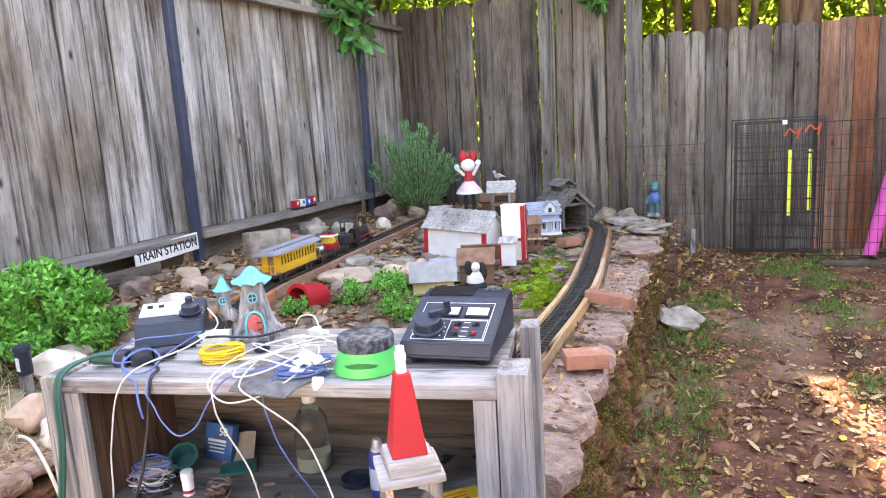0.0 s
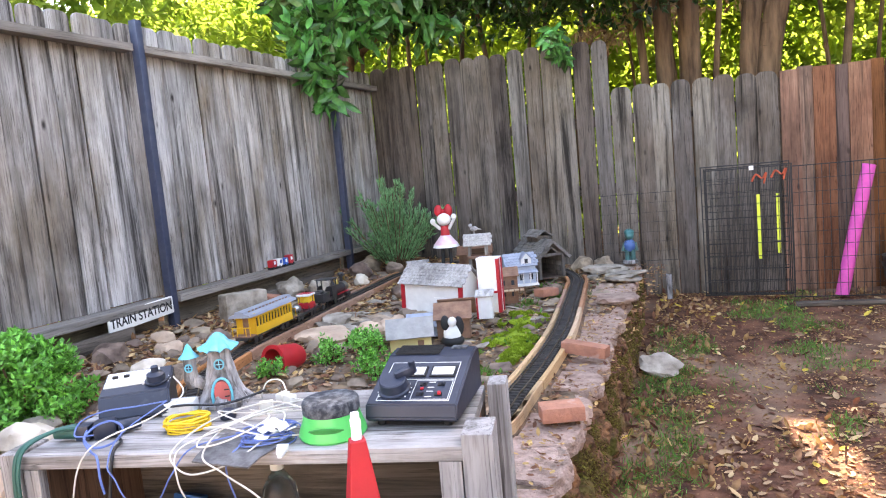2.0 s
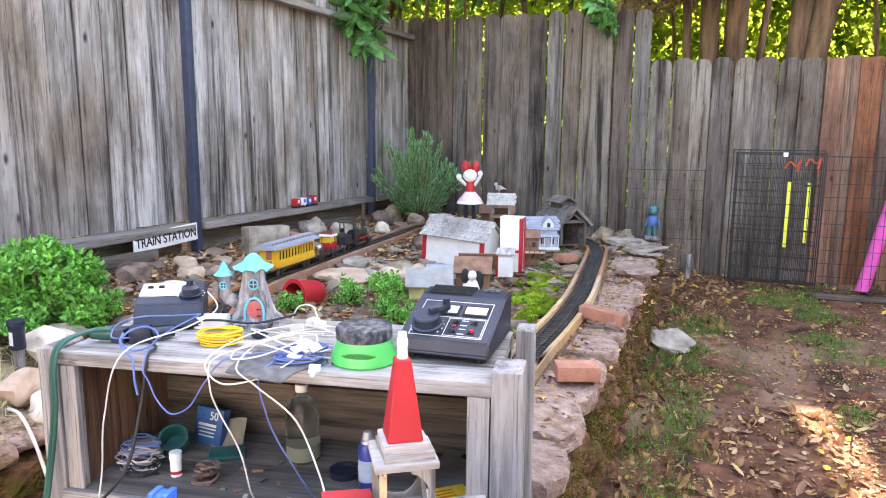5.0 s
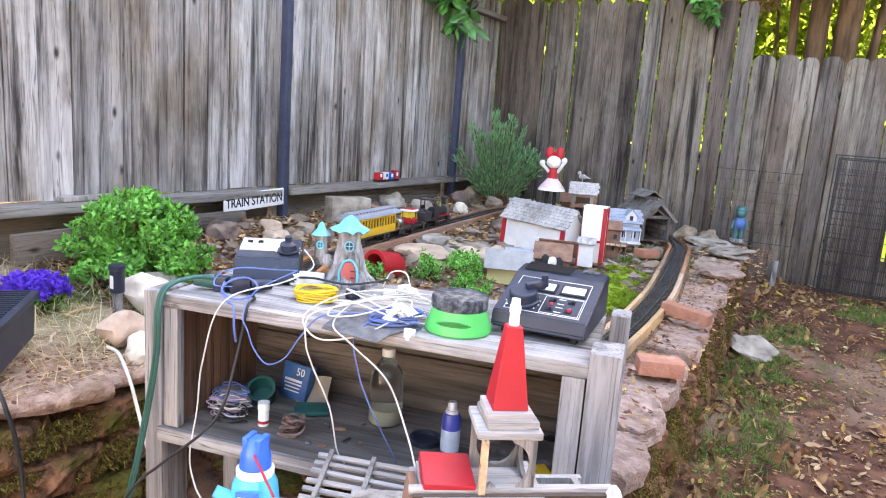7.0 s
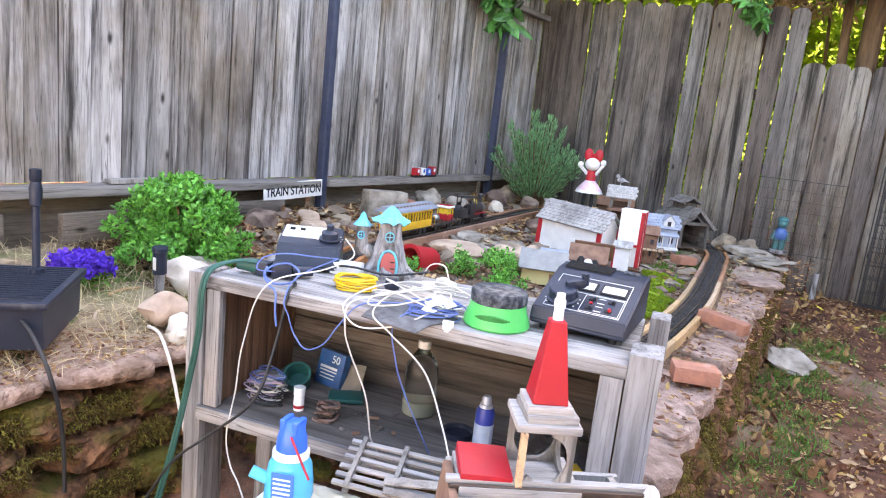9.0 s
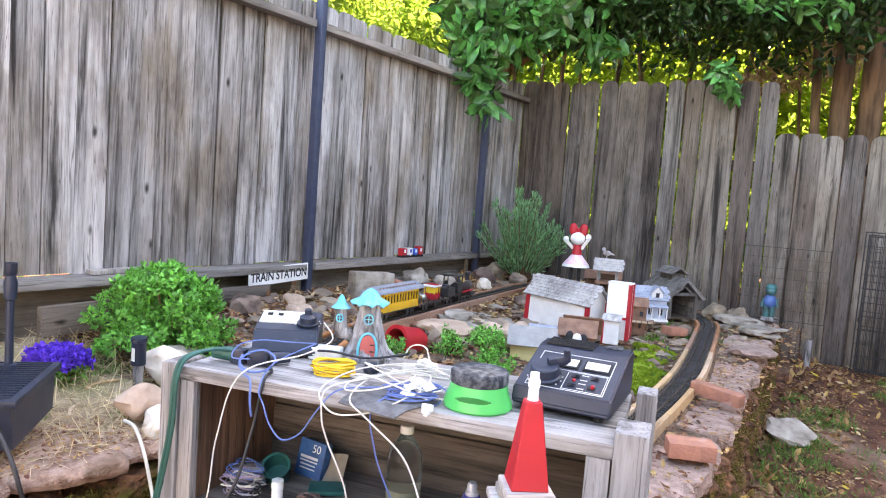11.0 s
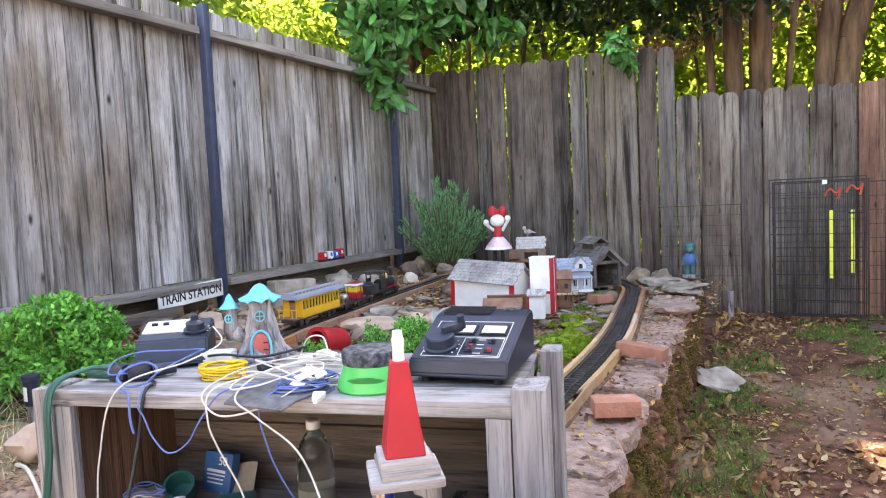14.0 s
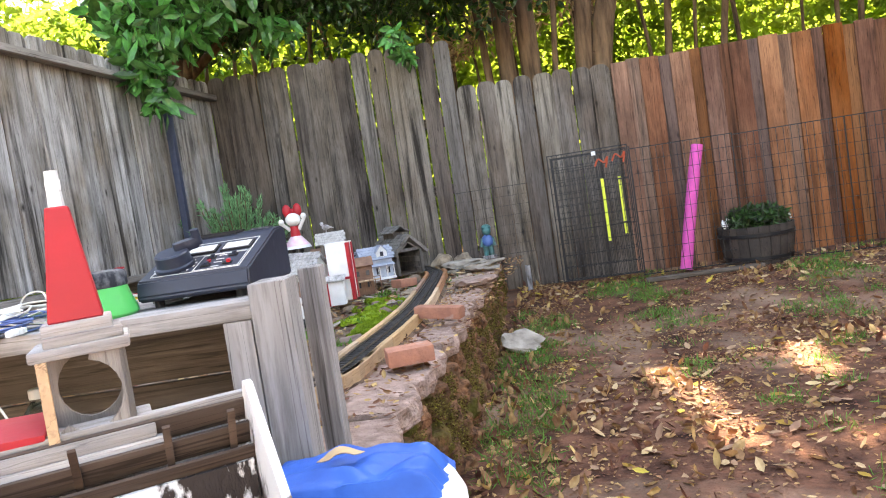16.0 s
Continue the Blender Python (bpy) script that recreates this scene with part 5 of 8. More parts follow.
part("body", lathe(bmesh.new(), [(0.0, 0.001), (0.0125, 0), (0.0125, 0.036), (0.011, 0.038)], 18), WHITE_PAINT, t)
part("cap", lathe(bmesh.new(), [(0.0135, 0.037), (0.0135, 0.055), (0.0, 0.056)], 18), WHITE_PAINT, t)
part("red_mark", lathe(bmesh.new(), [(0.0128, 0.006), (0.0128, 0.013)], 18), RED_PAINT, t)
single("metal_tangle", coil((0, 0, 0), 0.008, 0.032, 7, 0.042, 0.0032, 11), mat("rusty_tangle", (0.11, 0.06, 0.045), 0.45, 0.4, color2=(0.26, 0.17, 0.14), scale=60, bump=0.3), "shiny dark brown tangle of rusty metal strip", "scrap", B @ pose(0.275, 0.085, SH))
single("wire_tangle", coil((0, 0, 0), 0.02, 0.05, 8, 0.045, 0.0018, 7), mat("pinkish_wire", (0.42, 0.30, 0.30), 0.5, color2=(0.3, 0.25, 0.4)), "tangled bundle of thin pink and grey wire", "wire", B @ pose(0.085, 0.12, SH))
single("wire_tangle", coil((0, 0, 0), 0.02, 0.05, 5, 0.05, 0.0017, 13), BLUE_CORD, "loose loops of thin blue wire", "wire", B @ pose(0.085, 0.14, SH + 0.006))
single("wire_tangle", coil((0, 0, 0), 0.025, 0.055, 4, 0.04, 0.0018, 15), WHITE_CORD, "loose loops of off-white wire", "wire", B @ pose(0.10, 0.11, SH + 0.004))
single("wire_tangle", coil((0, 0, 0), 0.02, 0.045, 5, 0.03, 0.0018, 8), BLACK_CORD, "tangled bundle of black wire", "wire", B @ pose(0.115, 0.09, SH))
single("rag", rock(9, (0.05, 0.04, 0.022), 0.5), mat("grey_cloth", (0.42, 0.40, 0.37), 0.9, scale=20), "crumpled grey dirty cloth", "cloth", B @ pose(0.08, 0.16, SH + 0.018))
t = thing("bait_box", "blue cardboard package with worn print", "package", B @ pose(0.185, 0.26, SH, -14, 0, -14) @ Matrix.Scale(0.8, 4))
part("carton", boxed((0, 0, 0.055), (0.105, 0.03, 0.11), bevel=0.002), TOOL_BLUE, t)
for k, (w, z) in enumerate(((0.07, 0.058), (0.07, 0.047), (0.06, 0.036), (0.06, 0.025))):
    part("print_bar", boxed((-0.005, -0.0155, z), (w, 0.001, 0.008 if k == 0 else 0.004)), METER, t)
pt = bpy.data.curves.new("number_print", "FONT")
pt.body = "50"
pt.size, pt.extrude, pt.align_x, pt.align_y = 0.034, 0.0004, "CENTER", "CENTER"
pt.materials.append(METER)
po = new("number_print", pt)
po.parent = t
po.matrix_local = pose(0.018, -0.0158, 0.086, 90, 0, 0)
single("green_holder", lathe(bmesh.new(), [(0.024, 0), (0.03, 0.01), (0.032, 0.05), (0.034, 0.055), (0.028, 0.055), (0.026, 0.01)], 20), TEAL_DARK, "dark green plastic pot lying open", "pot", B @ pose(0.125, 0.215, SH + 0.005, 40, 0, 20))
single("green_dish", boxed((0, 0, 0.008), (0.085, 0.05, 0.012), bevel=0.005), TEAL_DARK, "flat dark green plastic tray", "tray", B @ pose(0.265, 0.20, SH + 0.004, 6, 0, 24))
bm = bmesh.new()
bmesh.ops.create_grid(bm, x_segments=8, y_segments=8, size=0.04)
for v in bm.verts:
    v.co.z += 0.01 * math.sin(v.co.x * 60) + 0.012
bag = single("paper_scrap", bm, mat("kraft_paper", (0.30, 0.25, 0.19), 0.8, scale=15), "curled brown paper scrap", "paper", B @ pose(0.235, 0.27, SH + 0.02, 50, 0, 10))
single("saucer", lathe(bmesh.new(), [(0.0, 0.004), (0.03, 0.004), (0.032, 0.012), (0.036, 0.013), (0.036, 0.0), (0.0, 0.0)], 24), BLACK_PLASTIC, "round black plastic lid", "lid", B @ pose(0.56, 0.18, SH))
for k in range(7):
    single("metal_scrap", boxed((0, 0, 0.003), (0.012 + 0.006 * (k % 3), 0.008, 0.005), bevel=0.001), BROWN_MODEL if k % 2 else STEEL, "small rusty metal scrap on the shelf", "scrap", B @ pose(0.33 + 0.035 * (k % 4), 0.06 + 0.045 * (k // 2), SH, 0, 0, 40 * k), "metal scraps")
bm = bmesh.new()
bmesh.ops.create_grid(bm, x_segments=16, y_segments=12, size=1)
for v in bm.verts:
    n1 = noise.noise(Vector((v.co.x * 2, v.co.y * 2, 1)))
    v.co = Vector((v.co.x * 0.07, v.co.y * 0.055, 0.04 + 0.04 * n1 * (1 - max(abs(v.co.x), abs(v.co.y)) ** 2) - 0.035 * max(abs(v.co.x), abs(v.co.y)) ** 2))
bag = glass("clear_bag", (0.85, 0.85, 0.85), 0.25)
single("plastic_bag", bm, bag, "crumpled clear plastic bag", "bag", B @ pose(0.79, 0.22, SH + 0.004))
t = thing("booklet", "yellow and white printed booklet", "booklet", B @ pose(0.80, 0.10, SH + 0.006, 3, 0, 32))
part("cover", boxed((0, 0, 0.002), (0.12, 0.075, 0.012), bevel=0.001), BRIGHT_YELLOW, t)
part("title_band", boxed((0, -0.022, 0.0087), (0.118, 0.028, 0.001)), PAPER, t)
for k in range(3):
    part("print_bar", boxed((-0.01, 0.022 - 0.011 * k, 0.0087), (0.08, 0.004, 0.001)), mat("orange_print", (0.6, 0.2, 0.03), 0.6, bump=0), t)

# ---- the table before the bench, with the old wooden model on it ----
TB = pose(-0.345, 0.75, 0, 0, 0, 13)
TT = 0.468
t = thing("plastic_table", "white moulded plastic garden table", "table", TB)
part("tabletop", boxed((-0.2, 0.02, TT - 0.015), (0.66, 0.30, 0.03), bevel=0.012), WHITE_PAINT, t)
for x in (-0.48, 0.08):
    for y in (-0.08, 0.12):
        part("leg", tube(bmesh.new(), (x, y, 0), (x, y, TT - 0.02), 0.016, 0.022), WHITE_PAINT, t)


def chapel():
    t = thing("model_chapel", "old broken wooden model chapel with a red steeple", "model building", TB @ pose(0.004, 0, 0, 0, 0, 25))
    # steeple
    bm = bmesh.new()
    bmesh.ops.create_cone(bm, cap_ends=True, segments=4, radius1=0.0245 * 1.414, radius2=0.0105 * 1.414, depth=0.112, matrix=pose(0, 0, 0.900, 0, 0, 45))
    bmesh.ops.bevel(bm, geom=bm.edges[:], offset=0.0015, segments=1, affect="EDGES")
    part("steeple", bm, RED_PAINT, t, "tapered bright red steeple", smooth=False)
    part("finial", tube(box(bmesh.new(), (0, 0, 0.978), (0.012, 0.012, 0.012), (0, 0, 20), 0.002), (0, 0, 0.955), (0, 0, 0.992), 0.0075, 0.006, 8), WHITE_PAINT, t, "white plastic tip")
    part("plinth", boxed((0, 0, 0.838), (0.062, 0.062, 0.012), bevel=0.002), MODEL_PLANK, t)
    part("plinth", boxed((0.003, 0.0, 0.828), (0.070, 0.072, 0.011), (0, 0, 2), 0.002), MODEL_PLANK, t)
    part("belfry_roof", boxed((0, 0, 0.817), (0.088, 0.086, 0.011), (0, 0, -1), 0.003), MODEL_PLANK, t)
    # walls of the belfry, each with a round opening
    for a in (0, 90, 180, 270):
        bm = bmesh.new()
        w, h, n = 0.038, 0.078, 20
        ring, edge = [], []
        # the front wall is broken away on one side
        kept = [k for k in range(n) if a or math.cos(2 * math.pi * (k + 1) / n) > 0.2 or math.sin(2 * math.pi * (k + 1) / n) < -0.75]
        for k in range(n):
            an = 2 * math.pi * k / n + math.pi / n
            cx, cz = 0.030 * math.cos(an), 0.034 * math.sin(an)
            s = 1 / max(abs(math.cos(an)) / w, abs(math.sin(an)) / (h / 2))
            ring.append((cx, cz))
            edge.append((s * math.cos(an), s * math.sin(an)))
        for yy, flip in ((-0.038, False), (-0.032, True)):
            r0 = [bm.verts.new((x, yy, 0.7725 + z)) for x, z in ring]
            r1 = [bm.verts.new((x, yy, 0.7725 + z)) for x, z in edge]
            for k in kept:
                j = (k + 1) % n
                bm.faces.new((r0[k], r1[k], r1[j], r0[j]) if flip else (r0[k], r0[j], r1[j], r1[k]))
            if not flip:
                keep = (r0, r1)
        for k in kept:
            j = (k + 1) % n
            bm.faces.new((keep[0][j], keep[0][k], r0[k], r0[j]))
            bm.faces.new((keep[1][k], keep[1][j], r1[j], r1[k]))
        bmesh.ops.recalc_face_normals(bm, faces=bm.faces[:])
        bmesh.ops.rotate(bm, cent=(0, 0, 0), matrix=Matrix.Rotation(radians(a), 3, "Z"), verts=bm.verts[:])
        if a != 270:
            part("belfry_wall", bm, MODEL_WOOD, t, "grey wooden wall with a round arch")
        else:
            bm.free()
    part("corner_stick", boxed((-0.034, -0.0425, 0.772), (0.009, 0.008, 0.08)), TRIM_WOOD, t, "fresh yellow wood corner stick")
    part("base_slab", boxed((-0.03, 0.0, 0.727), (0.165, 0.10, 0.014), (0, 0, 0), 0.002), MODEL_PLANK, t)
    part("base_slab", boxed((-0.03, 0.004, 0.712), (0.18, 0.11, 0.016), (0, 0, 0), 0.002), MODEL_PLANK, t)
    part("red_hatch", boxed((-0.076, -0.004, 0.744), (0.07, 0.076, 0.016), (6, 3, 0), 0.002), RED_PAINT, t, "bright red block roof")
    # the broken open nave below, seen from above
    for k in range(3):
        part("roof_slat", boxed((0.01, -0.040 - 0.011 * k, 0.724 - 0.022 * k), (0.27, 0.004, 0.0275), (28, 0, 0), 0.001), DARK_WOOD, t)
    part("rim", boxed((0.01, -0.035, 0.738), (0.28, 0.014, 0.008), (0, 0, 0), 0.002), MODEL_PLANK, t)
    for x in (-0.10, -0.02, 0.06, 0.12):
        part("bracket", boxed((x, -0.058, 0.700), (0.007, 0.004, 0.075), (28, 0, 0)), DARK_WOOD, t)
    part("floor_board", boxed((0.0, -0.15, 0.572), (0.27, 0.17, 0.012)), PEELING, t, "board of flaking white paint")
    part("inner_wall", boxed((0.0, -0.068, 0.628), (0.27, 0.006, 0.10)), PEELING, t, "inner wall of flaking white and black paint")
    part("front_wall", boxed((0.0, -0.238, 0.572), (0.27, 0.010, 0.16), bevel=0.002), MODEL_WOOD, t)
    bm = bmesh.new()
    prism(bm, [(-0.25, 0.52), (-0.03, 0.52), (-0.03, 0.72), (-0.055, 0.755), (-0.07, 0.755), (-0.25, 0.61)], 0.138, 0.146)
    bmesh.ops.transform(bm, matrix=Matrix(((0, 1, 0, 0), (1, 0, 0, 0), (0, 0, 1, 0), (0, 0, 0, 1))), verts=bm.verts[:])
    bmesh.ops.recalc_face_normals(bm, faces=bm.faces[:])
    part("gable_wall", bm, PEELED_WHITE, t, "white painted gable board, edge chipped")
    part("side_board", boxed((-0.132, -0.04, 0.62), (0.012, 0.14, 0.22), (0, 6, 0), 0.002), BROWN_MODEL, t)
    part("brick_piece", boxed((0.105, -0.095, 0.592), (0.05, 0.03, 0.025), (0, 0, 12), 0.003), BRICK, t)
    part("back_wall", boxed((0.01, 0.058, 0.605), (0.26, 0.01, 0.2)), MODEL_WOOD, t)
    part("end_wall", boxed((-0.115, 0.0, 0.605), (0.01, 0.11, 0.2)), MODEL_WOOD, t)
    part("end_wall", boxed((0.128, 0.005, 0.605), (0.01, 0.1, 0.2)), MODEL_WOOD, t)


chapel()
bm = bmesh.new()
bmesh.ops.create_grid(bm, x_segments=44, y_segments=20, size=1)
for v in bm.verts:
    x, y = v.co.x, v.co.y
    e = max(abs(x), abs(y))
    v.co = Vector((x * 0.17, y * 0.055, 0.012 + (0.010 * noise.noise(Vector((x * 5, y * 2.5, 3))) + 0.008 * abs(noise.noise(Vector((x * 9, y * 3 + x * 2, 6)))) + 0.010) * (1 - smoothstep(0.8, 1.0, e)) - 0.008 * smoothstep(0.85, 1.0, e)))
bmesh.ops.solidify(bm, geom=bm.faces[:], thickness=0.002)
single("cream_cloth", bm, mat("cream_cloth", (0.66, 0.60, 0.47), 0.9, color2=(0.5, 0.44, 0.33), scale=12, bump=0.4), "crumpled cream cloth spread on the table", "cloth", B @ pose(0.50, -0.185, TT, 0, 0, 2))
t = thing("slatted_panel", "grey slatted wooden panel, partly broken", "panel", B @ pose(0.535, -0.10, 0.535, 24, 0, 4) @ Matrix.Diagonal((1.15, 1, 1, 1)))
for k in range(6):
    part("slat", boxed((0, -0.05 + 0.02 * k, 0.0), (0.2, 0.009, 0.008), (0, 0, 0.8 * (k % 3 - 1)), 0.001), MODEL_PLANK, t)
for x in (-0.075, 0.0, 0.075):
    part("cross_bar", boxed((x, 0, -0.008), (0.01, 0.118, 0.007), bevel=0.001), MODEL_WOOD, t)
    part("batten", boxed((x, 0.0, 0.0085), (0.008, 0.118, 0.006), (0, 0, 2), 0.001), MODEL_WOOD, t)
part("loose_slat", boxed((0.05, -0.02, 0.016), (0.13, 0.016, 0.006), (4, 0, 12), 0.001), MODEL_WOOD, t)
part("loose_slat", boxed((0.05, -0.048, 0.012), (0.12, 0.014, 0.006), (4, 3, 3), 0.001), MODEL_WOOD, t)

t = thing("spray_bottle", "cyan and blue plastic cleaner bottle", "bottle", B @ pose(0.355, -0.19, TT))
part("bottle", lathe(bmesh.new(), [(0.0, 0.001), (0.044, 0), (0.046, 0.006), (0.044, 0.05), (0.040, 0.08), (0.033, 0.096), (0.03, 0.1)], 28), CYAN_LABEL, t)
bm = bmesh.new()
lathe(bm, [(0.031, 0.1), (0.034, 0.098), (0.034, 0.108), (0.0295, 0.112)], 28)
part("collar", bm, WHITE_PAINT, t, "white collar")
bm = bmesh.new()
lathe(bm, [(0.029, 0.11), (0.027, 0.135), (0.02, 0.158), (0.014, 0.166), (0.0, 0.167)], 20)
for s in (-0.012, 0.012):
    box(bm, (s, 0, 0.148), (0.012, 0.035, 0.045), (0, s * 300, 0), 0.004)
part("cap", bm, BLUE_CAP, t, "ribbed bright blue cap")
part("front_label", box(bmesh.new(), (0.012, -0.0435, 0.055), (0.042, 0.004, 0.06), (4, 0, 12), 0.002), BLUE_CAP, t)
for k in range(5):
    part("print_bar", box(bmesh.new(), (0.012, -0.0465, 0.074 - 0.009 * k), (0.032, 0.003, 0.003), (4, 0, 12)), WHITE_PAINT, t)
part("nozzle", tube(bmesh.new(), (-0.03, -0.02, 0.05), (-0.06, -0.035, 0.066), 0.011, 0.011, 12), CYAN_LABEL, t, "cyan spout")
part("straw", tube(bmesh.new(), (0.015, -0.03, 0.15), (0.062, -0.04, 0.085), 0.0022, 0.0022, 8), RED_PAINT, t, "thin red straw")

bm = bmesh.new()
bmesh.ops.create_grid(bm, x_segments=40, y_segments=28, size=1)
for v in bm.verts:
    x, y = v.co.x, v.co.y
    e = max(abs(x), abs(y))
    n1 = noise.noise(Vector((x * 1.6, y * 2.2, 4))) + 0.5 * noise.noise(Vector((x * 4, y * 5, 2)))
    v.co = Vector((x * 0.135 + 0.006 * noise.noise(Vector((y * 1.5, 0, 1))), y * 0.085 * (1 - 0.25 * x * x) + 0.006 * noise.noise(Vector((x * 1.5, 5, 1))), 0.028 + 0.010 * n1 + 0.016 * abs(noise.noise(Vector((x * 1.6 - y * 1.2, y * 3.4 + x * 1.5, 9)))) - 0.004 + (0.008 * math.cos(x * 1.4) - 0.036 * smoothstep(0.75, 1.0, e))))
bmesh.ops.solidify(bm, geom=bm.faces[:], thickness=0.002)
bmesh.ops.smooth_vert(bm, verts=bm.verts[:], factor=0.5, use_axis_x=True, use_axis_y=True, use_axis_z=True)
single("blue_tarp", bm, BLUE_TARP, "crumpled folded bright blue tarpaulin on a white tub", "tarpaulin", pose(-0.185, 1.0, 0.548, 0, 0, 6))
t = thing("white_tub", "upturned white plastic tub", "tub", pose(-0.165, 0.985, 0))
part("tub", lathe(bmesh.new(), [(0.16, 0.0), (0.162, 0.012), (0.152, 0.02), (0.135, 0.53), (0.125, 0.55), (0.0, 0.552)], 40), WHITE_PAINT, t)
part("rim", lathe(bmesh.new(), [(0.154, 0.02), (0.164, 0.022), (0.164, 0.04), (0.151, 0.042)], 40), WHITE_PAINT, t)
bm = bmesh.new()
bmesh.ops.create_grid(bm, x_segments=6, y_segments=4, size=1)
for v in bm.verts:
    v.co = Vector((v.co.x * 0.032 * (1 - 0.5 * abs(v.co.y)), v.co.y * 0.014, 0.004 * math.cos(v.co.x * 2) + 0.004 * v.co.y ** 2))
bmesh.ops.solidify(bm, geom=bm.faces[:], thickness=0.001)
single("dry_leaf", bm, TAN_LEAF, "single tan leaf lying on the tarpaulin", "leaf", pose(-0.19, 0.99, 0.598, 0, 0, 25))
bm = bmesh.new()
bmesh.ops.create_grid(bm, x_segments=20, y_segments=8, size=1)
for v in bm.verts:
    v.co = Vector((v.co.x * 0.24, v.co.y * 0.05, 0.012 + 0.006 * noise.noise(Vector((v.co.x * 3, v.co.y * 2, 8)))))
bmesh.ops.solidify(bm, geom=bm.faces[:], thickness=0.002)
single("blue_tarp", bm, BLUE_TARP, "flat strip of bright blue tarpaulin", "tarpaulin", TB @ pose(0.02, -0.24, 0.655))

# ---- the railway ----
def track_z(x, y):
    return 0.452 + 0.105 * smoothstep(0.9, 2.0, -x)


loop = [(-0.645, 2.0), (-0.645, 2.4), (-0.655, 2.8), (-0.69, 3.3), (-0.755, 3.8), (-0.86, 4.5), (-0.95, 4.95), (-1.2, 5.35), (-1.65, 5.5), (-2.1, 5.2), (-2.24, 4.7), (-2.19, 4.1), (-2.13, 3.5), (-2.06, 2.95), (-1.99, 2.45), (-1.83, 2.0), (-1.5, 1.68), (-1.1, 1.6), (-0.8, 1.7)]
line = spline([(x, y, track_z(x, y)) for x, y in loop], 40, True)
dist = [0.0]
for a, b in zip(line, line[1:] + line[:1]):
    dist.append(dist[-1] + (b - a).length)
LOOP = dist[-1]


def at_track(s):
    s %= LOOP
    k = int(np.searchsorted(dist, s, side="right")) - 1
    a, b = line[k % len(line)], line[(k + 1) % len(line)]
    f = (s - dist[k]) / max(dist[k + 1] - dist[k], 1e-6)
    p, d = a.lerp(b, f), (b - a)
    return p, math.degrees(math.atan2(d.y, d.x))


track = thing("model_railway_track", "garden railway track with black ties and tarnished rails", "track", kind="structure")
for o in (-0.0235, 0.0235):
    pts = []
    for k in range(180):
        p, a = at_track(k * LOOP / 179)
        pts.append(p + Vector((-math.sin(radians(a)) * o, math.cos(radians(a)) * o, 0.017)))
    bm = bmesh.new()
    cord(bm, pts, 0.0033, 1, 4, False)
    part("rail", bm, RAIL_METAL, track)
tie = mesh_of("tie", boxed((0, 0, 0.005), (0.017, 0.086, 0.012), bevel=0.002), TRACK_BLACK)
nt = 290
for k in range(nt):
    p, a = at_track(k * LOOP / nt)
    share("tie", tie, track, pose(p.x, p.y, p.z, 0, 0, a))
# timber edging on both sides
r = random.Random(21)
s = 0.0
while s < LOOP - 0.1:
    ln = r.uniform(0.45, 0.8)
    p, a = at_track(s + ln / 2)
    right = p.x > -1.15 and p.y > 1.9
    if not (p.y > 5.15 or (p.y < 1.75)):
        for o in (-0.064, 0.064):
            bm = bmesh.new()
            ring = []
            for i in range(7):
                q2, a2 = at_track(s + ln * i / 6 * 0.99)
                n2 = Vector((-math.sin(radians(a2)), math.cos(radians(a2)), 0))
                c = q2 + n2 * o
                ring.append([bm.verts.new(c + n2 * e + Vector((0, 0, h))) for e, h in ((-0.011, -0.04), (0.011, -0.04), (0.011, 0.014), (0.008, 0.017), (-0.008, 0.017), (-0.011, 0.014))])
            for c0, c1 in zip(ring, ring[1:]):
                for i in range(6):
                    bm.faces.new((c0[i], c0[(i + 1) % 6], c1[(i + 1) % 6], c1[i]))
            bm.faces.new(ring[0])
            bm.faces.new(ring[-1])
            bmesh.ops.recalc_face_normals(bm, faces=bm.faces[:])
            part("edging_board", bm, (TRIM_WOOD if p.y < 3.6 else ORANGE_TRIM) if right else ORANGE_TRIM, track, "orange-brown timber edging", False)
    s += ln

# ground under the track is filled with ballast
bal = []
r2 = np.random.default_rng(3)
for k in range(2600):
    p, a = at_track(r2.uniform(0, LOOP))
    o = r2.uniform(-0.055, 0.055)
    bal.append((p.x - math.sin(radians(a)) * o, p.y + math.cos(radians(a)) * o, p.z - 0.003))
bm = bmesh.new()
vs, fs = [], []
for p in bal:
    s = r2.uniform(0.004, 0.009)
    i = len(vs)
    vs += [(p[0] + s * dx, p[1] + s * dy, p[2] + s * dz) for dx, dy, dz in ((1, 0, 0), (-0.6, 0.8, 0), (-0.5, -0.9, 0), (0, 0, 0.9))]
    fs += [(i, i + 1, i + 3), (i + 1, i + 2, i + 3), (i + 2, i, i + 3)]
bm.free()
me = bpy.data.meshes.new("ballast")
me.from_pydata(vs, [], fs)
me.materials.append(ROCK)
tagged(new("ballast", me), "fine dark gravel between the ties", "gravel", kind="stuff")
pts = [at_track(k * LOOP / 160) for k in range(161)]
vs, fs = [], []
for p, a in pts:
    n2 = Vector((-math.sin(radians(a)), math.cos(radians(a)), 0))
    for o, dz in ((-0.13, -0.1), (-0.062, -0.008), (0.062, -0.008), (0.13, -0.1)):
        vs.append(p + n2 * o + Vector((0, 0, dz)))
for k in range(160):
    for j in range(3):
        fs.append((4 * k + j, 4 * k + j + 1, 4 * k + 5 + j, 4 * k + 4 + j))
me = bpy.data.meshes.new("track_bed")
me.from_pydata(vs, [], fs)
me.materials.append(SOIL)
tagged(new("track_bed", me), "low bank of soil under the track", "soil", kind="structure")


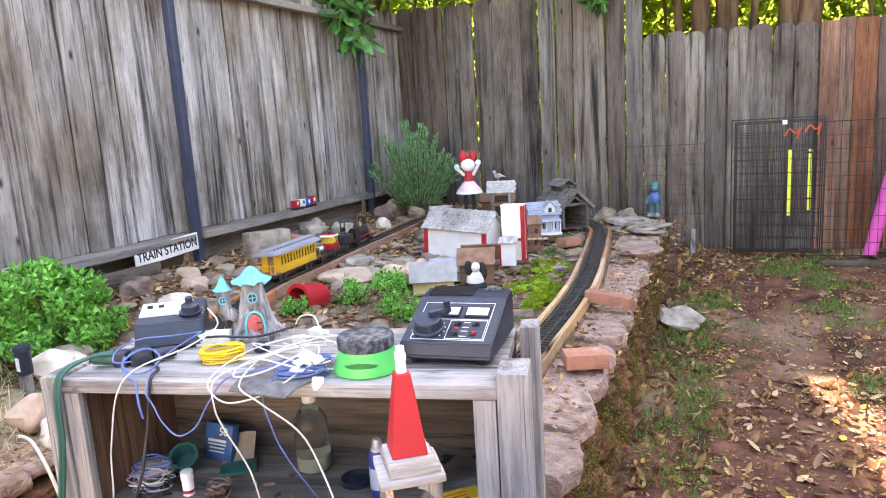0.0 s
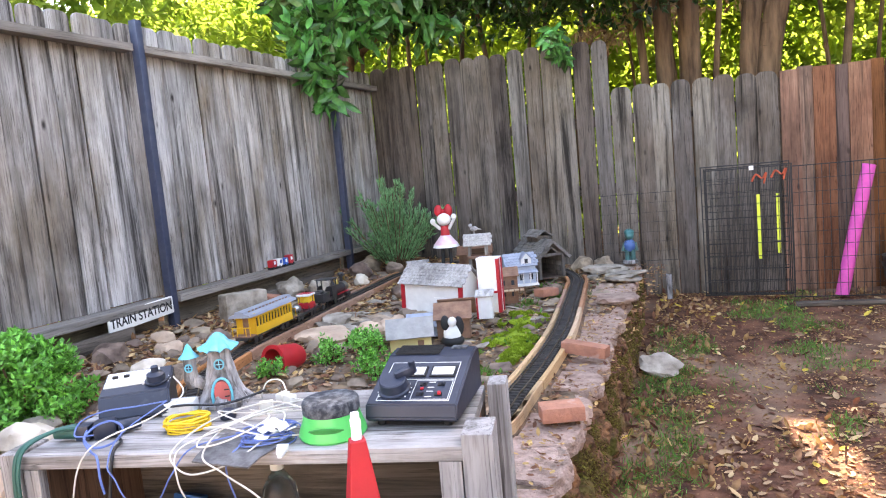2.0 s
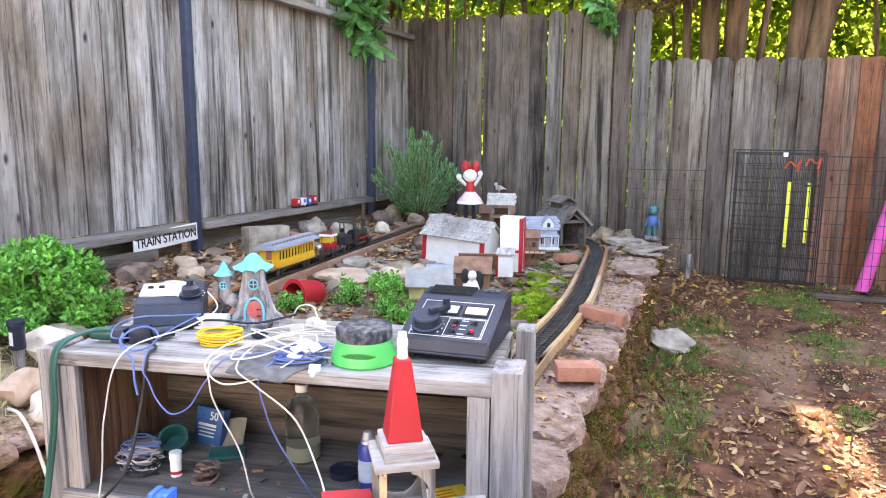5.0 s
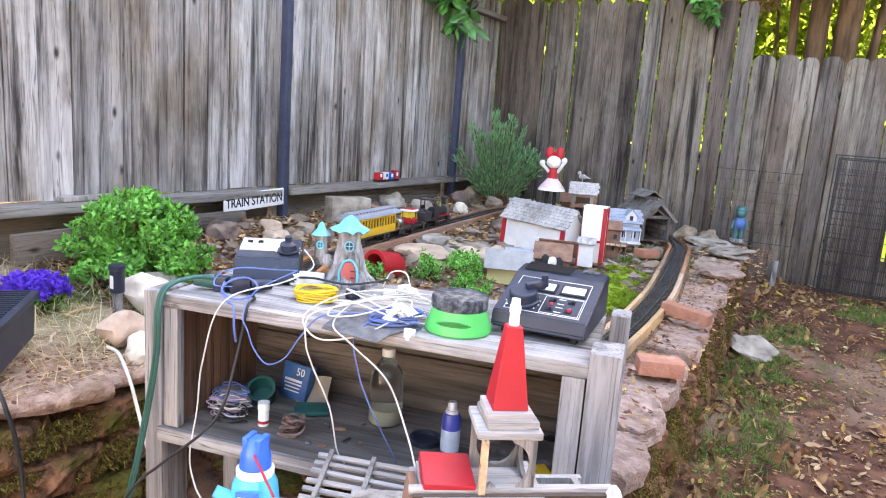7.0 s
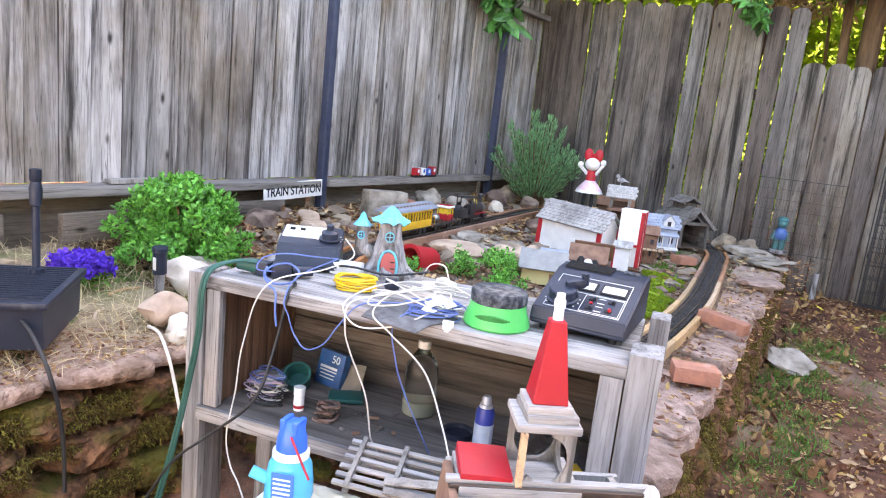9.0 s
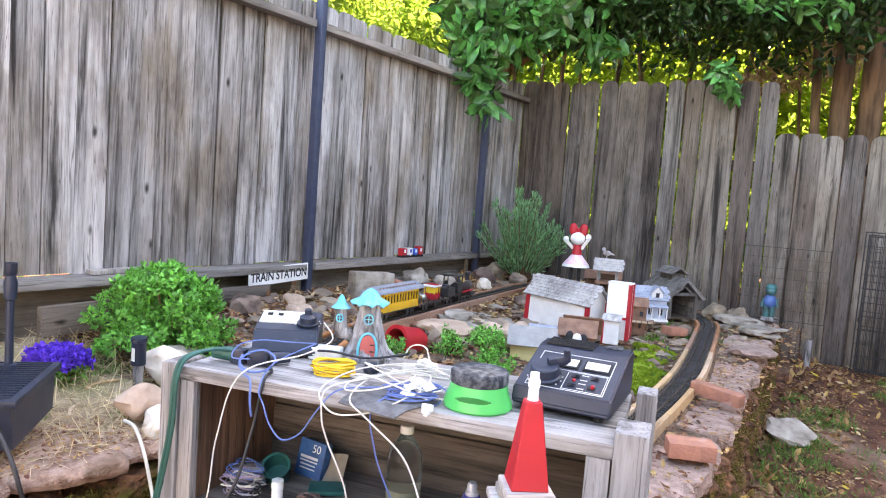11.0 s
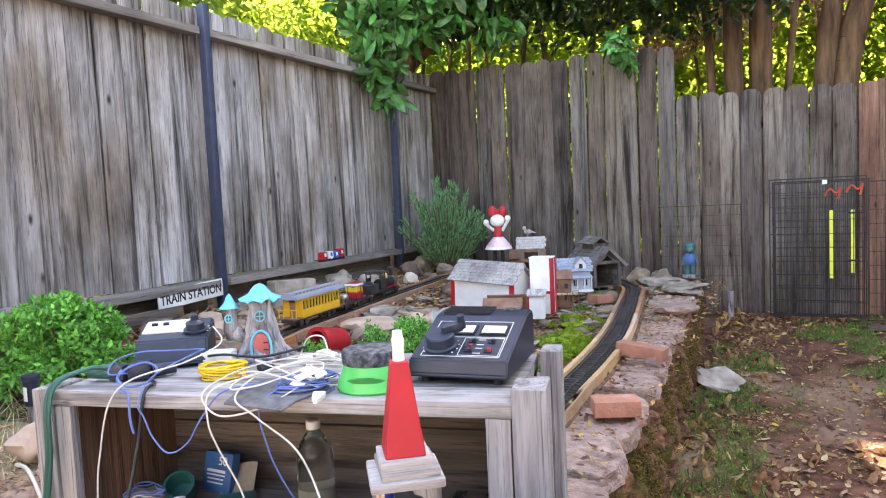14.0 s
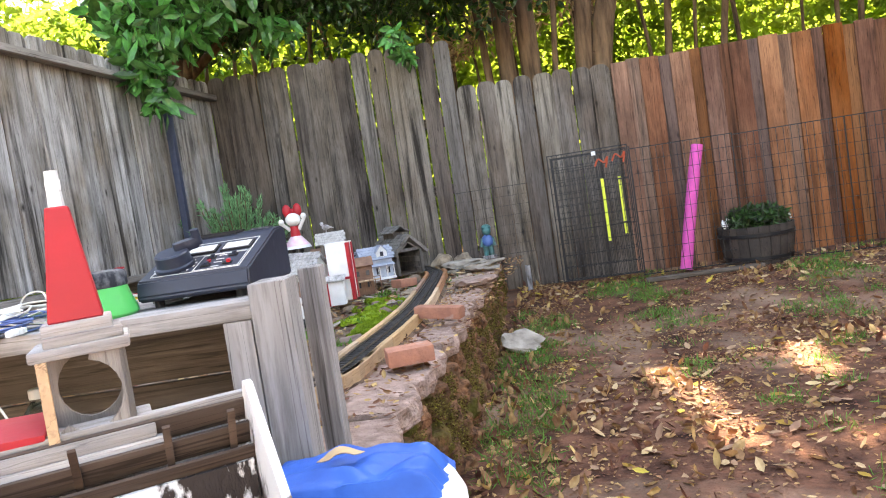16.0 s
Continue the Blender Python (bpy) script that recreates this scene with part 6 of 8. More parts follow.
def on_track(y_left):
    """The pose on the left side of the loop at a given y, heading to +y."""
    best = min(range(0, int(LOOP * 200)), key=lambda k: abs(at_track(k / 200)[0].y - y_left) + (10 if at_track(k / 200)[0].x > -1.8 else 0))
    p, a = at_track(best / 200)
    return pose(p.x, p.y, p.z + 0.021, 0, 0, a + 180)


def wheels(t, xs, r_=0.015):
    for x in xs:
        for y in (-0.024, 0.024):
            part("wheel", tube(bmesh.new(), (x, y - 0.004, r_), (x, y + 0.004, r_), r_, r_, 16), LOCO_BLACK, t)


def coach(m):
    t = thing("passenger_coach", "yellow model railway coach with a grey clerestory roof", "model train", m)
    L, W = 0.40, 0.098
    wheels(t, (-0.14, -0.10, 0.10, 0.14))
    part("underframe", boxed((0, 0, 0.034), (L + 0.03, 0.06, 0.014)), LOCO_BLACK, t)
    part("body", boxed((0, 0, 0.058), (L - 0.07, W, 0.036), bevel=0.002), YELLOW_CAR, t)
    for side in (-1, 1):
        part("upper_wall", boxed((0, side * (W / 2 - 0.003), 0.123), (L - 0.07, 0.006, 0.012)), YELLOW_CAR, t)
        for k in range(13):
            part("window_pillar", boxed((-0.16 + k * 0.32 / 12, side * (W / 2 - 0.003), 0.097), (0.008, 0.006, 0.044)), YELLOW_CAR, t)
    part("glazing", boxed((0, 0, 0.097), (L - 0.075, W - 0.016, 0.042)), WINDOW_DARK, t, "dark window glass")
    for side in (-1, 1):
        part("end_wall", boxed((side * (L / 2 - 0.037), 0, 0.09), (0.006, W, 0.10)), YELLOW_CAR, t)
        part("end_door", boxed((side * (L / 2 - 0.033), 0, 0.085), (0.003, 0.028, 0.08)), BROWN_MODEL, t)
        part("platform", boxed((side * (L / 2 - 0.01), 0, 0.043), (0.05, W, 0.006)), BROWN_MODEL, t)
        for y in (-0.044, -0.022, 0.022, 0.044):
            part("railing_post", boxed((side * (L / 2 + 0.008), y, 0.062), (0.003, 0.003, 0.04)), YELLOW_CAR, t)
        part("handrail", boxed((side * (L / 2 + 0.008), 0, 0.083), (0.004, W, 0.004)), YELLOW_CAR, t)
    bm = bmesh.new()
    prism(bm, [(-0.056, 0.128), (-0.05, 0.138), (-0.024, 0.144), (-0.022, 0.154), (0, 0.157), (0.022, 0.154), (0.024, 0.144), (0.05, 0.138), (0.056, 0.128)], -L / 2 - 0.012, L / 2 + 0.012)
    bmesh.ops.rotate(bm, cent=(0, 0, 0), matrix=Matrix.Rotation(radians(90), 3, "Z"), verts=bm.verts[:])
    part("roof", bm, SILVER_ROOF, t, "grey clerestory roof")
    for k in range(12):
        for s in (-1, 1):
            part("roof_vent", boxed((-0.165 + k * 0.03, s * 0.0235, 0.149), (0.016, 0.002, 0.006)), BROWN_MODEL, t)


def flat_car(m):
    t = thing("flat_car", "black flat car carrying a bright circus load", "model train", m)
    wheels(t, (-0.09, -0.055, 0.055, 0.09))
    part("deck", boxed((0, 0, 0.036), (0.27, 0.09, 0.012), bevel=0.002), LOCO_BLACK, t)
    for k in range(5):
        part("stake", boxed((-0.12 + 0.06 * k, -0.043, 0.052), (0.003, 0.003, 0.025)), LOCO_BLACK, t)
    part("load_base", boxed((0.06, 0, 0.058), (0.07, 0.07, 0.03), bevel=0.003), RED_PAINT, t)
    for k in range(6):
        part("load_post", tube(bmesh.new(), (0.03 + 0.06 * (k % 2), -0.03 + 0.03 * (k // 2), 0.07), (0.03 + 0.06 * (k % 2), -0.03 + 0.03 * (k // 2), 0.11), 0.003), BRIGHT_YELLOW, t)
    part("load_panel", boxed((0.06, 0, 0.09), (0.05, 0.05, 0.03), bevel=0.003), BRIGHT_YELLOW, t)
    part("load_roof", boxed((0.06, 0, 0.114), (0.078, 0.076, 0.012), bevel=0.005), WHITE_PAINT, t)
    for k in range(4):
        part("roof_stripe", boxed((0.033 + 0.018 * k, 0, 0.1205), (0.008, 0.07, 0.002)), RED_PAINT, t)
    bm = ball(bmesh.new(), (-0.055, 0.0, 0.062), (0.03, 0.024, 0.022))
    part("grey_load", bm, STEEL, t)


def loco(m):
    t = thing("steam_locomotive", "black model steam locomotive with brass fittings", "model train", m)
    wheels(t, (0.10, 0.13), 0.012)
    wheels(t, (-0.02, 0.02, 0.06), 0.02)
    part("frame", boxed((0.03, 0, 0.036), (0.24, 0.055, 0.014)), LOCO_BLACK, t)
    part("boiler", tube(bmesh.new(), (-0.03, 0, 0.075), (0.12, 0, 0.075), 0.03, 0.03, 24), LOCO_BLACK, t)
    part("smokebox", tube(bmesh.new(), (0.12, 0, 0.075), (0.155, 0, 0.075), 0.032, 0.032, 24), STEEL, t, "dull grey smokebox")
    part("smokebox_door", lathe(bmesh.new(), [(0.026, 0.0), (0.024, 0.004), (0.008, 0.008), (0.0, 0.012)], 20), LOCO_BLACK, t).matrix_local = pose(0.155, 0, 0.075, 0, 90, 0)
    part("chimney", lathe(bmesh.new(), [(0.011, 0.1), (0.01, 0.13), (0.02, 0.15), (0.017, 0.158), (0.0, 0.158)], 18, (0.135, 0, 0)), LOCO_BLACK, t)
    part("steam_dome", lathe(bmesh.new(), [(0.016, 0.1), (0.015, 0.12), (0.009, 0.13), (0.0, 0.132)], 16, (0.06, 0, 0)), BRASS, t, "brass dome")
    part("sand_dome", lathe(bmesh.new(), [(0.014, 0.1), (0.013, 0.115), (0.007, 0.124), (0.0, 0.125)], 16, (0.015, 0, 0)), LOCO_BLACK, t)
    part("headlamp", boxed((0.158, 0, 0.122), (0.022, 0.022, 0.024), bevel=0.003), BRASS, t)
    for s in (-1, 1):
        part("cab_side", boxed((-0.06, s * 0.045, 0.082), (0.06, 0.004, 0.065)), LOCO_BLACK, t)
        part("cab_pillar", boxed((-0.086, s * 0.045, 0.13), (0.006, 0.005, 0.04)), LOCO_BLACK, t)
        part("cab_pillar", boxed((-0.034, s * 0.045, 0.13), (0.006, 0.005, 0.04)), LOCO_BLACK, t)
        part("cylinder", tube(bmesh.new(), (0.10, s * 0.036, 0.035), (0.145, s * 0.036, 0.035), 0.013, 0.013, 16), LOCO_BLACK, t)
        part("side_rod", boxed((0.05, s * 0.031, 0.022), (0.11, 0.003, 0.005)), STEEL, t)
        part("running_board", boxed((0.06, s * 0.036, 0.052), (0.16, 0.018, 0.003)), RED_PAINT, t)
    part("cab_roof", boxed((-0.06, 0, 0.152), (0.078, 0.104, 0.006), bevel=0.002), LOCO_BLACK, t)
    bm = bmesh.new()
    for k in range(7):
        tube(bm, (0.168, -0.03 + 0.01 * k, 0.034), (0.195, (-0.03 + 0.01 * k) * 0.4, 0.006), 0.0022, 0.0022, 6)
    part("cowcatcher", bm, LOCO_BLACK, t)
    part("tender", boxed((-0.155, 0, 0.065), (0.09, 0.085, 0.05), bevel=0.003), LOCO_BLACK, t)
    part("coal", rock(3, (0.035, 0.035, 0.014), 0.4), LOCO_BLACK, t).matrix_local = pose(-0.155, 0, 0.09)
    wheels(t, (-0.18, -0.13), 0.014)


S_TRAIN = Matrix.Scale(1.06, 4)
coach(on_track(2.74) @ S_TRAIN)
flat_car(on_track(3.12) @ S_TRAIN)
loco(on_track(3.52) @ S_TRAIN)


# ---- buildings of the little town ----
def shingle_roof(parent, w, length, rise, run, material, name="roof", rows=6, cols=12, z0=0.0, th=0.006, seed=0):
    """Two slopes of overlapping shingles; the ridge runs along x. Each slope is one part."""
    q = random.Random(seed)
    ang = math.degrees(math.atan2(rise, run))
    sl = math.hypot(rise, run)
    for side in (-1, 1):
        bm = bmesh.new()
        f = pose(0, 0, z0 + rise, 0, 0, 0 if side < 0 else 180) @ pose(0, 0, 0, ang, 0, 0)
        box(bm, (0, -sl / 2, -th / 2), (length, sl, th), m=f)
        for i in range(rows):
            for j in range(cols):
                x = -length / 2 + (j + 0.5 + (0.5 if i % 2 else 0)) * length / cols
                if x > length / 2:
                    continue
                y = -sl + (i + 0.5) * sl / rows
                box(bm, (x + q.uniform(-0.001, 0.001), y - 0.002, th * 0.45 + q.uniform(0, 0.001)), (length / cols * q.uniform(0.78, 0.92), sl / rows * 1.25, 0.0045), (-6, q.uniform(-2, 2), q.uniform(-3, 3)), m=f)
        part(name, bm, material, parent, "", False)


SHED_WOOD = old_wood("shed_dark_wood", (0.20, 0.175, 0.155), (0.03, 0.025, 0.022), vary=0.2, axis=2, grain=2.0, knots=False, blotch=0.6)
SHED_SHINGLE = old_wood("shed_shingle_wood", (0.235, 0.215, 0.195), (0.03, 0.026, 0.022), vary=0.1, axis=1, grain=2.5, knots=False, blotch=0.6)
SHINGLE = old_wood("shingle_wood", (0.54, 0.51, 0.475), (0.035, 0.03, 0.026), vary=0.1, axis=1, grain=2.5, knots=False, blotch=0.55)


def gable_box(w, d, h, rise, th=0.0):
    """Walls with gable ends on the x sides."""
    bm = bmesh.new()
    prism(bm, [(-d / 2, 0), (d / 2, 0), (d / 2, h), (0, h + rise), (-d / 2, h)], -w / 2, w / 2)
    bmesh.ops.rotate(bm, cent=(0, 0, 0), matrix=Matrix.Rotation(radians(90), 3, "Z"), verts=bm.verts[:])
    return bm


def barn():
    m = pose(-1.49, 3.68, 0.455, 0, 2.5, -9)
    t = thing("model_barn", "white model barn with red trim and grey shingle roof", "model building", m)
    part("wall_shell", gable_box(0.40, 0.20, 0.225, 0.085), WHITE_PAINT, t, "", False)
    shingle_roof(t, 0, 0.44, 0.105, 0.125, SHINGLE, rows=7, cols=16, z0=0.215)
    for x in (-0.197, 0.197):
        for y in (-0.1, 0.1):
            part("corner_board", boxed((x, y, 0.112), (0.024, 0.016, 0.222)), RED_PAINT, t, "red corner board")
    part("door", boxed((0.06, -0.103, 0.07), (0.08, 0.006, 0.14)), WHITE_PAINT, t)
    part("base_board", boxed((0, -0.101, 0.008), (0.38, 0.008, 0.016)), RED_PAINT, t)
    t = thing("model_tower", "white model silo tower with red edges", "model building", pose(-1.175, 3.70, 0.485, 0, 0, 6))
    part("shaft", boxed((0, 0, 0.155), (0.125, 0.09, 0.31), bevel=0.002), WHITE_PAINT, t)
    for x in (0.058,):
        part("edge_board", boxed((x, -0.046, 0.155), (0.016, 0.008, 0.31)), RED_PAINT, t)
        part("edge_board", boxed((0.064, -0.03, 0.155), (0.008, 0.03, 0.31)), RED_PAINT, t)
        part("edge_board", boxed((0.064, 0.035, 0.155), (0.008, 0.02, 0.31)), RED_PAINT, t)
    part("band", boxed((0.0, -0.047, 0.12), (0.12, 0.006, 0.014)), RED_PAINT, t)
    part("cap", boxed((0, 0, 0.312), (0.13, 0.095, 0.008), bevel=0.001), WHITE_PAINT, t)
    t = thing("model_annex", "small white model shed with a grey roof", "model building", pose(-1.165, 3.56, 0.48, 0, 0, 14))
    part("wall_shell", boxed((0, 0, 0.065), (0.085, 0.08, 0.13)), WHITE_PAINT, t)
    part("roof", boxed((0, -0.005, 0.137), (0.105, 0.10, 0.010), (12, 0, 0), 0.002), SHINGLE, t)
    part("edge_board", boxed((-0.042, -0.041, 0.065), (0.01, 0.006, 0.13)), RED_PAINT, t)


barn()


def log_shed():
    t = thing("model_log_shed", "grey timber model engine shed with a shingled gable roof", "model building", pose(-1.225, 5.0, 0.47, 0, 0, 136))
    W, D, H = 0.32, 0.20, 0.165
    for y in (-D / 2, D / 2):
        for k in range(5):
            part("wall_plank", boxed((0.0, y, 0.02 + 0.038 * k), (W, 0.012, 0.036), bevel=0.001), SHED_WOOD, t)
    for k in range(7):
        h = H + 0.11 * (1 - abs(k - 3) / 3.4)
        part("wall_plank", boxed((W / 2, -D / 2 + 0.015 + k * 0.025, h / 2), (0.012, 0.024, h), bevel=0.001), SHED_WOOD, t)
    for y in (-D / 2, D / 2):
        part("post", boxed((-W / 2 - 0.005, y, H / 2 + (0.02 if abs(y) < 0.1 else 0)), (0.02, 0.02, H + (0.04 if abs(y) < 0.1 else 0)), bevel=0.002), SHED_WOOD, t)
    part("lintel", boxed((-W / 2 - 0.006, 0, H + 0.01), (0.02, D, 0.02)), SHED_WOOD, t)
    for s in (-1, 1):
        part("rafter", boxed((-W / 2 - 0.03, s * 0.062, H + 0.058), (0.018, 0.175, 0.018), (-s * 41, 0, 0)), SHED_WOOD, t)
        part("brace", boxed((-W / 2 - 0.01, s * 0.038, H + 0.035), (0.012, 0.085, 0.012), (-s * 38, 0, 0)), SHED_WOOD, t)
    part("dark_floor", boxed((0, 0, 0.004), (W, D, 0.008)), DARK_WOOD, t)
    shingle_roof(t, 0, W + 0.09, 0.135, 0.145, SHED_SHINGLE, rows=6, cols=11, z0=H - 0.018, th=0.014, seed=4)
    part("ridge_vent", boxed((0.02, 0, H + 0.12), (0.15, 0.075, 0.04)), SHED_WOOD, t)
    shingle_roof(t, 0, 0.20, 0.045, 0.075, SHED_SHINGLE, "vent_roof", 3, 6, H + 0.14, seed=5)


log_shed()


def farmhouse():
    t = thing("model_farmhouse", "pale blue and white model farmhouse with a porch", "model building", pose(-1.24, 4.50, 0.50, 0, 0, 30))
    part("wall_shell", gable_box(0.20, 0.14, 0.14, 0.06), PALE_BLUE, t, "", False)
    shingle_roof(t, 0, 0.225, 0.08, 0.09, GREY_BLUE, rows=5, cols=10, z0=0.132, seed=6)
    part("dormer", gable_box(0.001, 0.06, 0.06, 0.03), PALE_BLUE, t).matrix_local = pose(0.03, -0.055, 0.13)
    bm = bmesh.new()
    prism(bm, [(-0.035, 0.0), (0.035, 0.0), (0.035, 0.05), (0, 0.09), (-0.035, 0.05)], -0.10, -0.02)
    d = part("dormer_front", bm, WHITE_PAINT, t, "", False)
    d.matrix_local = pose(0.035, 0.02, 0.13)
    for s in (-1, 1):
        part("dormer_roof", boxed((0.035 + s * 0.021, -0.045, 0.201), (0.056, 0.09, 0.006), (0, s * 48, 0)), GREY_BLUE, t)
    part("porch_roof", boxed((0.0, -0.095, 0.096), (0.21, 0.055, 0.006), (14, 0, 0)), GREY_BLUE, t)
    part("porch_floor", boxed((0.0, -0.095, 0.006), (0.21, 0.055, 0.012)), WHITE_PAINT, t)
    for k in range(5):
        part("porch_post", boxed((-0.095 + 0.0475 * k, -0.117, 0.05), (0.006, 0.006, 0.09)), WHITE_PAINT, t)
    for x in (-0.065, 0.0, 0.065):
        w = part("window", boxed((x, -0.0715, 0.055), (0.026, 0.004, 0.04)), WINDOW_DARK, t)
        part("window_frame", boxed((x, -0.0725, 0.055), (0.003, 0.005, 0.042)), WHITE_PAINT, w)
    part("window", boxed((0.035, -0.083, 0.165), (0.022, 0.004, 0.03)), WINDOW_DARK, t)


farmhouse()


def saloon():
    t = thing("model_brown_house", "brown two-storey model house with a balcony", "model building", pose(-1.20, 4.10, 0.455, 0, 0, 22))
    part("wall_shell", gable_box(0.12, 0.09, 0.17, 0.045), BROWN_MODEL, t, "", False)
    for s in (-1, 1):
        part("roof", boxed((0, s * 0.03, 0.197), (0.14, 0.075, 0.006), (-s * 42, 0, 0)), BROWN_MODEL, t)
    for x in (-0.03, 0.03):
        for z in (0.06, 0.13):
            part("window", boxed((x, -0.0465, z), (0.02, 0.004, 0.03)), WINDOW_DARK, t)
    part("balcony", boxed((0.03, -0.07, 0.085), (0.14, 0.05, 0.006)), TRIM_WOOD, t)
    for k in range(5):
        part("balcony_post", boxed((-0.035 + 0.033 * k, -0.093, 0.05), (0.005, 0.005, 0.1)), BROWN_MODEL, t)
    part("handrail", boxed((0.03, -0.093, 0.105), (0.14, 0.004, 0.005)), BROWN_MODEL, t)


saloon()
t = thing("model_well_house", "grey wooden model well house with shingled roof", "model building", pose(-1.57, 4.62, 0.53, 0, 0, 15))
for x in (-0.06, 0.06):
    for y in (-0.05, 0.05):
        part("post", boxed((x, y, 0.12), (0.016, 0.016, 0.24)), MODEL_WOOD, t)
part("deck", boxed((0, 0, 0.16), (0.16, 0.14, 0.02)), BROWN_MODEL, t)
part("back_wall", boxed((0, 0.05, 0.11), (0.12, 0.01, 0.2)), DARK_WOOD, t)
shingle_roof(t, 0, 0.20, 0.075, 0.09, SHINGLE, rows=5, cols=9, z0=0.245, seed=8)
bm = ball(bmesh.new(), (0, 0, 0.36), (0.028, 0.016, 0.018), 12, 8)
ball(bm, (-0.024, 0, 0.385), (0.014, 0.012, 0.014), 10, 8)
tube(bm, (0.02, 0, 0.36), (0.055, 0, 0.35), 0.008, 0.002, 6)
tube(bm, (0, 0, 0.315), (0, 0, 0.35), 0.004, 0.004, 6)
single("bird_ornament", bm, RESIN, "small grey bird ornament on a shingled roof", "ornament", pose(-1.59, 4.62, 0.53, 0, 0, 20))
t = thing("model_brown_roof_house", "low model building with a dull red-brown roof", "model building", pose(-1.68, 4.85, 0.53, 0, 0, 15))
part("wall_shell", gable_box(0.24, 0.12, 0.15, 0.05), BROWN_MODEL, t, "", False)
for s in (-1, 1):
    part("roof", boxed((0, s * 0.042, 0.182), (0.27, 0.10, 0.008), (-s * 38, 0, 0)), BROWN_MODEL, t)
t = thing("model_small_shed", "tiny grey plank model shed", "model building", pose(-1.98, 4.45, 0.54, 0, 0, 25))
part("wall_shell", gable_box(0.12, 0.10, 0.10, 0.05), MODEL_WOOD, t, "", False)
shingle_roof(t, 0, 0.15, 0.06, 0.07, SHINGLE, rows=4, cols=7, z0=0.096, seed=9)


def slab_house():
    t = thing("model_cottage", "cream yellow model cottage with a plain grey slab roof", "model building", pose(-1.36, 2.98, 0.45, 0, 0, 24))
    part("wall_shell", gable_box(0.20, 0.13, 0.08, 0.05), CREAM, t, "", False)
    for s in (-1, 1):
        part("roof", boxed((0, s * 0.05, 0.118), (0.235, 0.125, 0.006), (-s * 40, 0, 0), 0.001), GREY_ROOF, t, "flat grey roof panel")
    part("door", boxed((0.05, -0.067, 0.03), (0.03, 0.004, 0.055)), BROWN_MODEL, t)
    t = thing("model_cottage", "model cottage with a blue-grey roof", "model building", pose(-1.40, 3.22, 0.46, 0, 0, 20))
    part("wall_shell", gable_box(0.15, 0.10, 0.06, 0.04), PALE_BLUE, t, "", False)
    for s in (-1, 1):
        part("roof", boxed((0, s * 0.038, 0.088), (0.17, 0.10, 0.006), (-s * 38, 0, 0), 0.001), GREY_BLUE, t)
    t = thing("model_hut", "brown-roofed model hut leaning open", "model building", pose(-1.235, 3.25, 0.45, 0, 0, 18))
    part("wall_shell", gable_box(0.17, 0.12, 0.11, 0.06), BROWN_MODEL, t, "", False)
    part("roof", boxed((0, -0.045, 0.145), (0.20, 0.12, 0.006), (38, 0, 0), 0.001), BROWN_MODEL, t)
    part("roof", boxed((0.02, 0.045, 0.15), (0.20, 0.12, 0.006), (-52, 0, 0), 0.001), BROWN_MODEL, t)


slab_house()


def plain_statue(name, label, m, pieces):
    """One plain mesh of several painted shapes."""
    bm = bmesh.new()
    mats = []
    for kind, a, b, material in pieces:
        before = set(bm.faces)
        if kind == "ball":
            ball(bm, a, b, 14, 9)
        elif kind == "tube":
            tube(bm, a, b[0], b[1], b[2], 12)
        if material not in mats:
            mats.append(material)
        for f in bm.faces:
            if f not in before:
                f.material_index = mats.index(material)
    me = mesh_of(name, bm, mats[0], True)
    for x in mats[1:]:
        me.materials.append(x)
    ob = new(name, me)
    ob.matrix_world = m
    return tagged(ob, label, "statue")


PINK = mat("pale_pink_paint", (0.75, 0.42, 0.50), 0.5, color2=(0.7, 0.6, 0.62), scale=40, bump=0.1)
plain_statue("garden_figure", "painted plaster figure in a pink skirt with a red bow", pose(-1.79, 4.56, 0.56, 0, 0, 15), [
    ("tube", (0, 0, 0.0), ((0, 0, 0.05), 0.10, 0.085), DARK_GREEN), ("tube", (-0.03, -0.02, 0.09), ((-0.025, 0, 0.25), 0.013, 0.014), BLACK_INK), ("tube", (0.03, -0.02, 0.09), ((0.025, 0, 0.25), 0.013, 0.014), BLACK_INK),
    ("ball", (-0.035, -0.035, 0.075), (0.026, 0.042, 0.024), BRIGHT_YELLOW), ("ball", (0.04, -0.035, 0.075), (0.026, 0.042, 0.024), BRIGHT_YELLOW),
    ("tube", (0, 0, 0.215), ((0, 0, 0.235), 0.098, 0.088), WHITE_PAINT), ("tube", (0, 0, 0.235), ((0, 0, 0.30), 0.09, 0.036), PINK), ("tube", (0, 0, 0.30), ((0, 0, 0.37), 0.035, 0.028), RED_PAINT),
    ("ball", (0, -0.01, 0.415), (0.052, 0.05, 0.045), WHITE_PAINT), ("ball", (-0.08, -0.02, 0.405), (0.02, 0.018, 0.022), WHITE_PAINT), ("ball", (0.074, -0.02, 0.43), (0.02, 0.018, 0.022), WHITE_PAINT),
    ("tube", (-0.03, 0, 0.345), ((-0.08, -0.02, 0.395), 0.012, 0.012), WHITE_PAINT), ("tube", (0.03, 0, 0.345), ((0.075, -0.02, 0.415), 0.012, 0.012), WHITE_PAINT),
    ("ball", (-0.036, 0, 0.478), (0.03, 0.02, 0.045), RED_PAINT), ("ball", (0.036, 0, 0.478), (0.03, 0.02, 0.045), RED_PAINT), ("ball", (0, 0, 0.475), (0.016, 0.018, 0.016), RED_PAINT)])
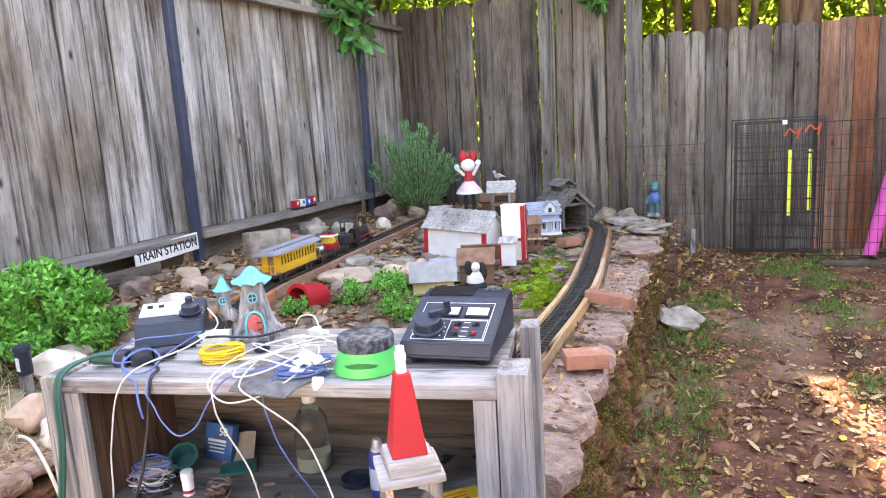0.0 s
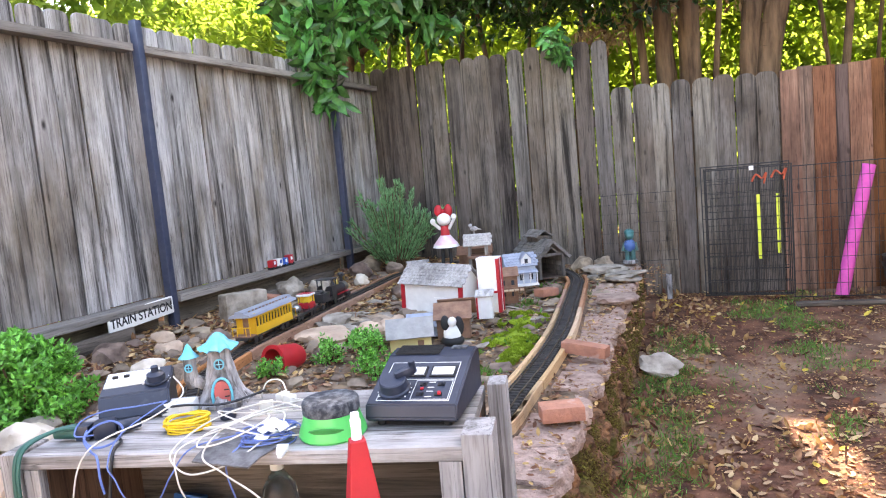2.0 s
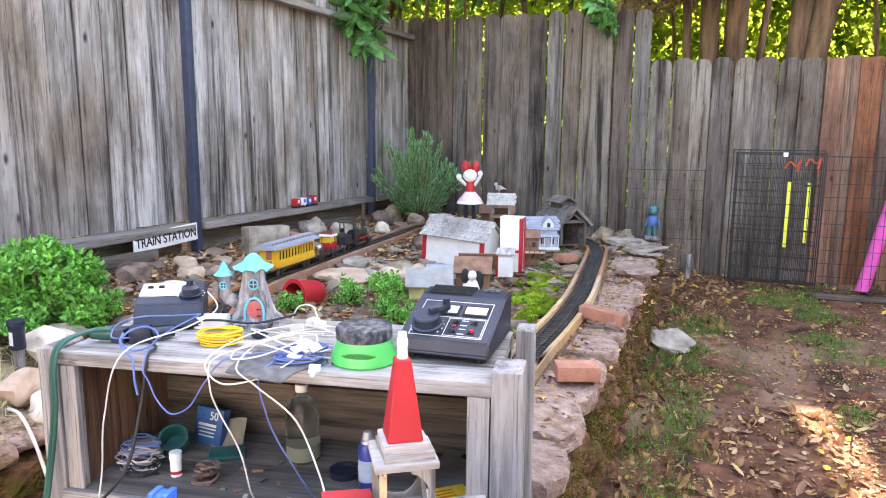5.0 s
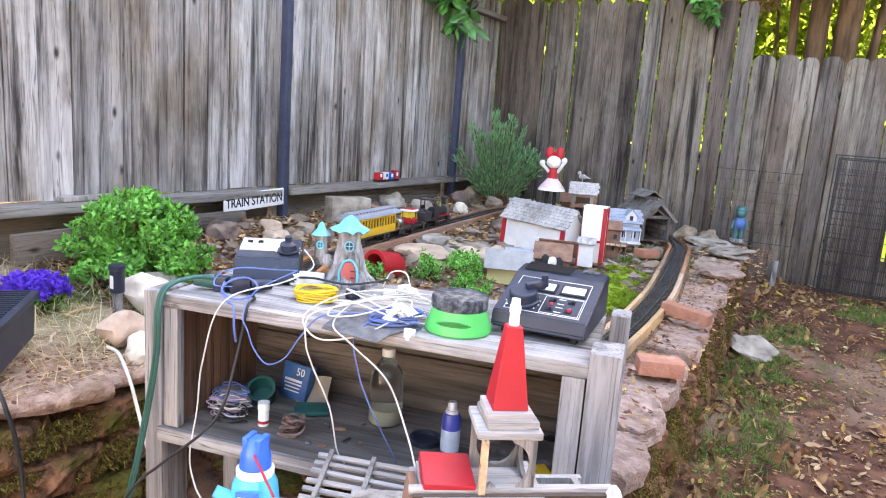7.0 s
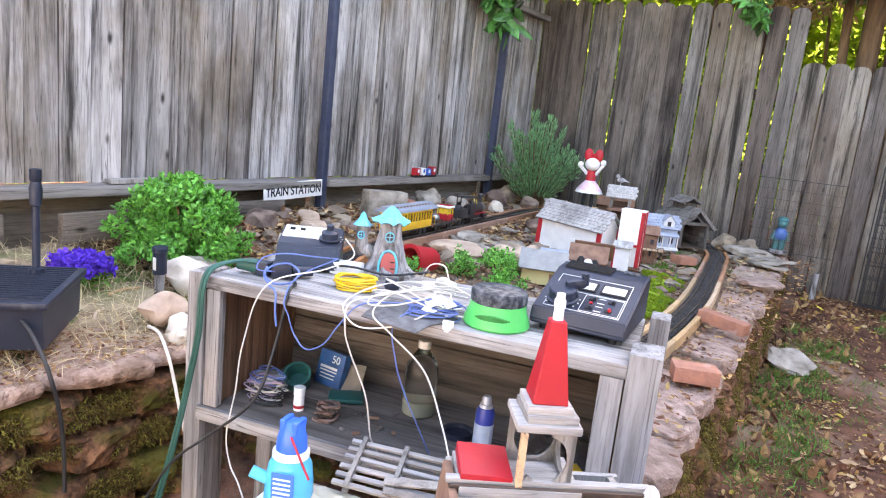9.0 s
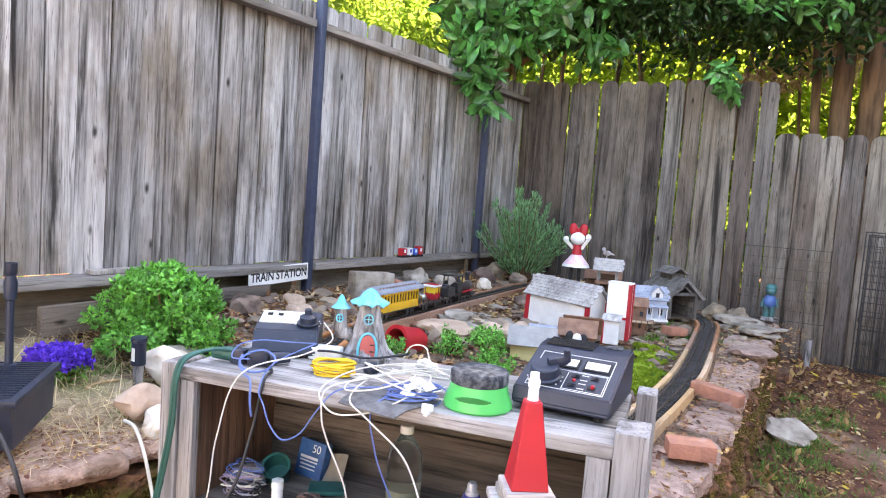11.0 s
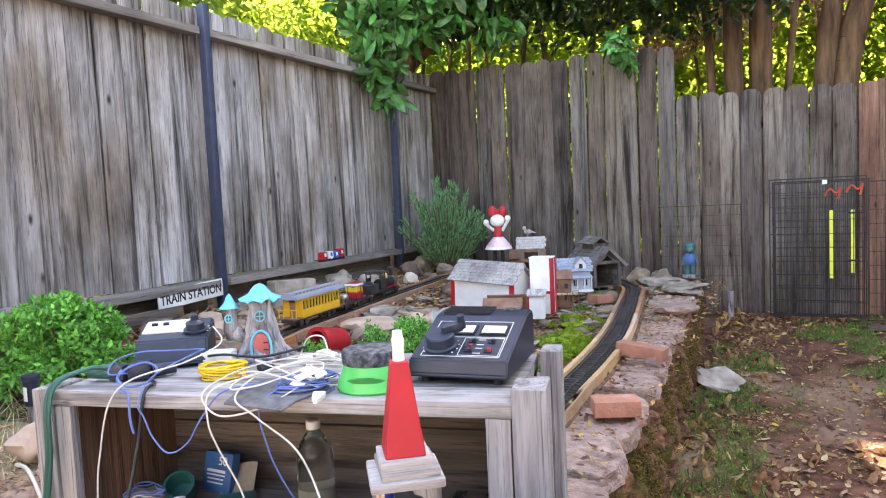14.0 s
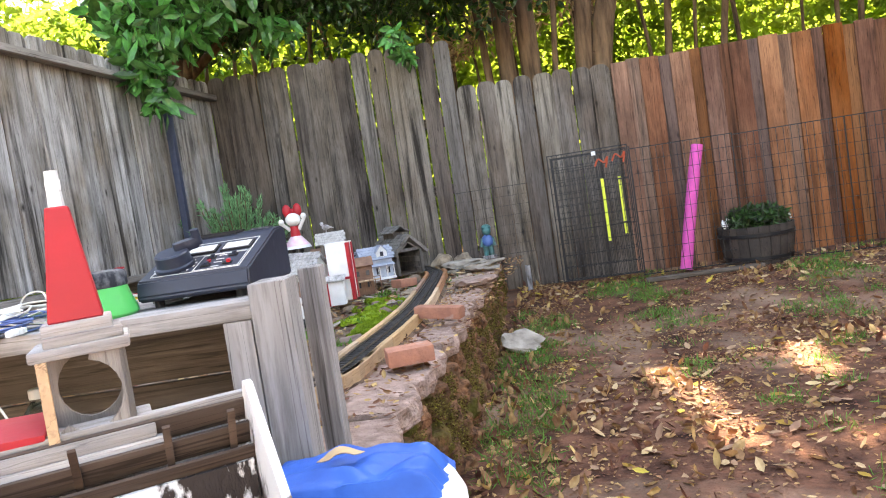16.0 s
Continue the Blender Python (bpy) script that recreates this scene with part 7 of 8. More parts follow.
plain_statue("garden_gnome", "glazed teal and blue garden gnome statue", pose(-0.66, 5.76, 0.435, 0, 0, 8), [
    ("tube", (0, 0, 0), ((0, 0, 0.025), 0.062, 0.058), RESIN), ("tube", (-0.022, 0, 0.02), ((-0.02, 0, 0.11), 0.02, 0.022), SKIN_GREEN), ("tube", (0.022, 0, 0.02), ((0.02, 0, 0.11), 0.02, 0.022), SKIN_GREEN),
    ("ball", (0, 0, 0.145), (0.05, 0.04, 0.055), BLUE_STATUE), ("tube", (-0.04, 0, 0.17), ((-0.055, -0.01, 0.10), 0.014, 0.013), SKIN_GREEN), ("tube", (0.04, 0, 0.17), ((0.055, -0.01, 0.10), 0.014, 0.013), SKIN_GREEN),
    ("ball", (0, -0.005, 0.225), (0.038, 0.036, 0.036), SKIN_GREEN), ("ball", (0, 0.005, 0.252), (0.042, 0.04, 0.03), SKIN_GREEN)])
plain_statue("ornament_figure", "small black and white glazed ornament", pose(-1.165, 3.05, 0.45, 0, 0, 20), [
    ("ball", (0, 0, 0.06), (0.045, 0.04, 0.065), WHITE_PAINT), ("ball", (-0.03, -0.02, 0.125), (0.022, 0.018, 0.038), BLACK_INK), ("ball", (0.035, 0, 0.10), (0.026, 0.02, 0.05), BLACK_INK), ("ball", (0.005, -0.03, 0.13), (0.022, 0.02, 0.025), WHITE_PAINT), ("ball", (0.0, 0.0, 0.03), (0.06, 0.05, 0.032), BLACK_INK)])

# ---- the sign, the toy on the ledge, oddments of the bed ----
sign = thing("station_sign", "white sign with black lettering hung low on the fence", "sign", pose(-2.735, 2.63, 0.713, 1.0, -2.5, 90) @ pose(0, 0, 0, 0, 0, 0))
part("board", boxed((0, 0, 0), (0.435, 0.008, 0.094), bevel=0.002), WHITE_PAINT, sign)
txt = bpy.data.curves.new("lettering", "FONT")
txt.body = "TRAIN STATION"
txt.size, txt.extrude, txt.align_x, txt.align_y = 0.067, 0.0006, "CENTER", "CENTER"
txt.offset = 0.0011
txt.materials.append(BLACK_INK)
to = new("lettering", txt)
to.parent = sign
to.matrix_local = pose(0, -0.0052, -0.004, 90, 0, 0) @ Matrix.Diagonal((0.835, 1.0, 1, 1))

t = thing("toy_truck", "little red, white and blue plastic toy train", "toy", pose(-2.75, 3.88, 0.763, 0, 0, 90) @ Matrix.Scale(0.9, 4))
for k, (x, mt, h) in enumerate(((-0.105, RED_PAINT, 0.06), (-0.03, WHITE_PAINT, 0.06), (0.04, BLUE_TARP, 0.055), (0.11, RED_PAINT, 0.07))):
    body = part("wagon", boxed((x, 0, h / 2 + 0.012), (0.058, 0.05, h), bevel=0.008), mt, t)
    part("window", boxed((x, -0.0255, h / 2 + 0.02), (0.022, 0.002, 0.025)), PAPER if k != 1 else BLUE_TARP, body)
    for s in (-0.018, 0.018):
        part("wheel", tube(bmesh.new(), (x + s, -0.027, 0.011), (x + s, 0.027, 0.011), 0.011), BLACK_INK, t)

t = thing("red_drum", "red plastic tub lying on its side", "tub", pose(-1.735, 2.47, 0.545, 84, 0, -8) @ Matrix.Scale(1.15, 4))
part("tub", lathe(bmesh.new(), [(0.04, -0.07), (0.05, -0.05), (0.058, 0.06), (0.062, 0.064), (0.062, 0.072), (0.047, 0.072), (0.045, 0.066), (0.043, -0.05), (0.0, -0.055)], 28), RED_PAINT, t)

t = thing("concrete_block", "rough grey concrete block", "block", pose(-2.56, 3.22, 0.56, 0, 0, 68))
part("block", boxed((0, 0, 0.075), (0.27, 0.10, 0.16), (0, 2, 0), 0.01), SLATE, t)
for x, y, z, rz, ti in ((-2.50, 3.42, 0.60, 20, 10), (-0.43, 2.20, 0.437, 24, 0), (-0.50, 2.985, 0.438, -12, 5), (-1.02, 4.35, 0.44, 60, 4)):
    single("brick", boxed((0, 0, 0.028), (0.145 if y < 2.9 or y > 3.3 else 0.21, 0.09 if y < 2.9 or y > 3.3 else 0.065, 0.05), (0, ti, 0), 0.004), BRICK, "loose weathered red brick", "brick", pose(x, y, z, 0, 0, rz), "loose bricks")


def slab(seed, s):
    bm = rock(seed, (s[0], s[1], s[2] * 2.2), 0.25, 0.55)
    return bm


bm = lathe(bmesh.new(), [(0.0, 0.0), (0.128, 0.0), (0.140, 0.008), (0.144, 0.04), (0.143, 0.07), (0.136, 0.085), (0.125, 0.089), (0.06, 0.091), (0.0, 0.090)], 56)
for v in bm.verts:
    rr = math.hypot(v.co.x, v.co.y)
    if rr > 0.1:
        a = math.atan2(v.co.y, v.co.x)
        f = 1 + 0.05 * noise.noise(Vector((2.2 * math.cos(a), 2.2 * math.sin(a), 1.0))) + 0.035 * noise.noise(Vector((9 * math.cos(a), 9 * math.sin(a), v.co.z * 60)))
        v.co.x, v.co.y = v.co.x * f, v.co.y * f
single("round_cap_block", bm, PINK_STONE, "round flat-topped pink concrete cap block at the wall's end", "block", pose(-0.50, 1.955, 0.330, 0.5, 1, 0))
for k, (x, y, z, s, mt, tilt) in enumerate(((-0.80, 5.38, 0.45, (0.17, 0.085, 0.024), SLATE, 3), (-0.60, 5.02, 0.465, (0.14, 0.11, 0.014), SLATE, -3), (-0.62, 5.0, 0.44, (0.13, 0.12, 0.016), SLATE, 2),
                                            (-1.83, 2.93, 0.53, (0.15, 0.13, 0.03), TAN_ROCK, 3), (-1.95, 3.25, 0.54, (0.10, 0.08, 0.025), SLATE, 0),
                                            (-0.55, 4.3, 0.43, (0.13, 0.14, 0.02), PINK_STONE, 2))):
    single("flat_stone", slab(k + 3, s), mt, "flat flagstone lying on the wall or soil", "stone", pose(x, y, z, tilt, tilt * 0.6, 37 * k), "flat stones")
single("flat_stone", slab(77, (0.13, 0.10, 0.018)), SLATE, "grey angular flagstone leaning on the soil by the wall", "stone", pose(-0.30, 4.08, 0.07, 30, 8, 20), "flat stones")
for k, (x, y, z, s, mt) in enumerate(((-2.05, 1.46, 0.54, 0.09, WHITE_ROCK), (-2.17, 1.60, 0.53, 0.06, SLATE), (-1.84, 1.22, 0.51, 0.075, TAN_ROCK), (-1.74, 1.20, 0.485, 0.05, WHITE_ROCK), (-1.70, 1.16, 0.47, 0.035, WHITE_ROCK),
                                      (-1.58, 2.95, 0.54, 0.085, TAN_ROCK), (-1.50, 3.06, 0.53, 0.095, TAN_ROCK), (-2.62, 3.78, 0.62, 0.11, SLATE), (-2.48, 3.92, 0.61, 0.08, SLATE), (-1.70, 3.88, 0.55, 0.10, SLATE), (-1.90, 4.0, 0.55, 0.08, ROCK),
                                      (-2.45, 2.5, 0.55, 0.08, TAN_ROCK), (-2.33, 2.25, 0.54, 0.08, WHITE_ROCK), (-2.1, 2.2, 0.53, 0.09, ROCK), (-2.62, 2.3, 0.57, 0.10, ROCK), (-2.35, 2.75, 0.55, 0.075, ROCK), (-2.6, 2.62, 0.58, 0.06, TAN_ROCK),
                                      (-1.0, 5.45, 0.47, 0.10, ROCK), (-0.86, 5.62, 0.45, 0.09, ROCK), (-1.35, 5.6, 0.50, 0.12, ROCK), (-2.55, 4.6, 0.61, 0.09, ROCK), (-2.62, 4.9, 0.61, 0.10, ROCK), (-2.4, 4.35, 0.57, 0.07, WHITE_ROCK), (-2.35, 4.8, 0.58, 0.08, ROCK), (-1.0, 4.5, 0.45, 0.06, ROCK))):
    single("rock", rock(k, (s, s * 0.8, s * 0.72), 0.25), mt, "rounded garden rock half sunk in soil", "rock", pose(x, y, z, 0, 0, 47 * k), "garden rocks")
r3 = np.random.default_rng(12)
pebbles = [mesh_of("pebble", rock(40 + k, (0.03, 0.024, 0.015), 0.3, level=2), ROCK, True) for k in range(6)]
for k in range(190):
    while True:
        x, y = r3.uniform(-2.75, -0.6), r3.uniform(1.7, 5.5)
        if min((p.xy - Vector((x, y))).length for p in line[::12]) > 0.13:
            break
    ob = new("pebble", pebbles[k % 6])
    sc = r3.uniform(0.5, 1.7) * (1.5 if x < -1.5 and y < 3.7 else 1)
    ob.matrix_world = pose(x, y, bed_z(x, y) + 0.004, r3.uniform(-15, 15), r3.uniform(-15, 15), r3.uniform(0, 360)) @ Matrix.Scale(sc, 4)
    tagged(ob, "small grey or brown stone on the soil", "stone", "small stones")

shards = [mesh_of("slate_piece", rock(90 + k, (0.055, 0.042, 0.014), 0.45, 0.5, 2), SLATE if k % 2 else ROCK, False) for k in range(6)]
for k in range(95):
    while True:
        x, y = r3.uniform(-2.0, -0.85) if k % 4 else r3.uniform(-2.7, -2.2), r3.uniform(2.45, 5.3)
        if min((p.xy - Vector((x, y))).length for p in line[::12]) > 0.14:
            break
    ob = new("slate_piece", shards[k % 6])
    ob.matrix_world = pose(x, y, bed_z(x, y) + 0.008, r3.uniform(-14, 14), r3.uniform(-14, 14), r3.uniform(0, 360)) @ Matrix.Scale(r3.uniform(0.6, 1.5), 4)
    tagged(ob, "flat broken piece of grey-brown slate on the soil", "stone", "slate pieces")
vs, fs = [], []
for k in range(5200):
    x, y, z = r3.uniform(-2.75, -0.55), r3.uniform(1.7, 5.6), r3.uniform(0.004, 0.015)
    i, a = len(vs), r3.uniform(0, 6.28)
    vs += [(x + z * (dx * math.cos(a) - dy * math.sin(a)), y + z * (dx * math.sin(a) + dy * math.cos(a)), bed_z(x, y) + z * dz) for dx, dy, dz in ((1, 0, 0), (-0.3, 0.9, 0), (-0.8, -0.7, 0), (0.1, 0.1, 0.7), (-0.4, 0.2, 0.6))]
    fs += [(i, i + 1, i + 3), (i + 1, i + 4, i + 3), (i + 1, i + 2, i + 4), (i + 2, i, i + 3), (i + 2, i + 3, i + 4)]
me = bpy.data.meshes.new("bed_gravel")
me.from_pydata(vs, [], fs)
me.materials.append(mat("mixed_gravel", (0.33, 0.27, 0.22), 0.9, color2=(0.13, 0.10, 0.08), scale=30, bump=0.2, vary=0.55, island=True, hue=0.02))
tagged(new("bed_gravel", me), "loose mixed gravel over the garden bed", "gravel", kind="stuff")

# ---- plants ----
def bush(name, label, m, blobs, n, size, leaf, stems=14, aspect=0.5, droop=-0.3, h=0.2):
    t = thing(name, label, "plant", m)
    bm = bmesh.new()
    q = random.Random(5)
    for k in range(stems):
        b = q.choice(blobs)
        cord(bm, [(q.uniform(-0.02, 0.02), q.uniform(-0.02, 0.02), 0), (b[0] * 0.5, b[1] * 0.5, b[2] * 0.5), (b[0] + q.uniform(-0.5, 0.5) * b[3], b[1] + q.uniform(-0.5, 0.5) * b[4], b[2] + 0.3 * b[5])], 0.004, 4, 5)
    part("stem", bm, BARK, t)
    leaves("foliage", in_blobs(blobs, n, 0.45), size, leaf, t, aspect, droop)
    return t


q = random.Random(8)
sh = [(0, 0, 0.2, 0.17, 0.17, 0.14)]
for k in range(64):
    a, e, f = q.uniform(0, 6.28), q.uniform(-0.55, 1.45), q.uniform(0.9, 1.12)
    sh.append((0.22 * f * math.cos(a) * math.cos(e), 0.22 * f * math.sin(a) * math.cos(e), 0.2 + 0.19 * f * math.sin(e), 0.045, 0.045, 0.036))
bush("boxwood_shrub", "rounded bright green leafy shrub", pose(-2.395, 1.67, 0.40) @ Matrix.Scale(1.05, 4), sh, 12500, 0.026, LEAF_SHRUB, 20, 0.55, -0.5)
for x, y, s, n in ((-1.44, 2.66, 1.05, 1300), (-1.60, 2.62, 0.8, 700), (-1.72, 2.34, 0.6, 450), (-1.33, 2.55, 0.8, 800)):
    bush("herb_plant", "small tender green herb plant", pose(x, y, bed_z(x, y), 0, 0, 60 * x), [(q.uniform(-0.11, 0.11) * s, q.uniform(-0.07, 0.07) * s, q.uniform(0.02, 0.13) * s, 0.035 * s, 0.035 * s, 0.04 * s) for k in range(13)], n, 0.017, LEAF_SHRUB, 9, 0.6, -0.4)


def rosemary():
    t = thing("rosemary_bush", "tall grey-green rosemary bush by the fence", "plant", pose(-2.40, 4.95, 0.55))
    q = random.Random(31)
    bm = bmesh.new()
    cs, ds = [], []
    for k in range(95):
        a, e = q.uniform(0, 6.28), q.uniform(0.75, 1.5)
        ln = q.uniform(0.35, 0.68) * (0.65 + 0.35 * math.sin(e))
        d = Vector((math.cos(a) * math.cos(e), math.sin(a) * math.cos(e), math.sin(e)))
        pts = [Vector((d.x * 0.05, d.y * 0.05, 0)) + d * ln * f + Vector((0, 0, 0.12 * f * f * ln)) for f in (0, 0.35, 0.7, 1)]
        cord(bm, pts, 0.004, 3, 4)
        sp = spline(pts, 8)
        for i in range(150):
            f = q.uniform(0.25, 1.0)
            c = sp[min(int(f * len(sp)), len(sp) - 1)]
            cs.append((c.x + q.uniform(-0.008, 0.008), c.y + q.uniform(-0.008, 0.008), c.z + q.uniform(-0.01, 0.01)))
            ds.append((d.x * 0.9, d.y * 0.9, d.z * 0.9 + 0.4))
    part("stem", bm, BARK, t)
    leaves("needles", cs, 0.045, NEEDLE, t, 0.19, 0, 0.45, np.array(ds))


rosemary()
moss_bm = bmesh.new()
for k, (x, y, sx, sy) in enumerate(((-0.93, 3.30, 0.08, 0.14), (-0.86, 3.05, 0.05, 0.09), (-1.0, 3.72, 0.07, 0.10))):
    b = rock(60 + k, (sx * 0.92, sy * 0.92, 0.016), 0.5, 0, 4)
    me_ = bpy.data.meshes.new("tmp")
    b.to_mesh(me_)
    b.free()
    me_.transform(Matrix.Translation((x, y, bed_z(x, y) + 0.012)))
    moss_bm.from_mesh(me_)
    bpy.data.meshes.remove(me_)
single("moss_patch", moss_bm, MOSS, "cushion of vivid green moss", "moss", kind="stuff")
cs = []
for k in range(24000):
    x, y, sx, sy = ((-0.93, 3.30, 0.15, 0.24), (-0.86, 3.05, 0.09, 0.18), (-1.0, 3.72, 0.14, 0.2))[k % 3]
    a, rr = r3.uniform(0, 6.28), math.sqrt(r3.uniform(0, 1))
    px_, py_ = x + sx * rr * math.cos(a), y + sy * rr * math.sin(a)
    if noise.noise(Vector((px_ * 9, py_ * 9, 3))) + 0.5 * noise.noise(Vector((px_ * 27, py_ * 27, 3))) > -0.08 + 0.25 * rr:
        cs.append((px_, py_, bed_z(px_, py_) + 0.006 + 0.014 * (1 - rr * rr)))
tagged(leaves("moss_blades", cs, 0.018, MOSS, None, 0.35, -0.9, 0.7), "short bright green moss and clover blades", "moss", kind="stuff")

# moss tufts over the walls' faces
cs, nrm = [], []
for k in range(60000):
    y = r3.uniform(1.55, 5.8)
    z = r3.uniform(0.02, 0.34)
    if not 0.012 < (z + 0.06) % 0.1 < 0.086:
        continue
    if noise.noise(Vector((y * 3.2, z * 5, 7))) + 0.35 * noise.noise(Vector((y * 9, z * 12, 2))) < -0.22:
        continue
    cs.append((wall_x(y) + 0.004 + (0.36 - z) * 0.11 + r3.uniform(-0.02, 0.012), y, z))
tagged(leaves("wall_moss", cs, 0.0115, mat("olive_moss", (0.165, 0.135, 0.028), 0.95, color2=(0.10, 0.055, 0.024), scale=7, bump=0, vary=0.6, island=True, hue=0.03), None, 0.35, 0.5, 0.8, np.array([0.7, 0, 0])), "olive-brown moss clinging to the wall face", "moss", kind="stuff")
cs = []
for k in range(95000):
    y = r3.uniform(-0.6, 1.25)
    z = r3.uniform(0.02, 0.385)
    if not 0.014 < (z + 0.05) % 0.11 < 0.084:
        continue
    if noise.noise(Vector((y * 3.2, z * 5, 17))) + 0.35 * noise.noise(Vector((y * 9, z * 12, 2))) < -0.25:
        continue
    cs.append((side_x(y) - 0.012 + (0.36 - z) * 0.12 + r3.uniform(-0.025, 0.012), y, z))
tagged(leaves("wall_moss", cs, 0.0125, bpy.data.materials["olive_moss"], None, 0.35, 0.5, 0.8, np.array([0.7, 0, 0])), "olive-brown moss on the terrace wall", "moss", kind="stuff")

# ---- grass, straw and fallen leaves ----
def scatter(n, x0, x1, y0, y1, fz, dense=None, lift=0.004):
    out = []
    while len(out) < n:
        x, y = r3.uniform(x0, x1), r3.uniform(y0, y1)
        if dense is None or r3.uniform() < dense(x, y):
            out.append((x, y, fz(x, y) + lift))
    return out


def lawn(x, y):
    if x < wall_x(y) + 0.06:
        return 0
    d = noise.noise(Vector((x * 1.5, y * 1.5, 11))) + 0.6 * noise.noise(Vector((x * 4.5, y * 4.5, 5)))
    near = 0.07 * smoothstep(1.0, 0.2, x - wall_x(y)) - 0.05 * smoothstep(4.6, 5.4, y)
    return smoothstep(0.05, 0.6, d + near)


tagged(leaves("grass", scatter(23000, -0.4, 3.6, 1.2, 5.9, ground_z, lawn), 0.042, GRASS, None, 0.09, -0.75, 0.55), "thin patchy green grass", "grass", kind="stuff")
tagged(leaves("fallen_leaves", scatter(4800, -0.45, 3.6, 1.0, 5.9, ground_z, lambda x, y: 0 if x < wall_x(y) + 0.05 else 0.12 + 0.75 * smoothstep(0.0, 0.4, noise.noise(Vector((x * 1.2, y * 1.2, 21)))) + smoothstep(0.5, 0.1, x - wall_x(y)), 0.006), 0.052, DEAD_LEAF, None, 0.55, 0, 0.8), "scattered dry brown leaves on the ground", "leaves", kind="stuff")
tagged(leaves("fallen_leaves", scatter(1700, -0.45, 3.6, 1.0, 5.9, ground_z, lambda x, y: 0 if x < wall_x(y) + 0.05 else 0.3 + 0.7 * smoothstep(0.0, 0.4, noise.noise(Vector((x * 1.2, y * 1.2, 21)))), 0.009), 0.055, TAN_LEAF, None, 0.5, 0, 1.0, None, True), "tan dry leaves on the ground", "leaves", kind="stuff")
tagged(leaves("fallen_leaves", scatter(3600, -2.8, -0.5, 1.5, 5.7, bed_z, lambda x, y: 0 if x > wall_x(y) - 0.05 else 0.3 + 0.7 * smoothstep(1.3, 2.5, -x), 0.010), 0.04, TAN_LEAF, None, 0.5, 0, 1.0, None, True), "tan dry leaves over the garden bed", "leaves", kind="stuff")
tagged(leaves("fallen_leaves", scatter(300, -0.45, 3.6, 1.0, 5.9, ground_z, lambda x, y: 0 if x < wall_x(y) + 0.05 else 0.4 + smoothstep(4.6, 5.2, y), 0.008), 0.055, YELLOW_LEAF, None, 0.5, 0, 1.0, None, True), "yellow fallen leaves on the ground", "leaves", kind="stuff")
tagged(leaves("fallen_leaves", scatter(8500, -2.8, -0.5, 1.5, 5.7, bed_z, lambda x, y: 0 if x > wall_x(y) - 0.05 else 0.3 + 0.7 * smoothstep(1.3, 2.5, -x), 0.008), 0.042, DEAD_LEAF, None, 0.55, 0, 1.0, None, True), "dry brown leaves over the garden bed", "leaves", kind="stuff")
tagged(leaves("leaf_crumbs", scatter(26000, -0.45, 3.4, 1.4, 5.9, ground_z, lambda x, y: 0 if x < wall_x(y) + 0.05 else 0.25 + 0.75 * smoothstep(-0.1, 0.4, noise.noise(Vector((x * 2.3, y * 2.3, 61)))), 0.003), 0.02, DEAD_LEAF, None, 0.6, 0, 1.0, None, True), "fine brown leaf crumbs on the soil", "leaves", kind="stuff")
tagged(leaves("wall_litter", scatter(700, -0.62, -0.34, 1.6, 5.7, lambda x, y: 0.425, None, 0.006), 0.028, DEAD_LEAF, None, 0.5, 0, 1.0, None, True), "leaf scraps and grit on the wall caps", "leaves", kind="stuff")
tagged(leaves("straw_litter", scatter(9000, -2.75, -1.72, -0.6, 1.75, bed_z, lambda x, y: 0.3 + 0.7 * smoothstep(-0.2, 0.3, noise.noise(Vector((x * 3, y * 3, 31)))), 0.008), 0.085, STRAW, None, 0.03, -0.05, 0.6), "pale dry straw and clippings", "straw", kind="stuff")
tagged(leaves("straw_litter", scatter(900, -2.1, -1.66, -0.6, 1.2, lambda x, y: 0.463, lambda x, y: 1.0 if side_x(y) - 0.28 < x < side_x(y) + 0.01 else 0, 0.002), 0.07, STRAW, None, 0.03, -0.05, 0.6, None, True), "pale straw strewn over the terrace caps", "straw", kind="stuff")
tagged(leaves("cap_litter", scatter(1600, -2.1, -1.60, -0.6, 1.2, lambda x, y: 0.462, lambda x, y: 1.0 if side_x(y) - 0.28 < x < side_x(y) + 0.005 else 0, 0.002), 0.016, DEAD_LEAF, None, 0.6, 0, 1.0, None, True), "brown crumbs on the terrace caps", "leaves", kind="stuff")
tagged(leaves("terrace_grass", scatter(4200, -2.6, -1.72, -0.4, 1.5, bed_z, lambda x, y: smoothstep(-0.1, 0.35, noise.noise(Vector((x * 4, y * 4, 41)))), 0.003), 0.035, GRASS, None, 0.08, -0.8, 0.5), "short thin grass on the terrace", "grass", kind="stuff")
tagged(leaves("bed_weeds", scatter(2600, -1.15, -0.75, 2.6, 4.9, bed_z, lambda x, y: smoothstep(0.0, 0.4, noise.noise(Vector((x * 5, y * 5, 51)))), 0.004), 0.028, GRASS, None, 0.35, -0.4, 0.8), "low weeds between the stones", "weeds", kind="stuff")

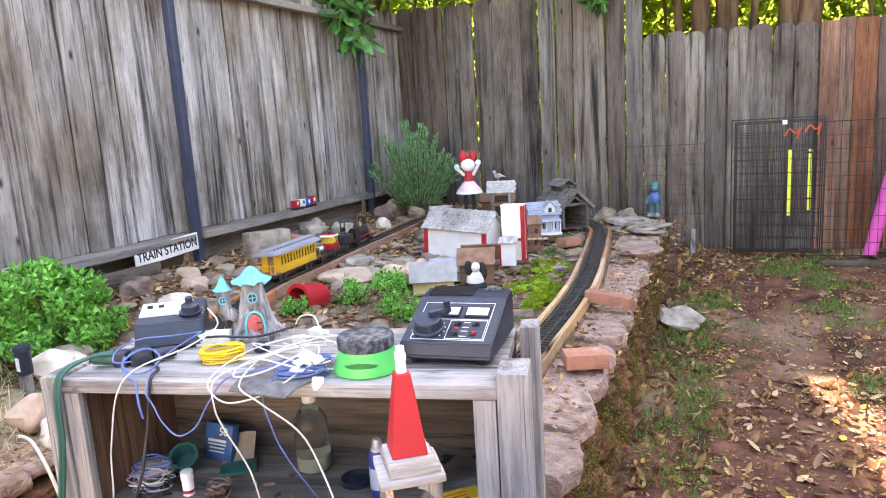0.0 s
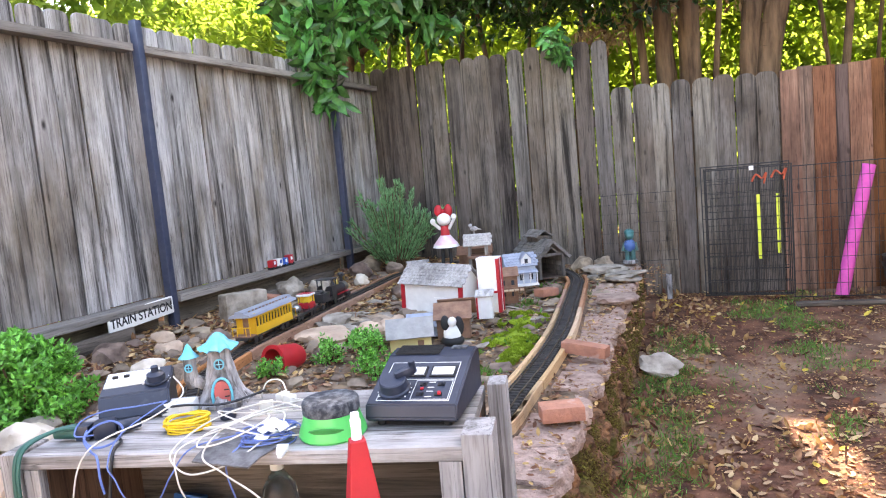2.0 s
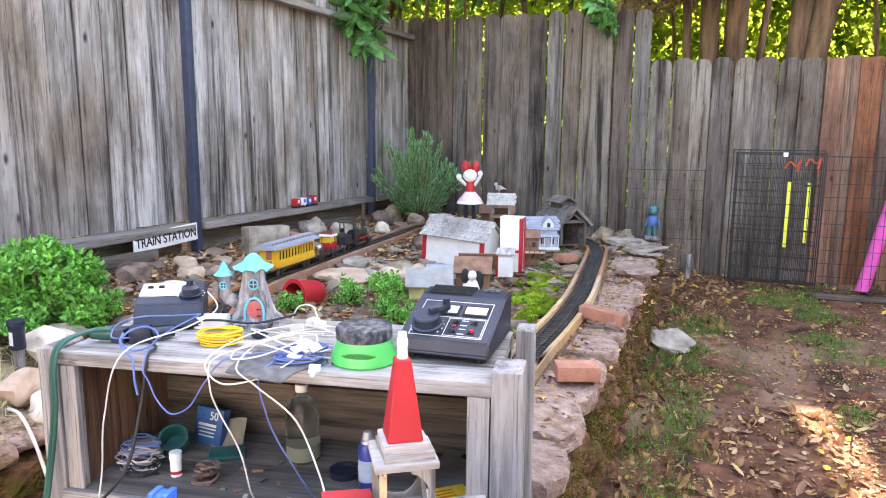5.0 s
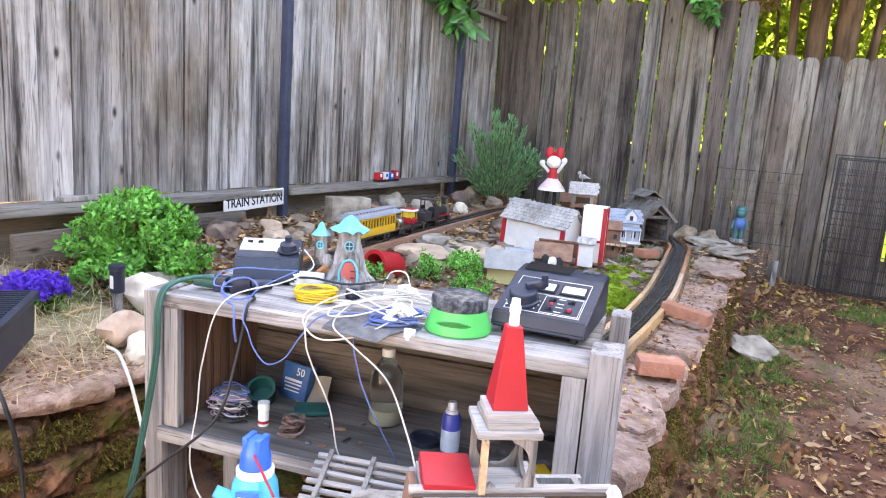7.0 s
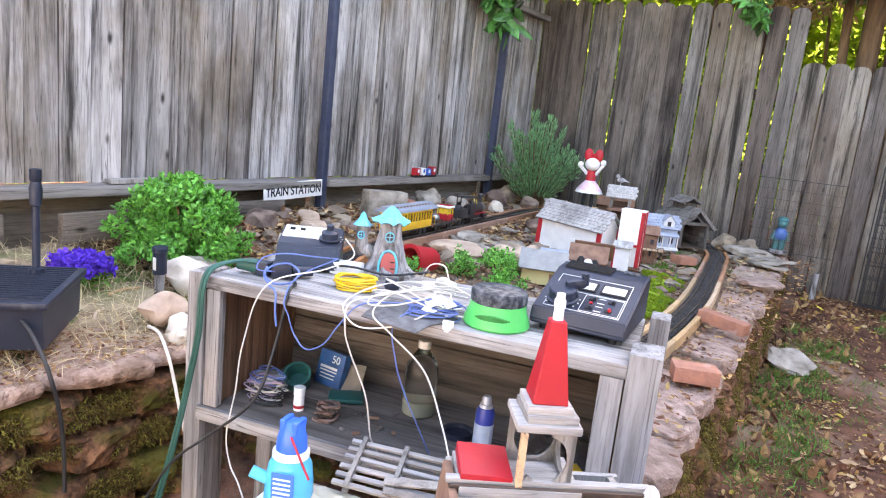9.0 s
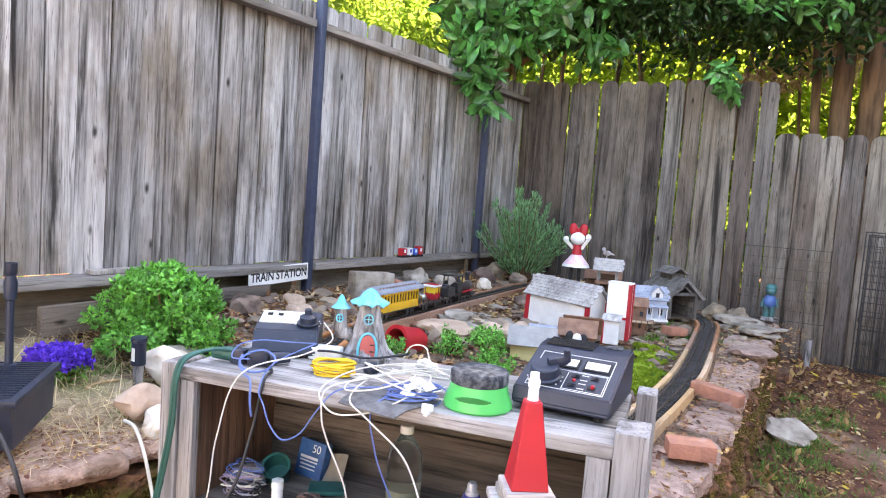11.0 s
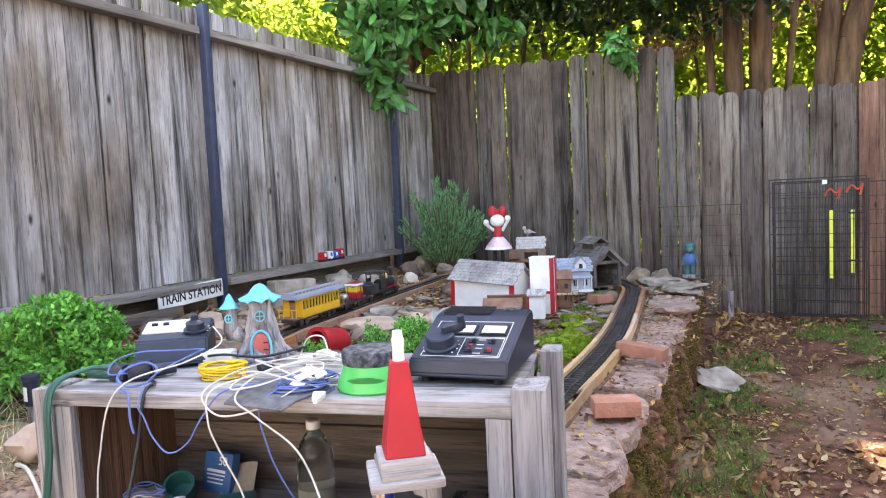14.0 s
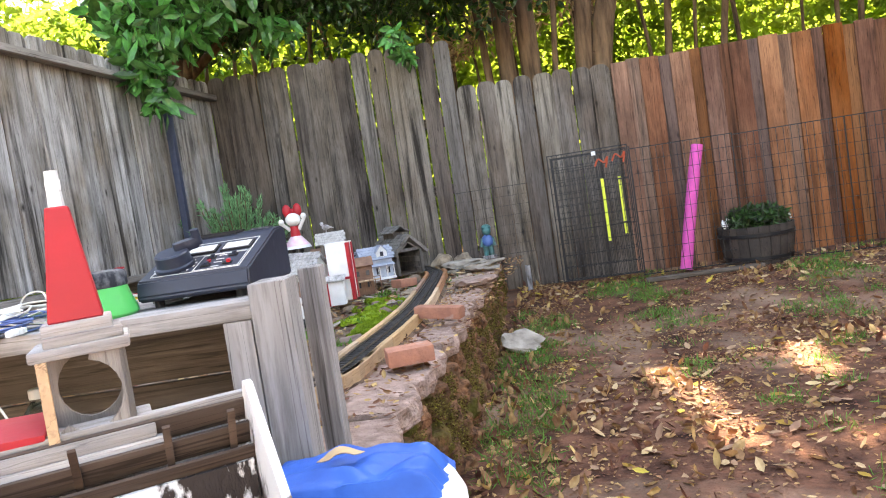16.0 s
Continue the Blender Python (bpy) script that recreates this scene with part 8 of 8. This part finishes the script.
# ---- the terrace ----
t = thing("filter_box", "black plastic pond filter box with a ribbed lid", "pond filter", pose(-1.957, 0.806, 0.462, 0, 0, 137))
bm = bmesh.new()
prism(bm, [(-0.165, 0.04), (0.165, 0.04), (0.18, 0.155), (-0.18, 0.155)], -0.14, 0.14)
part("tub", bm, BLACK_PLASTIC, t, "", False)
part("lid", boxed((0, 0, 0.163), (0.385, 0.31, 0.02), bevel=0.006), BLACK_PLASTIC, t)
for k in range(17):
    part("lid_rib", boxed((-0.168 + 0.021 * k, 0, 0.1745), (0.008, 0.27, 0.005)), BLACK_PLASTIC, t)
bm = lathe(bmesh.new(), [(0.02, 0.173), (0.02, 0.19), (0.011, 0.192), (0.011, 0.37), (0.016, 0.374), (0.018, 0.42), (0.013, 0.44), (0.016, 0.445), (0.016, 0.475), (0.013, 0.475), (0.010, 0.45), (0.0, 0.45)], 18, (0.095, -0.045, 0))
part("standpipe", bm, BLACK_PLASTIC, t, "black upright pipe with a nozzle")
single("black_hose", cord(bmesh.new(), [(-1.80, 0.75, 0.60), (-1.735, 0.76, 0.56), (-1.66, 0.77, 0.46), (-1.64, 0.79, 0.3), (-1.61, 0.78, 0.02)], 0.0055, 8, 8), BLACK_CORD, "black hose hanging down the terrace wall", "hose")
cs = [(-2.33 + r3.uniform(-1, 1) * 0.085, 1.22 + r3.uniform(-1, 1) * 0.075, 0.525 + r3.uniform(0, 1) * 0.055 * (1 + 0.5 * noise.noise(Vector((k * 0.37, 0, 0))))) for k in range(1800)]
t = thing("purple_flowers", "clump of vivid purple flowers", "flowers", pose(0, 0, 0))
leaves("petals", cs, 0.019, PURPLE, t, 0.8, -0.6)
leaves("foliage", [(x, y, z - 0.045) for x, y, z in cs[:300]], 0.03, GRASS, t, 0.4, -0.3)
t = thing("solar_light", "small black solar path light on a stake", "garden light", pose(-2.08, 1.36, 0.45, 3, 4, 0))
part("stake", tube(bmesh.new(), (0, 0, 0), (0, 0, 0.12), 0.016, 0.018, 14), RESIN, t)
part("head", lathe(bmesh.new(), [(0.024, 0.11), (0.024, 0.19), (0.027, 0.192), (0.026, 0.205), (0.0, 0.207)], 18), BLACK_PLASTIC, t)
part("label_bar", boxed((0.006, -0.0245, 0.15), (0.016, 0.002, 0.045)), PAPER, t)
single("white_cable", cord(bmesh.new(), [(-1.78, 1.12, 0.49), (-1.70, 1.10, 0.495), (-1.625, 1.08, 0.45), (-1.585, 1.075, 0.38), (-1.52, 1.06, 0.28), (-1.42, 1.05, 0.13), (-1.36, 1.04, 0.01)], 0.0048, 8, 8), WHITE_CORD, "white cable running down the terrace wall", "cable", None, "cables on the bench")
for k, (x, y, a) in enumerate(((-1.95, 1.25, 20), (-2.05, 1.12, 140), (-1.9, 1.38, 60), (-2.2, 1.3, 100))):
    single("twig", cord(bmesh.new(), [(-0.06, 0, 0.008), (0, 0.006, 0.014), (0.07, -0.004, 0.008)], 0.005, 4, 6), TRIM_WOOD, "short dry twig on the straw", "twig", pose(x, y, bed_z(x, y), 0, 0, a), "twigs")
single("ledge_offcut", boxed((0, 0, 0.012), (0.32, 0.05, 0.02), bevel=0.003), MODEL_WOOD, "pale wood offcut lying on the fence ledge", "offcut", pose(-2.795, 1.75, 0.763, 0, 0, 92))
for k, (y, h) in enumerate(((4.2, 0.10), (3.75, 0.09), (2.3, 0.12), (1.6, 0.12), (0.9, 0.12))):
    single("edging_plank", boxed((0, 0, h / 2), (0.52, 0.035, h), (0, 0, 0), 0.006), PANEL_WOOD, "dirty timber plank edging the bed by the fence", "plank", pose(-2.74 + 0.03 * (k % 2), y, 0.545, 0, 0, 90 + 3 * (k - 2)), "edging planks")

# ---- by the far fence ----
def wire_panel(name_parent, w, h, dx, dz, rr, m):
    nx, nz = max(2, round(w / dx)), max(2, round(h / dz))
    bm = bmesh.new()
    for z in (0, h):
        box(bm, (w / 2, 0, z), (w + 0.01, rr * 4, rr * 4))
    for x in (0, w):
        box(bm, (x, 0, h / 2), (rr * 4, rr * 4, h))
    p = part("panel_frame", bm, WIRE_BLACK, name_parent, "", False)
    p.matrix_local = m
    up, across = mesh_of("wire", boxed((0, 0, h / 2), (rr * 2, rr * 2, h)), WIRE_BLACK), mesh_of("wire", boxed((w / 2, rr, 0), (w, rr * 2, rr * 2)), WIRE_BLACK)
    for k in range(1, nx):
        share("wire", up, p, pose(k * w / nx, 0, 0))
    for k in range(1, nz):
        share("wire", across, p, pose(0, 0, k * h / nz))
    return p


t = thing("wire_dog_pen", "black wire folding dog pen standing against the fence", "dog pen", pose(0, 0, 0.14))
wire_panel(t, 0.60, 0.98, 0.038, 0.10, 0.0021, pose(-0.08, 5.56, 0.05, 0, 0, 2))
wire_panel(t, 0.60, 0.96, 0.038, 0.10, 0.0021, pose(-0.06, 5.66, 0.05, 0, 0, -3))
wire_panel(t, 0.75, 0.96, 0.05, 0.10, 0.0018, pose(0.53, 5.56, 0.03, 0, 0, 5))
wire_panel(t, 0.75, 0.96, 0.05, 0.10, 0.0018, pose(1.28, 5.63, 0.02, 0, 0, -3))
wire_panel(t, 0.75, 0.96, 0.05, 0.10, 0.0018, pose(2.03, 5.59, 0.02, 0, 0, 4))
wire_panel(t, 0.75, 0.96, 0.05, 0.10, 0.0018, pose(2.78, 5.64, 0.02, 0, 0, 0))
wire_panel(t, 0.56, 0.95, 0.038, 0.10, 0.0021, pose(-0.05, 5.61, 0.05, 0, 0, 1))
part("latch", boxed((0.46, 5.55, 0.78), (0.10, 0.012, 0.012)), WIRE_BLACK, t)
part("latch", boxed((0.44, 5.55, 0.45), (0.08, 0.012, 0.012)), WIRE_BLACK, t)
part("paper_tag", boxed((0.27, 5.555, 1.0), (0.03, 0.004, 0.03)), PAPER, t)
for k, (x, z) in enumerate(((0.32, 0.92), (0.45, 0.94))):
    single("leash_clip", cord(bmesh.new(), [(-0.05, 0, -0.02), (-0.02, 0, 0.03), (0.02, 0, 0.0), (0.05, 0, 0.04), (0.03, 0, -0.04)], 0.007, 5, 6), mat("orange_red_webbing", (0.55, 0.10, 0.05), 0.6), "orange-red leash looped over the pen wires", "leash", pose(x, 5.545, z + 0.14), "leashes")
# Lime strips stand in for bright sunlight showing through gaps in the fence.
LIME_SLIT = mat("lime_light_slit", (0.75, 0.80, 0.06), 0.5, color2=(0.6, 0.7, 0.05), bump=0.05)
for x, z0, z1 in ((0.31, 0.38, 0.86), (0.44, 0.42, 0.86)):
    single("lime_strap", boxed((0, 0, (z0 + z1) / 2), (0.022, 0.003, z1 - z0)), LIME_SLIT, "yellow-green strip painted as sunlight through a fence gap", "leash", pose(x, 5.585, 0.08), "leashes")
t = thing("wire_trellis", "thin rusty wire mesh leaning at the fence", "trellis", pose(0, 0, 0))
wire_panel(t, 0.60, 0.55, 0.075, 0.075, 0.001, pose(-0.88, 5.70, 0.45, -2, 0, 6))
bm = bmesh.new()
ps = spline([(0.85, 5.70, 0.15), (0.945, 5.76, 0.6), (1.06, 5.82, 1.09)], 10)
cord(bm, ps, 0.045, 1, 20, False)
single("foam_noodle", bm, PINK_FOAM, "pink foam pool noodle leaning on the fence", "pool noodle")
single("timber_plank", boxed((0, 0, 0.014), (0.85, 0.07, 0.028), bevel=0.004), PANEL_WOOD, "weathered timber plank lying by the fence", "plank", pose(0.95, 5.50, 0.125, 0, 0, 6))


BARREL_WOOD = old_wood("dark_barrel_stave", (0.075, 0.06, 0.052), (0.018, 0.014, 0.012), vary=0.2, axis=2, knots=False)


def barrel():
    t = thing("barrel_planter", "dark half-barrel planter with a leafy white-flowered plant", "planter", pose(1.40, 5.80, 0.13))
    n = 22
    for k in range(n):
        a0, a1 = 2 * math.pi * k / n + 0.006, 2 * math.pi * (k + 1) / n - 0.006
        bm = bmesh.new()
        vs = []
        for z, rr in ((0, 0.235), (0.14, 0.262), (0.29, 0.275)):
            vs.append([bm.verts.new((f * rr * math.cos(a), f * rr * math.sin(a), z)) for f, a in ((1, a0), (1, a1), (0.92, a1), (0.92, a0))])
        for p0, p1 in zip(vs, vs[1:]):
            for i in range(4):
                bm.faces.new((p0[i], p0[(i + 1) % 4], p1[(i + 1) % 4], p1[i]))
        bm.faces.new(list(reversed(vs[0])))
        bm.faces.new(vs[-1])
        part("stave", bm, BARREL_WOOD, t, "", False)
    for z, rr in ((0.05, 0.2475), (0.225, 0.272)):
        part("hoop", lathe(bmesh.new(), [(rr, z - 0.014), (rr + 0.004, z - 0.012), (rr + 0.005, z + 0.012), (rr, z + 0.014)], 40), WIRE_BLACK, t)
    part("soil", lathe(bmesh.new(), [(0.25, 0.255), (0.0, 0.265)], 24), SOIL, t)
    leaves("plant", in_blobs([(0.1 * math.cos(k), 0.12 * math.sin(k * 1.7), 0.34, 0.13, 0.13, 0.085) for k in range(9)], 3600, 0.3), 0.05, LEAF_DARK, t, 0.5, -0.2)
    tagged(leaves("flowers", in_blobs([(-0.2, -0.08, 0.31, 0.06, 0.06, 0.05), (0.2, -0.05, 0.30, 0.06, 0.06, 0.05)], 160, 0.4), 0.02, PAPER, t, 0.9, -0.3), kind="stuff")


barrel()
single("post_cap", tube(bmesh.new(), (0, 0, 0), (0, 0, 0.22), 0.022, 0.022, 10), RESIN, "short grey stake by the wall end", "stake", pose(-0.36, 5.72, 0.12, 3, 0, 0))
